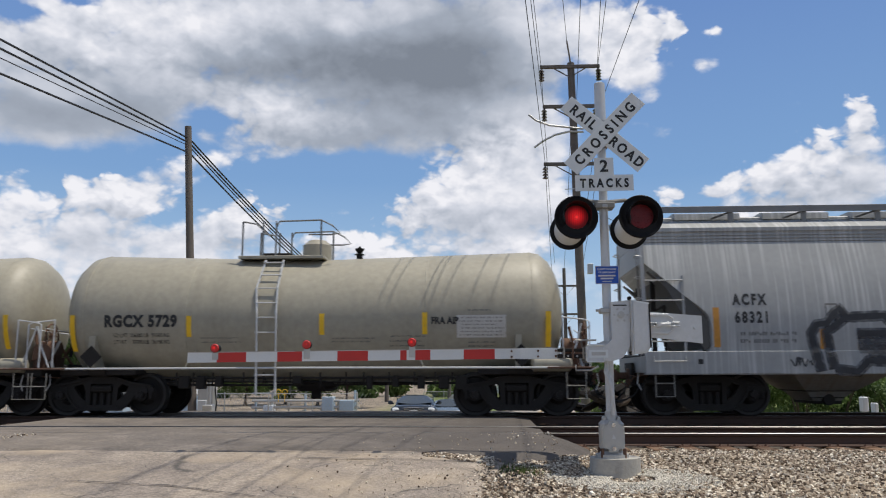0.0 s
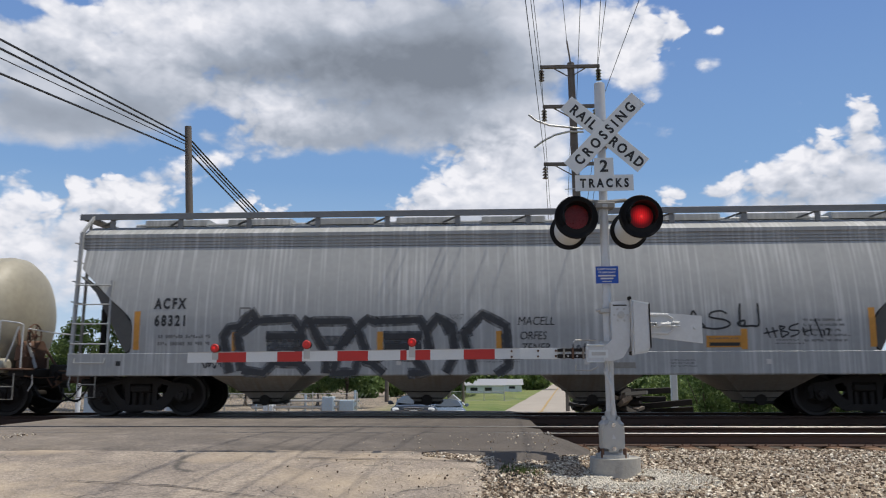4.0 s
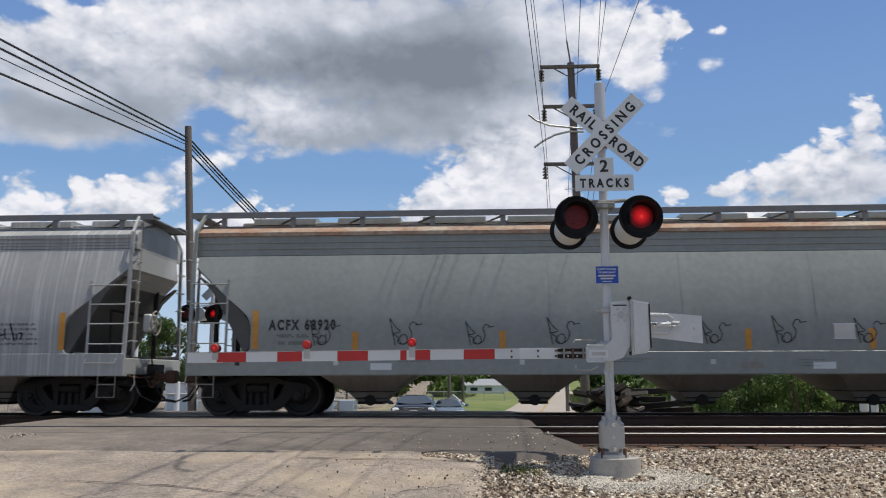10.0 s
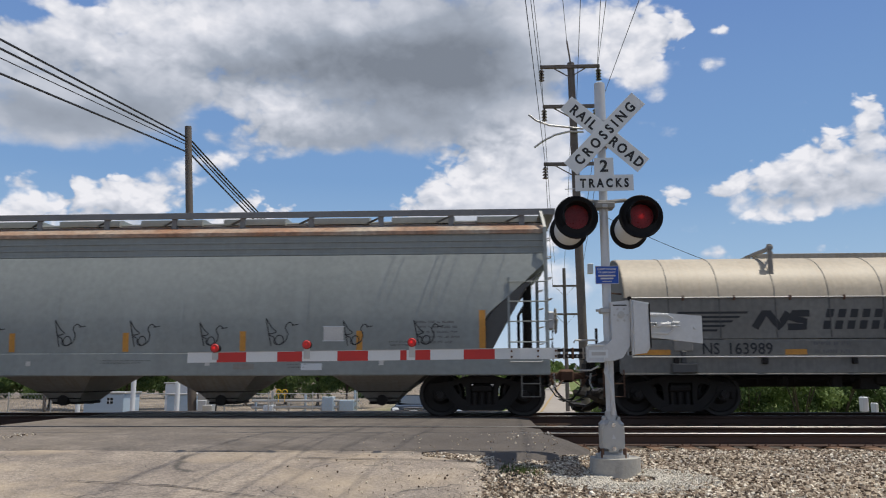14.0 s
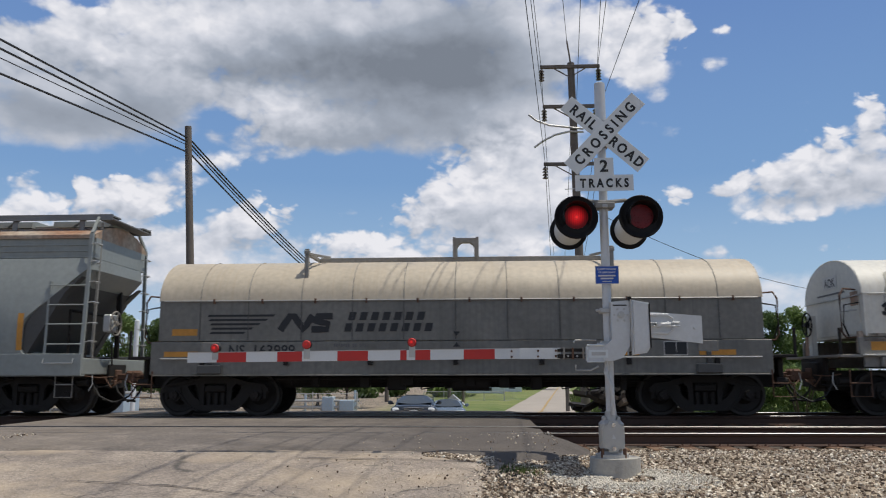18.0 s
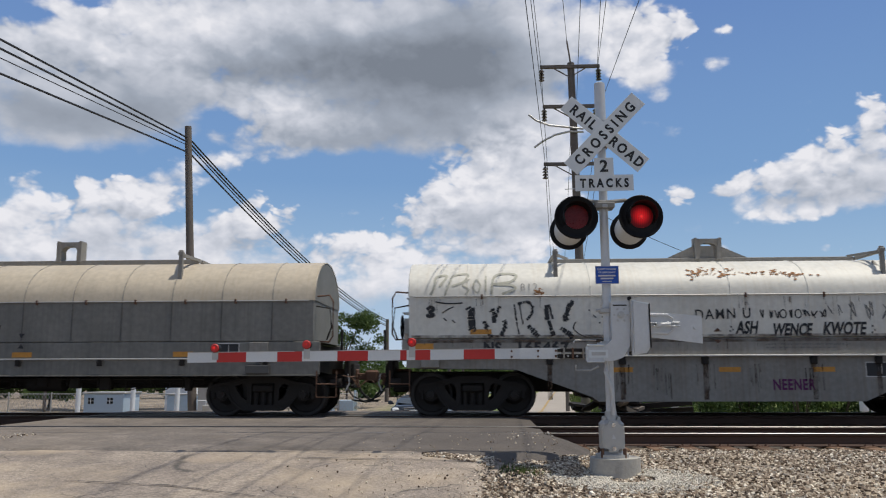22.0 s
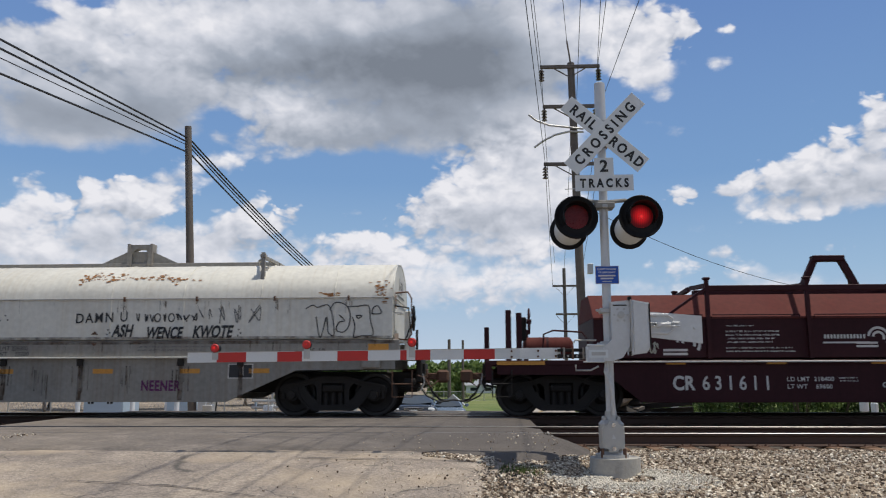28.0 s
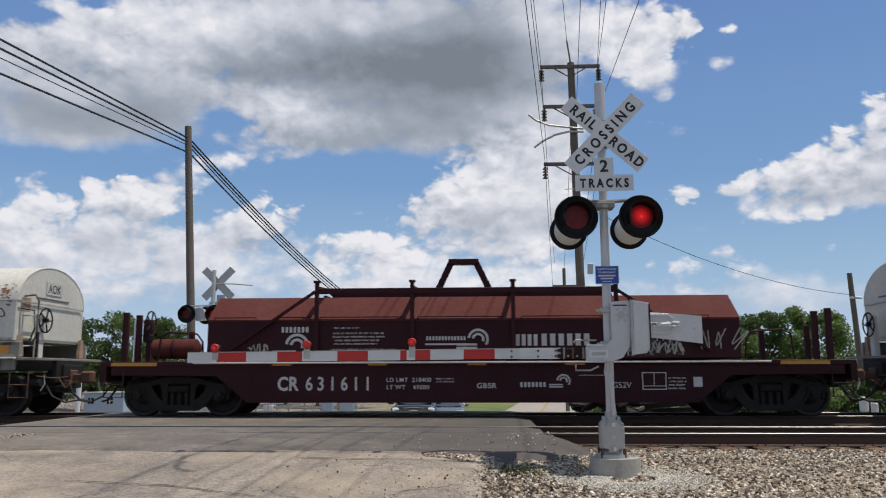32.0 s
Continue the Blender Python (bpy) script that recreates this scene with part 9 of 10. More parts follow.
for z, a, b in ((7.27, 5.1, 7.1), (5.2, 5.3, 6.9)):
    arm = part("crossarm", Shape().box((a - 6, -0.2, z + 1.68), (b - 6, -0.08, z + 1.82), 0.01), WOOD_POLE, far_pole)
    for q in (-1, 1):
        part("arm_brace", Shape().bar((q * 0.7, -0.12, z + 1.7), (0, -0.12, z + 0.95), 0.05, 0.02), WOOD_POLE, arm)
wooden_pole(-9.5, 60, -1.8, 6.3, (0, 0), 0.2)
right_pole = wooden_pole(20.0, 25, -1.6, 6.2, (-0.33, 0), 0.17)
part("bracket", Shape().box((-0.5, -0.2, 6.4), (0.15, -0.12, 6.5), 0.01), GALV, right_pole)
wooden_pole(-31.5, 38, -1.7, 2.2, (0, 0), 0.12, "plain brown wooden post in the yard")
wooden_pole(-2.6, 42, -1.7, 3.5, (0, 0), 0.14)
wooden_pole(-1.9, 55, -1.7, 4.0, (0.0, 0), 0.13)

lines = thing("overhead_wires", "dark overhead power and telephone wires", "wires")
for name, spans, r in (
    ("telephone_cable", (((-11.81, 12, 10.32), (-13.39, 2, 10.16)), ((-11.8, 12, 10.15), (-13.37, 2, 9.89)), ((-11.78, 12, 9.73), (-13.31, 2, 9.16))), 0.028),
    ("telephone_wire", (((-11.79, 12, 10.01), (-13.34, 2, 9.61)),), 0.013),
):
    for a, b in spans:
        s = Shape()
        wire(s, a, b, 0.0, r * 1.25, 14, 2.2)
        part(name, s, WIRE, lines)
for a, b, r in (((-11.75, 12, 10.3), (-9.5, 60, 6.2), 0.028), ((-11.72, 12, 10.1), (-9.5, 60, 6.0), 0.03), ((-11.72, 12, 9.95), (-9.55, 60, 5.75), 0.02), ((-11.72, 12, 9.7), (-9.5, 60, 5.6), 0.03)):
    s = Shape()
    wire(s, a, b, 0.9, r * 1.3, 18)
    part("telephone_cable", s, WIRE, lines)
for a, b, more in (((2.63, 13.84, 9.66), (1.05, -1, 9.44), 1.2), ((2.57, 13.84, 13.66), (1.74, 6, 12.9), 3.5), ((3.69, 14, 14.95), (2.74, 6.5, 13.12), 3.5), ((4.0, 13.84, 12.0), (3.12, 5, 12.36), 3.0), ((4.9, 13.84, 13.4), (3.9, 6, 12.84), 3.5), ((4.96, 13.84, 13.85), (4.08, 6, 12.84), 3.5), ((4.82, 13.84, 11.6), (4.5, 3, 11.33), 2.0), ((2.65, 13.84, 11.6), (1.55, 4, 11.5), 2.0)):
    s = Shape()
    wire(s, a, b, 0.0, 0.011, 10, more)
    part("power_wire", s, WIRE, lines)
for a, b, sg in (((2.63, 13.84, 9.66), (5.12, 39.86, 7.3), 0.2), ((4.82, 13.84, 9.5), (7.05, 39.86, 7.3), 0.2), ((3.9, 14, 7.9), (19.6, 25, 5.05), 0.7), ((2.57, 13.84, 13.3), (5.3, 39.86, 9.0), 0.6), ((4.9, 13.84, 11.6), (6.9, 39.86, 8.6), 0.4), ((3.95, 14.1, 13.9), (6.0, 40, 8.6), 0.5)):
    s = Shape()
    wire(s, a, b, sg, 0.013, 16)
    part("power_wire", s, WIRE, lines)


# ---- second crossing signal, seen from behind ----
def far_signal():
    x, y = -7.86, 4.4
    g = thing("crossing_signal", "silver crossing mast beyond the tracks seen from its back", "crossing signal", at=pose(x, y, -0.5))
    part("mast", Shape().cyl((0, 0, 0), (0, 0, 4.42), 0.06, seg=16), SILVER, g, smooth=40)
    part("foundation", Shape().cyl((0, 0, -0.3), (0, 0, 0.12), 0.3, seg=24), CONCRETE, g)
    part("junction_box", Shape().box((-0.14, -0.14, 0.12), (0.14, 0.14, 0.55), 0.03), GALV, g)
    for ang, off in ((-44, 0.10), (46, 0.12)):
        part("crossbuck_blade", Shape().box((-0.6, -0.004, -0.112), (0.6, 0.004, 0.112), 0.003), GALV, g, "bare grey back of a crossbuck blade", at=pose(0.10, off, 4.04, 0, -ang, 0))
    part("tracks_plate", Shape().prism([(-0.34, 3.28), (0.34, 3.28), (0.34, 3.47), (0.12, 3.47), (0.12, 3.68), (-0.12, 3.68), (-0.12, 3.47), (-0.34, 3.47)], "y", 0.08, 0.088), GALV, g, at=pose(0.2, 0, 0.02))
    part("gate_cable_arm", Shape().tube([(0.1, 0, 4.02), (0.6, 0, 4.01), (1.15, 0, 3.96)], 0.018, 6), GALV, g)
    part("crossarm", Shape().tube([(-0.8, -0.02, 3.36), (0, -0.05, 3.38), (0.8, -0.02, 3.36)], 0.025, 8), GALV, g)
    for dx, lit in ((-0.66, True), (0.14, False)):
        z = 3.12
        lamp = part("flasher", Shape().cyl((dx, -0.30, z), (dx, -0.28, z), 0.26, seg=36), BLACK, g, "black disc with a round red lens", smooth=30)
        part("lit_bulb", Shape().cyl((dx, -0.304, z), (dx, -0.299, z), 0.12, seg=24), LENS_LIT, lamp, "glowing red lens")
        # added disc, as on the near signal, stands in for the unlit lamp
        cover = part("flash_shutter", Shape().cyl((0, 0, 0), (0, 0.0035, 0), 0.123, seg=24), LENS_DIM, lamp, "added dark red disc that hides the lit lens", at=pose(dx, -0.311, z))
        flashers.append((cover, dx, -0.311, -0.22, z, lit))
        s = Shape()
        for r in (0.17,):
            ring = [[(dx + r * math.cos(math.pi * (-0.1 + 1.2 * i / 15)), yy, z + r * math.sin(math.pi * (-0.1 + 1.2 * i / 15))) for i in range(16)] for yy in (-0.3, -0.52)]
            s.add(ring[0] + ring[1], [(i, i + 1, 17 + i, 16 + i) for i in range(15)], convex=False)
        part("visor", s, BLACK, lamp, smooth=40)
        part("lamp_housing", Shape().cyl((dx + 0.3, -0.15, z), (dx + 0.34, 0.3, z), 0.2, 0.16, seg=24), SIGN_WHITE, lamp, "white drum housing", smooth=40)
        part("rear_disc", Shape().cyl((dx + 0.36, 0.3, z), (dx + 0.36, 0.32, z), 0.26, seg=30), BLACK, lamp)
    part("gate_mechanism", Shape().box((0.1, -0.1, 1.25), (0.4, 0.2, 1.75), 0.04), SILVER, g)
    return g


far_signal()


# ---- vehicles waiting beyond the train ----
def loft(sections, n=28, power=4.0):
    """A body skinned over rounded sections: place along, half width, bottom, top."""
    rows = []
    for y, w, z0, z1 in sections:
        ring = []
        for i in range(n):
            a = 2 * math.pi * i / n
            c, d = math.cos(a), math.sin(a)
            r = (abs(c) ** power + abs(d) ** power) ** (-1 / power)
            ring.append((w * c * r, y, (z0 + z1) / 2 + (z1 - z0) / 2 * d * r))
        rows.append(list(reversed(ring)))
    return Shape().rings(rows)


def waiting_car(x, y, z, paint, label, turn=0.0, roof=1.70, nose=1.0, climb=0.0):
    """A car that faces the crossing: its nose towards -y, its base at the road."""
    car = thing("car", label, "car", at=pose(x, y, z, -climb, 0, turn))
    h = nose
    part("body", loft([(-0.98, 0.55, 0.42, h - 0.22), (-0.95, 0.78, 0.34, h - 0.12), (-0.82, 0.90, 0.28, h - 0.04), (-0.4, 0.93, 0.26, h + 0.02), (0.35, 0.94, 0.26, h + 0.07), (1.5, 0.94, 0.26, h + 0.05), (3.2, 0.94, 0.26, h + 0.06), (3.75, 0.90, 0.32, h + 0.02), (3.95, 0.70, 0.42, h - 0.1)]), paint, car, smooth=50)
    cab = part("cabin", loft([(0.25, 0.80, h - 0.05, h + 0.06), (0.55, 0.79, h - 0.05, h + 0.06 + (roof - h) * 0.38), (1.05, 0.75, h - 0.05, roof - 0.04), (1.45, 0.74, h - 0.05, roof), (2.4, 0.74, h - 0.05, roof - 0.01), (3.1, 0.73, h - 0.05, roof - 0.07), (3.6, 0.72, h - 0.05, h + 0.1)], 32, 2.9), paint, car, "rounded cabin", smooth=50)
    lift = lambda v: h + 0.12 + (roof - h - 0.14) * (v - 0.28) / 0.72
    g, n, vs = Shape(), 10, []
    for deep in (-0.045, 0.02):
        for k in range(n + 1):
            a = 2 * k / n - 1
            for row in range(4):
                v = row / 3
                b = 0.20 + 0.13 * a * a + (0.78 - 0.10 * a * a) * v
                vs.append((a * (0.71 - 0.17 * v - 0.03 * v * abs(a) ** 4), b + deep, lift(b) - 0.035 * v * a ** 4 - (0.03 if deep > 0 else 0)))
    size = 4 * (n + 1)
    faces = [(o + 4 * k + r, o + 4 * k + r + 1, o + 4 * k + r + 5, o + 4 * k + r + 4) for o in (0, size) for k in range(n) for r in range(3)]
    faces += [(4 * k + r, 4 * k + 4 + r, size + 4 * k + 4 + r, size + 4 * k + r) for k in range(n) for r in (0, 3)]
    faces += [(e + r, e + r + 1, size + e + r + 1, size + e + r) for e in (0, 4 * n) for r in range(3)]
    g.add(vs, faces, convex=False)
    part("windscreen", g, WINDSCREEN, cab, "sloping windscreen that mirrors the sky", smooth=40)
    part("roof_edge", Shape().tube([(-0.50, 0.98, roof - 0.075), (-0.36, 0.97, roof - 0.03), (0.0, 0.96, roof - 0.015), (0.36, 0.97, roof - 0.03), (0.50, 0.98, roof - 0.075)], 0.025, 6), paint, cab)
    part("inside_mirror", Shape().box((-0.12, 0.78, roof - 0.20), (0.12, 0.80, roof - 0.13), 0.01), BLACK, cab)
    for q in (-1, 1):
        part("side_window", Shape().prism([(0.75, h + 0.12), (3.2, h + 0.12), (2.9, roof - 0.12), (1.2, roof - 0.1)], "x", q * 0.735, q * 0.775), GLASS_DARK, cab)
        part("headlamp", loft([(-0.965, 0.10, h - 0.27, h - 0.17), (-0.93, 0.15, h - 0.30, h - 0.12), (-0.80, 0.15, h - 0.28, h - 0.10)], 16, 3.0), LAMP_GLASS, car, "clear headlamp", at=pose(q * 0.70, -0.015, 0))
        mir = part("mirror", loft([(-0.06, 0.05, -0.06, 0.06), (0.0, 0.10, -0.08, 0.09), (0.08, 0.06, -0.05, 0.06)], 14, 3.0), paint, car, at=pose(q * 1.02, 0.72, h + 0.16))
        part("mirror_arm", Shape().bar((-q * 0.15, 0.03, -0.05), (0, 0.03, -0.02), 0.04), BLACK, mir)
        part("fog_lamp", Shape().cyl((q * 0.66, -0.955, 0.46), (q * 0.66, -0.90, 0.46), 0.055, seg=14), LAMP_GLASS, car)
        for wy in (-0.05, 2.9):
            wh = part("wheel", Shape().cyl((q * 0.72, wy, 0.34), (q * 0.95, wy, 0.34), 0.34, seg=24), HOSE, car, "black tyre on an alloy rim", smooth=40)
            part("rim", Shape().cyl((q * 0.945, wy, 0.34), (q * 0.96, wy, 0.34), 0.21, seg=18), CHROME, wh)
    grille = part("grille", loft([(-1.0, 0.38, h - 0.36, h - 0.16), (-0.93, 0.44, h - 0.38, h - 0.13)], 20, 4.0), BLACK, car, "black grille with a chrome surround")
    for k in range(3):
        part("grille_bar", Shape().box((-0.38, -1.008, h - 0.34 + 0.065 * k), (0.38, -0.995, h - 0.325 + 0.065 * k), 0.003), CHROME, grille)
    part("grille_surround", Shape().tube([(-0.42, -0.99, h - 0.14), (0.0, -1.005, h - 0.125), (0.42, -0.99, h - 0.14)], 0.014, 6), CHROME, grille)
    part("lower_intake", Shape().box((-0.5, -1.0, 0.36), (0.5, -0.93, 0.48), 0.02), BLACK, car)
    part("bumper", loft([(-1.0, 0.70, 0.46, 0.60), (-0.96, 0.86, 0.40, 0.64), (-0.80, 0.93, 0.38, 0.64)], 24, 4.0), paint, car, smooth=50)
    part("plate", Shape().box((-0.16, -1.012, 0.49), (0.16, -1.0, 0.59), 0.003), SIGN_WHITE, car)
    part("bonnet_seam", Shape().tube([(-0.72, -0.7, h + 0.0), (-0.70, 0.1, h + 0.055)], 0.006, 4), BLACK, car)
    return car


waiting_car(-2.85, 14.5, -1.19, CAR_PAINT, "dark blue car with bright headlamps waiting beyond the crossing", 3, 1.32, 0.82, 5)
waiting_car(-1.9, 24.5, -1.69, PICKUP_PAINT, "blue grey car waiting behind another car", 4, 1.28, 0.80, 2)
waiting_car(18.6, 172, -1.65, CAR_PAINT, "dark car far along the road", -4)


# ---- plants ----
def leaf_cloud(name, clumps, count, size, seed):
    """Small leaf blades, scattered through lumps given as centre and radii."""
    rng = np.random.default_rng(seed)
    V, F = [], []
    w = np.array([c[3] * c[5] for c in clumps])
    pick = rng.choice(len(clumps), count, p=w / w.sum())
    d = rng.normal(size=(count, 3))
    d /= np.linalg.norm(d, axis=1)[:, None]
    rad = rng.random(count) ** 0.45
    C = np.array(clumps)[pick]
    P = C[:, :3] + d * rad[:, None] * C[:, 3:6]
    a = rng.normal(size=(count, 3))
    a /= np.linalg.norm(a, axis=1)[:, None]
    b = np.cross(a, rng.normal(size=(count, 3)))
    b /= np.linalg.norm(b, axis=1)[:, None]
    s = size * (0.5 + rng.random(count))[:, None]
    quad = np.stack([P - a * s, P + b * s * 0.5, P + a * s, P - b * s * 0.5], 1).reshape(-1, 3)
    faces = np.arange(count * 4).reshape(-1, 4)
    me = bpy.data.meshes.new(name)
    me.from_pydata(quad.tolist(), [], faces.tolist())
    return me


def lumps(rng, n, spread, height, base, r):
    out = []
    for k in range(n):
        t = rng.random()
        wide = spread * (0.45 + 0.75 * math.sin(math.pi * min(1, 0.15 + 0.8 * t)))
        a = rng.random() * 6.283
        q = wide * math.sqrt(rng.random())
        rr = r * (0.6 + 0.7 * rng.random())
        out.append((q * math.cos(a), q * math.sin(a), base + (height - base) * t, rr, rr, rr * 0.75))
    return out


def tree(x, y, z, h, spread, seed, material=None, leaves=4200, size=0.105, label="leafy green tree with an uneven crown"):
    rnd = random.Random(seed)
    t = thing("tree", label, "tree", "roadside trees", at=pose(x, y, z))
    trunk = Shape().tube([(0, 0, -0.1), (0.05, 0.03, h * 0.25), (-0.06, 0.02, h * 0.5), (0.03, 0, h * 0.8)], [0.2, 0.15, 0.11, 0.04], 9)
    for k in range(7):
        a, b = rnd.uniform(0, 6.28), rnd.uniform(0.3, 0.6)
        q = spread * rnd.uniform(0.4, 0.8)
        trunk.tube([(0, 0, h * b), (q * 0.5 * math.cos(a), q * 0.5 * math.sin(a), h * (b + 0.12)), (q * math.cos(a), q * math.sin(a), h * (b + rnd.uniform(0.2, 0.35)))], [0.07, 0.045, 0.015], 6)
    part("trunk", trunk, BARK, t, smooth=60)
    cl = lumps(rnd, 44, spread, h * 0.97, h * 0.22, spread * 0.36)
    part("crown", leaf_cloud("crown", cl, int(leaves * 2.6), size, seed), material or LEAF, t, "crown of small green leaves")
    return t


for x, y, h, sp, sd, n in ((16.4, 34, 5.2, 1.5, 1, 3200), (18.6, 35, 6.6, 1.9, 2, 4600), (21.6, 35.5, 7.0, 2.0, 3, 5200), (-10.9, 45, 7.5, 2.6, 4, 5600), (-13.6, 47, 5.6, 2.0, 5, 3600), (-30.0, 40, 6.6, 1.9, 6, 4200), (-27.0, 41, 7.3, 2.1, 7, 4600), (-24.2, 42, 6.8, 2.1, 8, 4200), (-33.4, 42, 5.6, 2.0, 9, 3600), (-17.5, 52, 5.6, 2.2, 10, 3200), (-20.5, 50, 5.8, 2.0, 13, 3200)):
    tree(x, y, ground_height(x, y), h, sp, sd, LEAF if sd % 2 else LEAF_DARK, n)


def bush(x, y, h, sp, seed, n=2600, material=None):
    rnd = random.Random(seed)
    b = thing("bush", "dense green roadside bush", "bush", "trackside bushes", at=pose(x, y, ground_height(x, y)))
    st = Shape()
    for k in range(6):
        a = rnd.uniform(0, 6.28)
        st.tube([(0, 0, -0.1), (sp * 0.3 * math.cos(a), sp * 0.3 * math.sin(a), h * 0.4), (sp * 0.6 * math.cos(a), sp * 0.6 * math.sin(a), h * 0.75)], [0.035, 0.025, 0.01], 5)
    part("stem", st, BARK, b)
    part("leaves", leaf_cloud("leaves", lumps(rnd, 18, sp, h * 0.9, h * 0.12, sp * 0.4), int(n * 1.8), 0.06, seed), material or LEAF_DARK, b, "small dark green leaves")


for k, (x, y, h, sp) in enumerate(((6.2, 10.5, 1.9, 0.9), (7.6, 9.8, 2.3, 1.1), (9.2, 10.4, 2.5, 1.2), (10.8, 9.9, 2.3, 1.1), (12.4, 10.6, 2.2, 1.1), (13.8, 10.0, 1.7, 0.9), (8.4, 12.0, 2.6, 1.2), (11.6, 12.4, 2.6, 1.2), (15.6, 11.5, 2.0, 1.0), (17.5, 12.5, 2.2, 1.1))):
    bush(x, y, h, sp, 30 + k, 2600, LEAF_DARK if k % 3 else LEAF)


def woods(name, label, x0, x1, y, top, count, clump, size, seed, material):
    rnd = random.Random(seed)
    cl = []
    n = int((x1 - x0) / clump * 2.2)
    for k in range(n):
        x = x0 + (x1 - x0) * (k + rnd.random()) / n
        z = -1.8 + (top + 1.8) * rnd.random() ** 0.8 * (0.75 + 0.35 * noise.noise((x * 0.12, seed, 0)))
        r = clump * rnd.uniform(0.6, 1.1)
        cl.append((x, y + rnd.uniform(-2, 2), z, r, r, r * 0.7))
    ob = new(name, leaf_cloud(name, cl, count, size, seed))
    ob.data.materials.append(material)
    return tagged(ob, label, "woods", kind="stuff")


woods("far_woods", "band of green trees behind the yard", -75, -13, 72, 2.6, 17000, 1.6, 0.34, 50, LEAF_DARK)
woods("far_woods", "band of green trees beside the yard", -13, -1.2, 78, 2.6, 6000, 1.5, 0.34, 51, LEAF)
woods("far_woods", "trees behind the far lawn", -8, 13.5, 122, 3.4, 8000, 1.7, 0.4, 56, LEAF)
woods("far_woods", "low wooded skyline", -260, 260, 300, 5.6, 16000, 4.5, 1.3, 52, LEAF_DARK)
woods("far_hedge", "green scrub beyond the tracks", 14, 60, 42, 0.9, 9000, 1.2, 0.25, 53, LEAF)
woods("far_hedge", "green scrub along the far road", 11, 40, 75, 1.6, 7000, 1.6, 0.34, 54, LEAF_DARK)


def grass_patch():
    rng = np.random.default_rng(9)
    n = 9000
    x, y = rng.uniform(-1, 1, n), rng.uniform(0, 1, n)
    Y = 24 + 60 * y ** 1.5
    X = np.where(rng.random(n) < 0.55, -2.0 + (Y - 24) * 0.03 + 3.2 * x, 2.8 + Y * 0.092 + 4 * np.abs(x))
    keep = (X - 0.092 * (Y - 2) > 1.2) | (X - 0.092 * (Y - 2) < -8.6) | (Y > 30)
    X, Y = X[keep], Y[keep]
    V, F = [], []
    for k, (a, b) in enumerate(zip(X, Y)):
        if -8.4 < a - 0.092 * (b - 2) < 1.0:
            continue
        h, t = 0.15 + 0.25 * rng.random(), rng.random() * 3.14
        z = along(PROFILE, b)
        i = len(V)
        V += [(a - 0.05 * math.cos(t), b - 0.05 * math.sin(t), z), (a + 0.05 * math.cos(t), b + 0.05 * math.sin(t), z), (a + 0.08 * math.sin(t), b, z + h)]
        F.append((i, i + 1, i + 2))
    me = bpy.data.meshes.new("grass")
    me.from_pydata(V, [], F)
    me.materials.append(GRASS)
    tagged(new("grass", me), "rough tufts of roadside grass", "grass", kind="stuff")


grass_patch()


# ---- yard on the far side: fence, enclosures, pipework ----
def fence(x0, x1, y, h, gap, label):
    f = thing("chain_link_fence", label, "fence", at=pose(0, y, 0))
    x = x0
    zb = ground_height(x0, y)
    while x <= x1 + 0.01:
        part("post", Shape().cyl((x, 0, zb - 0.1), (x, 0, zb + h + 0.1), 0.04, seg=8), GALV, f)
        x += gap
    part("top_rail", Shape().cyl((x0, 0, zb + h), (x1, 0, zb + h), 0.025, seg=6), GALV, f)
    part("bottom_rail", Shape().cyl((x0, 0, zb + 0.1), (x1, 0, zb + 0.1), 0.02, seg=6), GALV, f)
    s = Shape()
    x = x0
    while x < x1:
        s.bar((x, 0, zb + 0.1), (x + 0.9, 0, zb + h), 0.012)
        s.bar((x + 0.9, 0, zb + 0.1), (x, 0, zb + h), 0.012)
        x += 0.22
    part("wire_mesh", s, GALV, f)["kind"] = "stuff"


fence(-34, -7.5, 29, 1.5, 2.65, "grey chain link fence round the yard")
fence(-6, 2.6, 62, 1.0, 2.0, "low chain link fence by the far grass")


def enclosure(x, y, w, d, h, wall, label, windows=()):
    z = ground_height(x, y)
    e = thing("equipment_hut", label, "hut", at=pose(x, y, z))
    part("wall", Shape().box((-w / 2, -d / 2, -0.1), (w / 2, d / 2, h), 0.03), wall, e)
    part("roof", Shape().box((-w / 2 - 0.08, -d / 2 - 0.08, h), (w / 2 + 0.08, d / 2 + 0.08, h + 0.09), 0.02), GALV, e)
    for u, v in windows:
        wn2 = part("window", Shape().box((u - 0.16, -d / 2 - 0.02, v - 0.16), (u + 0.16, -d / 2 + 0.02, v + 0.16), 0.01), GLASS_DARK, e)
        part("glazing_bar", Shape().box((u - 0.015, -d / 2 - 0.03, v - 0.16), (u + 0.015, -d / 2 - 0.015, v + 0.16)).box((u - 0.16, -d / 2 - 0.03, v - 0.015), (u + 0.16, -d / 2 - 0.015, v + 0.015)), WHITE_WALL, wn2)


enclosure(-20.4, 25, 2.2, 2.0, 1.62, BLUE_WALL, "pale blue and white equipment hut in the yard", ((0.35, 1.25), (-0.7, 1.25)))
enclosure(-17.0, 27, 1.7, 1.5, 1.45, BLUE_WALL, "small blue equipment cabinet in the yard")
enclosure(-19.6, 33, 1.6, 1.5, 2.0, WHITE_WALL, "white equipment cabinet behind the huts")
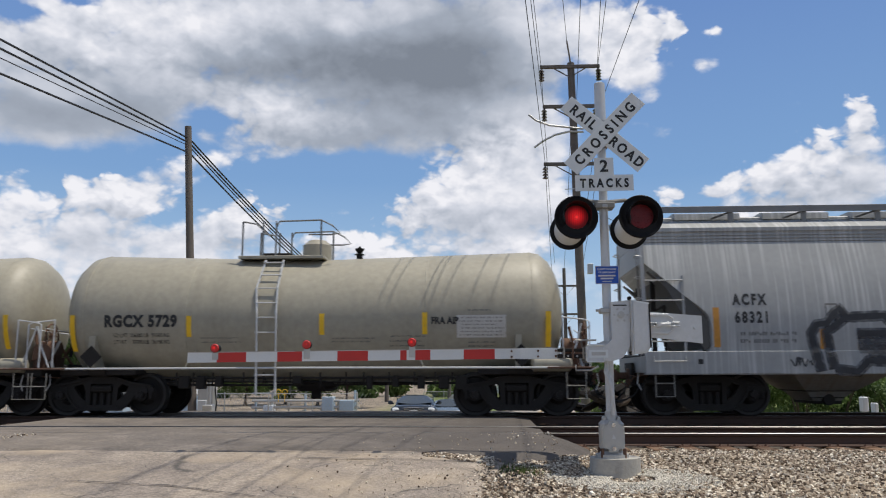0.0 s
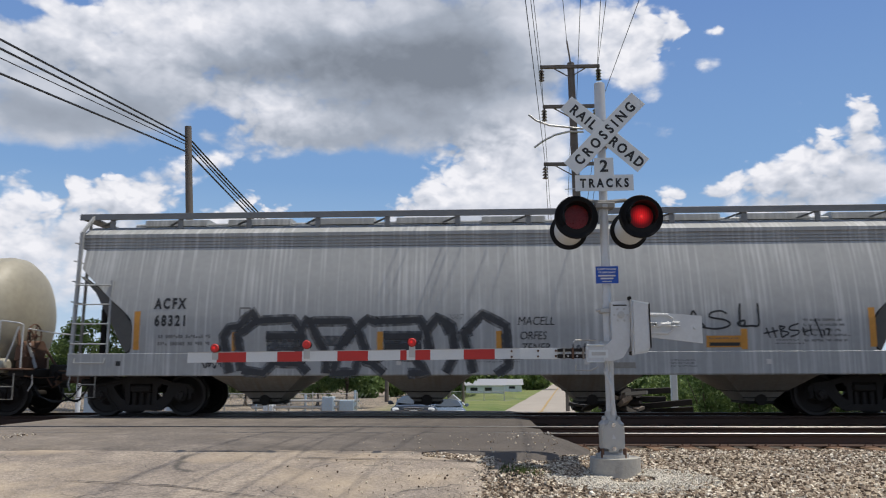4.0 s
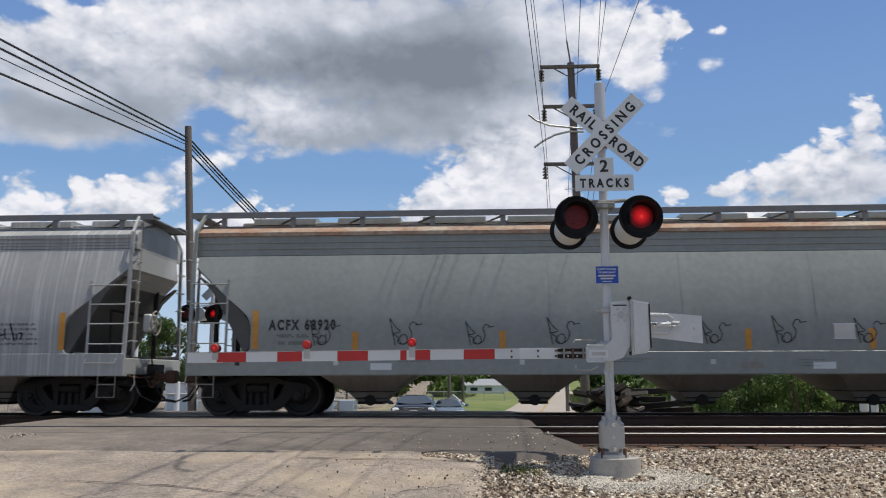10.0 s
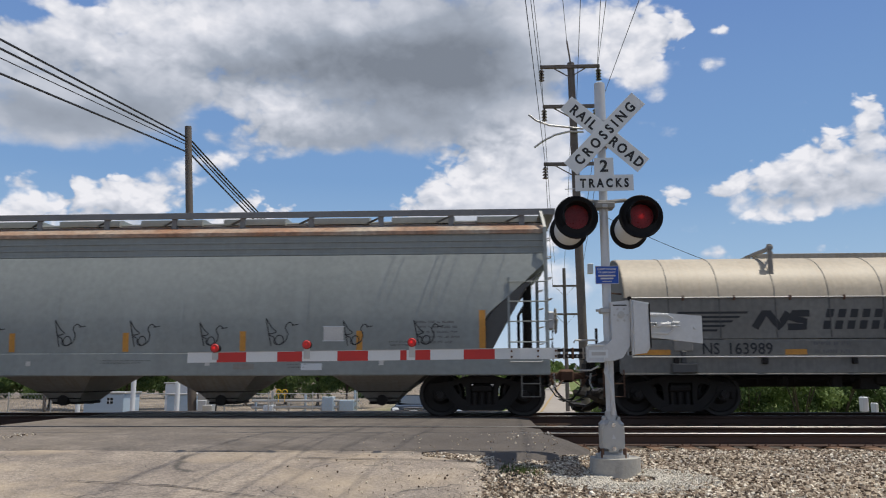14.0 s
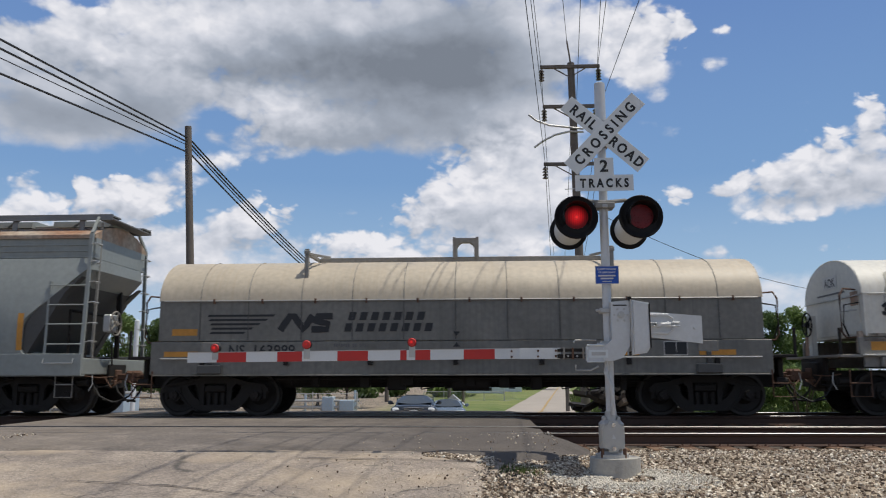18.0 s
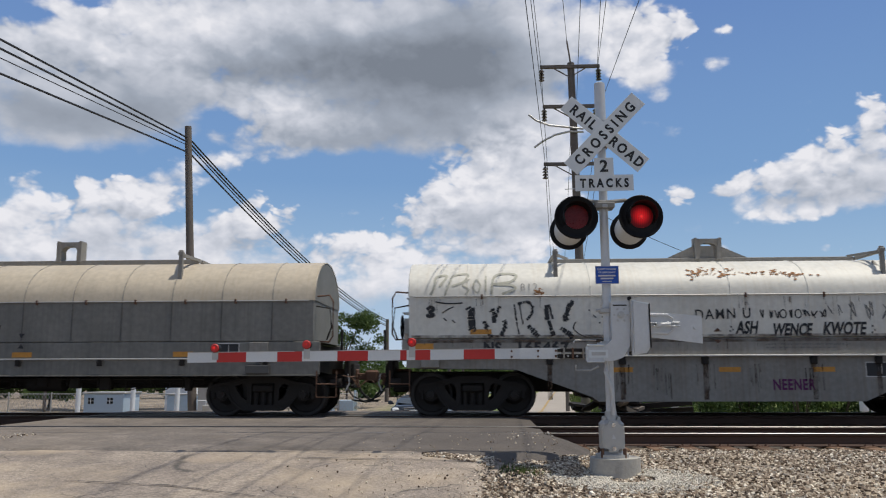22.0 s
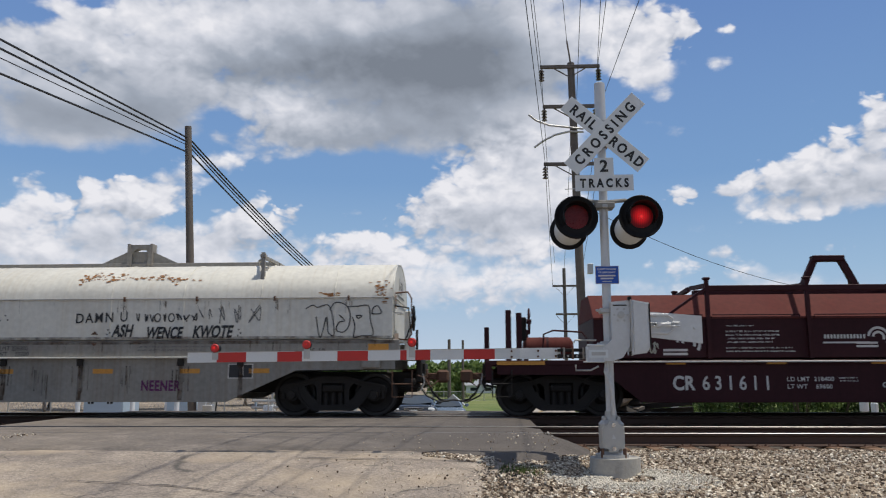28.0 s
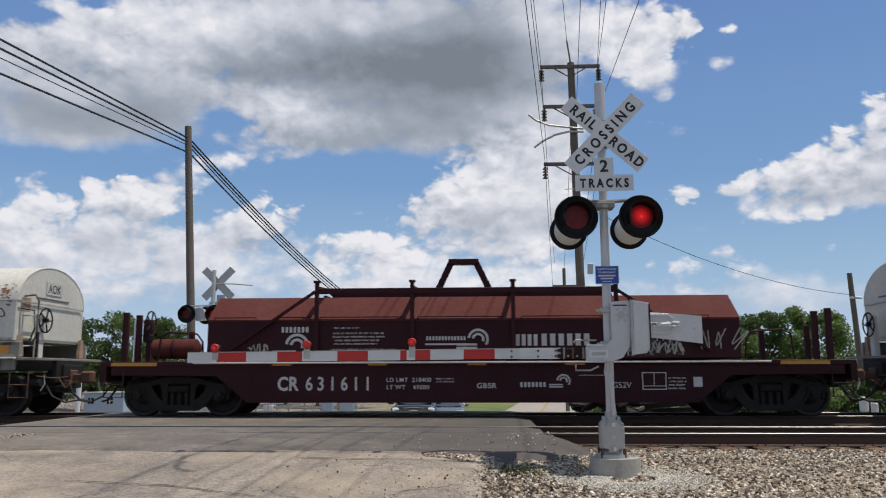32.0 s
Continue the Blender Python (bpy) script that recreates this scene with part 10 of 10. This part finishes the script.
for x, y, h in ((-21.6, 23.6, 2.35), (-18.67, 23.7, 5.5), (-16.0, 23.0, 2.2)):
    b = thing("bollard", "white painted steel pipe post", "bollard", "yard posts", at=pose(x, y, ground_height(x, y)))
    part("pipe", Shape().cyl((0, 0, -0.1), (0, 0, h), 0.13, seg=14), WHITE_WALL, b, smooth=40)
    part("cap", Shape().cyl((0, 0, h), (0, 0, h + 0.05), 0.13, 0.06, seg=14), WHITE_WALL, b)


def pipework():
    z = ground_height(-11, 32)
    g = thing("gas_pipework", "grey and yellow valves and pipes in the yard", "pipework", at=pose(-11, 32, z))
    rnd = random.Random(8)
    for k in range(7):
        x = -3.4 + k * 1.05
        part("riser", Shape().cyl((x, 0, -0.1), (x, 0, rnd.uniform(0.7, 1.6)), 0.08, seg=10), GALV if k % 3 else BLUE_WALL, g)
    for zz in (0.55, 0.95):
        part("header_pipe", Shape().cyl((-3.6, -0.2, zz), (3.2, -0.2, zz), 0.09, seg=10), GALV, g)
    for x in (-1.9, -1.5):
        hw = Shape().tube([(x + 0.16 * math.cos(a * 0.52), -0.3, 1.5 + 0.16 * math.sin(a * 0.52)) for a in range(13)], 0.03, 5)
        part("valve_wheel", hw, YELLOW, g, "yellow valve handwheel")
        part("valve_stem", Shape().cyl((x, -0.3, 0.9), (x, -0.3, 1.5), 0.03, seg=6), YELLOW, g)
    for x, w, h in ((0.9, 0.7, 1.2), (2.0, 0.9, 1.0), (-2.8, 0.6, 0.7)):
        part("equipment_box", Shape().box((x, -0.5, -0.05), (x + w, 0.3, h), 0.03), BLUE_WALL if x > 0 else WHITE_WALL, g)


pipework()


def low_building(x, y, w, d, h, label):
    z = ground_height(x, y)
    b = thing("low_building", label, "building", at=pose(x, y, z))
    part("wall", Shape().box((-w / 2, 0, -0.2), (w / 2, d, h), 0.02), WHITE_WALL, b)
    s = Shape().prism([(-0.3, h), (d + 0.3, h), (d / 2, h + 0.9)], "x", -w / 2 - 0.3, w / 2 + 0.3)
    part("roof", s, GALV, b)
    for k in range(int(w / 2)):
        part("window", Shape().box((-w / 2 + 0.6 + 2 * k, -0.03, h * 0.35), (-w / 2 + 1.6 + 2 * k, 0.03, h * 0.75), 0.01), GLASS_DARK, b)


low_building(0.2, 95, 5.4, 5, 1.15, "low white building with a grey roof far off")
low_building(4.6, 108, 2.6, 4, 0.9, "low white shed far off among trees")


def shed():
    z = ground_height(-2.4, 33)
    s = thing("shed", "small grey shed with a pointed roof", "shed", at=pose(-2.0, 33, z))
    part("wall", Shape().box((-0.55, 0, -0.1), (0.55, 1.4, 0.75), 0.02), BLUE_WALL, s)
    part("roof", Shape().prism([(-0.75, 0.7), (0.75, 0.7), (0, 1.35)], "y", -0.15, 1.55), GALV, s)


shed()


def dirt_bank():
    s = Shape()
    n, m = 24, 6
    vs = []
    for j in range(m):
        for i in range(n):
            x, y = -10.5 + 5.5 * i / (n - 1), 24 + 5 * j / (m - 1)
            vs.append((x, y, along(PROFILE, y) + 0.45 * math.sin(math.pi * i / (n - 1)) * math.sin(math.pi * j / (m - 1)) * (1 + 0.3 * noise.noise((x, y, 2)))))
    s.add(vs, [(j * n + i, j * n + i + 1, (j + 1) * n + i + 1, (j + 1) * n + i) for j in range(m - 1) for i in range(n - 1)], convex=False)
    tagged(part("dirt_mound", s, TAN_SOIL, smooth=60), "pale bare dirt mound beside the yard", "dirt", kind="structure")


dirt_bank()


# ---- scrap beside the far track ----
def rubble():
    rnd = random.Random(21)
    z = ground_height(3.8, 6.2)
    r = thing("scrap_pile", "dark heap of broken asphalt slabs and old ties", "rubble", at=pose(3.8, 6.2, z))
    for k in range(70):
        f = k / 70
        x, y = rnd.gauss(0, 0.95) * (1 - 0.45 * f), rnd.gauss(0, 0.45)
        zz = 0.12 + f * 1.15 * math.exp(-(x / 1.3) ** 2)
        l, w, h = rnd.uniform(0.3, 0.95), rnd.uniform(0.2, 0.5), rnd.uniform(0.05, 0.14)
        s = Shape().prism([(-l / 2, -w / 2), (l * rnd.uniform(0.1, 0.4), -w / 2 * rnd.uniform(0.7, 1.2)), (l / 2, rnd.uniform(-0.1, 0.1)), (l * 0.3, w / 2), (-l * 0.4, w / 2 * rnd.uniform(0.7, 1.1))], "z", -h / 2, h / 2)
        part("slab", s, (DARK_GREY, GRIME, ASPHALT, GRIME)[(k * 7) % 4 if k % 3 else 1], r, at=pose(x, y, zz, rnd.uniform(-28, 28), rnd.uniform(-25, 25), rnd.uniform(0, 360)))
    for k in range(5):
        part("old_tie", Shape().box((-1.1, -0.11, -0.09), (1.1, 0.11, 0.09), 0.015), GRIME, r, at=pose(rnd.uniform(0.4, 1.6), rnd.uniform(0, 0.8), 0.2 + 0.2 * k, 0, rnd.uniform(-6, 6), rnd.uniform(-20, 20)))


rubble()


def track_case(x, y, w, h, label):
    z = ground_height(x, y)
    c = thing("signal_case", label, "signal case", "trackside cases", at=pose(x, y, z))
    part("post", Shape().cyl((0, 0, -0.1), (0, 0, h), 0.05, seg=10), GALV, c)
    part("case", Shape().box((-w / 2, -0.15, h - 0.45), (w / 2, 0.15, h), 0.03), WHITE_WALL, c, "white painted case")


track_case(11.5, 6.8, 0.17, 0.9, "small white signal case on a post")
track_case(11.95, 7.1, 0.11, 0.75, "small white signal case on a post")
mp = thing("white_post", "white post with a dark top beside the track", "post", at=pose(6.12, 8, ground_height(6.12, 8)))
part("post", Shape().box((-0.1, -0.1, -0.1), (0.1, 0.1, 2.6), 0.015), WHITE_WALL, mp)
part("crosspiece", Shape().box((-0.24, -0.12, 2.6), (0.24, 0.12, 2.75), 0.02), GRIME, mp)
for x in (76.5, 80.5):
    tw = thing("pylon", "thin grey lattice transmission tower far off", "pylon", at=pose(x, 300, -1.8))
    s = Shape()
    for q in (-1, 1):
        s.bar((q * 1.4, 0, 0), (q * 0.3, 0, 19), 0.18)
    for k in range(7):
        a, b = 1.4 - 1.1 * k / 7, 1.4 - 1.1 * (k + 1) / 7
        s.bar((-a, 0, 19 * k / 7), (b, 0, 19 * (k + 1) / 7), 0.12)
        s.bar((a, 0, 19 * k / 7), (-b, 0, 19 * (k + 1) / 7), 0.12)
    part("lattice", s, GALV, tw)
    for z in (14, 17):
        part("tower_arm", Shape().box((-1.6, -0.1, z), (1.6, 0.1, z + 0.25)), GALV, tw)


def run(t):
    """Metres the train has rolled to the left after t seconds; it slows as it goes."""
    return 3.1509 * t - 0.0491 * t * t / 2 + 0.001116 * t ** 3 / 6 - 1.0908 * (t / 32) ** 4


def motions():
    walk(sky_backdrop, [(0.0, pose(0, 0, 0, 0, 0, 0.55)), (SECONDS, pose(0, 0, 0, 0, 0, -0.5))])
    for car, x0 in train:
        walk(car, [(t, pose(x0 - run(t), 0, 0)) for t in range(0, 33)])
    for wheel, x in keyed_wheels:
        walk(wheel, [(k / 5, pose(x, 0, 0.457) @ Matrix.Rotation(-run(k / 5) / 0.457, 4, "Y")) for k in range(0, 161)])
    # the two flashers take turns
    period, half, first = 1.486, 0.743, 0.60
    for shutter, dx, front, back, z, lit_first in flashers:
        rows = []
        shut, away = pose(dx, front, z), pose(dx, back, z)
        rows.append((0.0, away if lit_first else shut))
        t, lit = first, lit_first
        while t < SECONDS - 0.06:
            swap = -0.035 if lit else 0.035
            rows.append((t + swap - 0.02, away if lit else shut))
            lit = not lit
            rows.append((t + swap + 0.02, away if lit else shut))
            t += half
        rows.append((SECONDS, away if lit else shut))
        walk(shutter, rows)


motions()
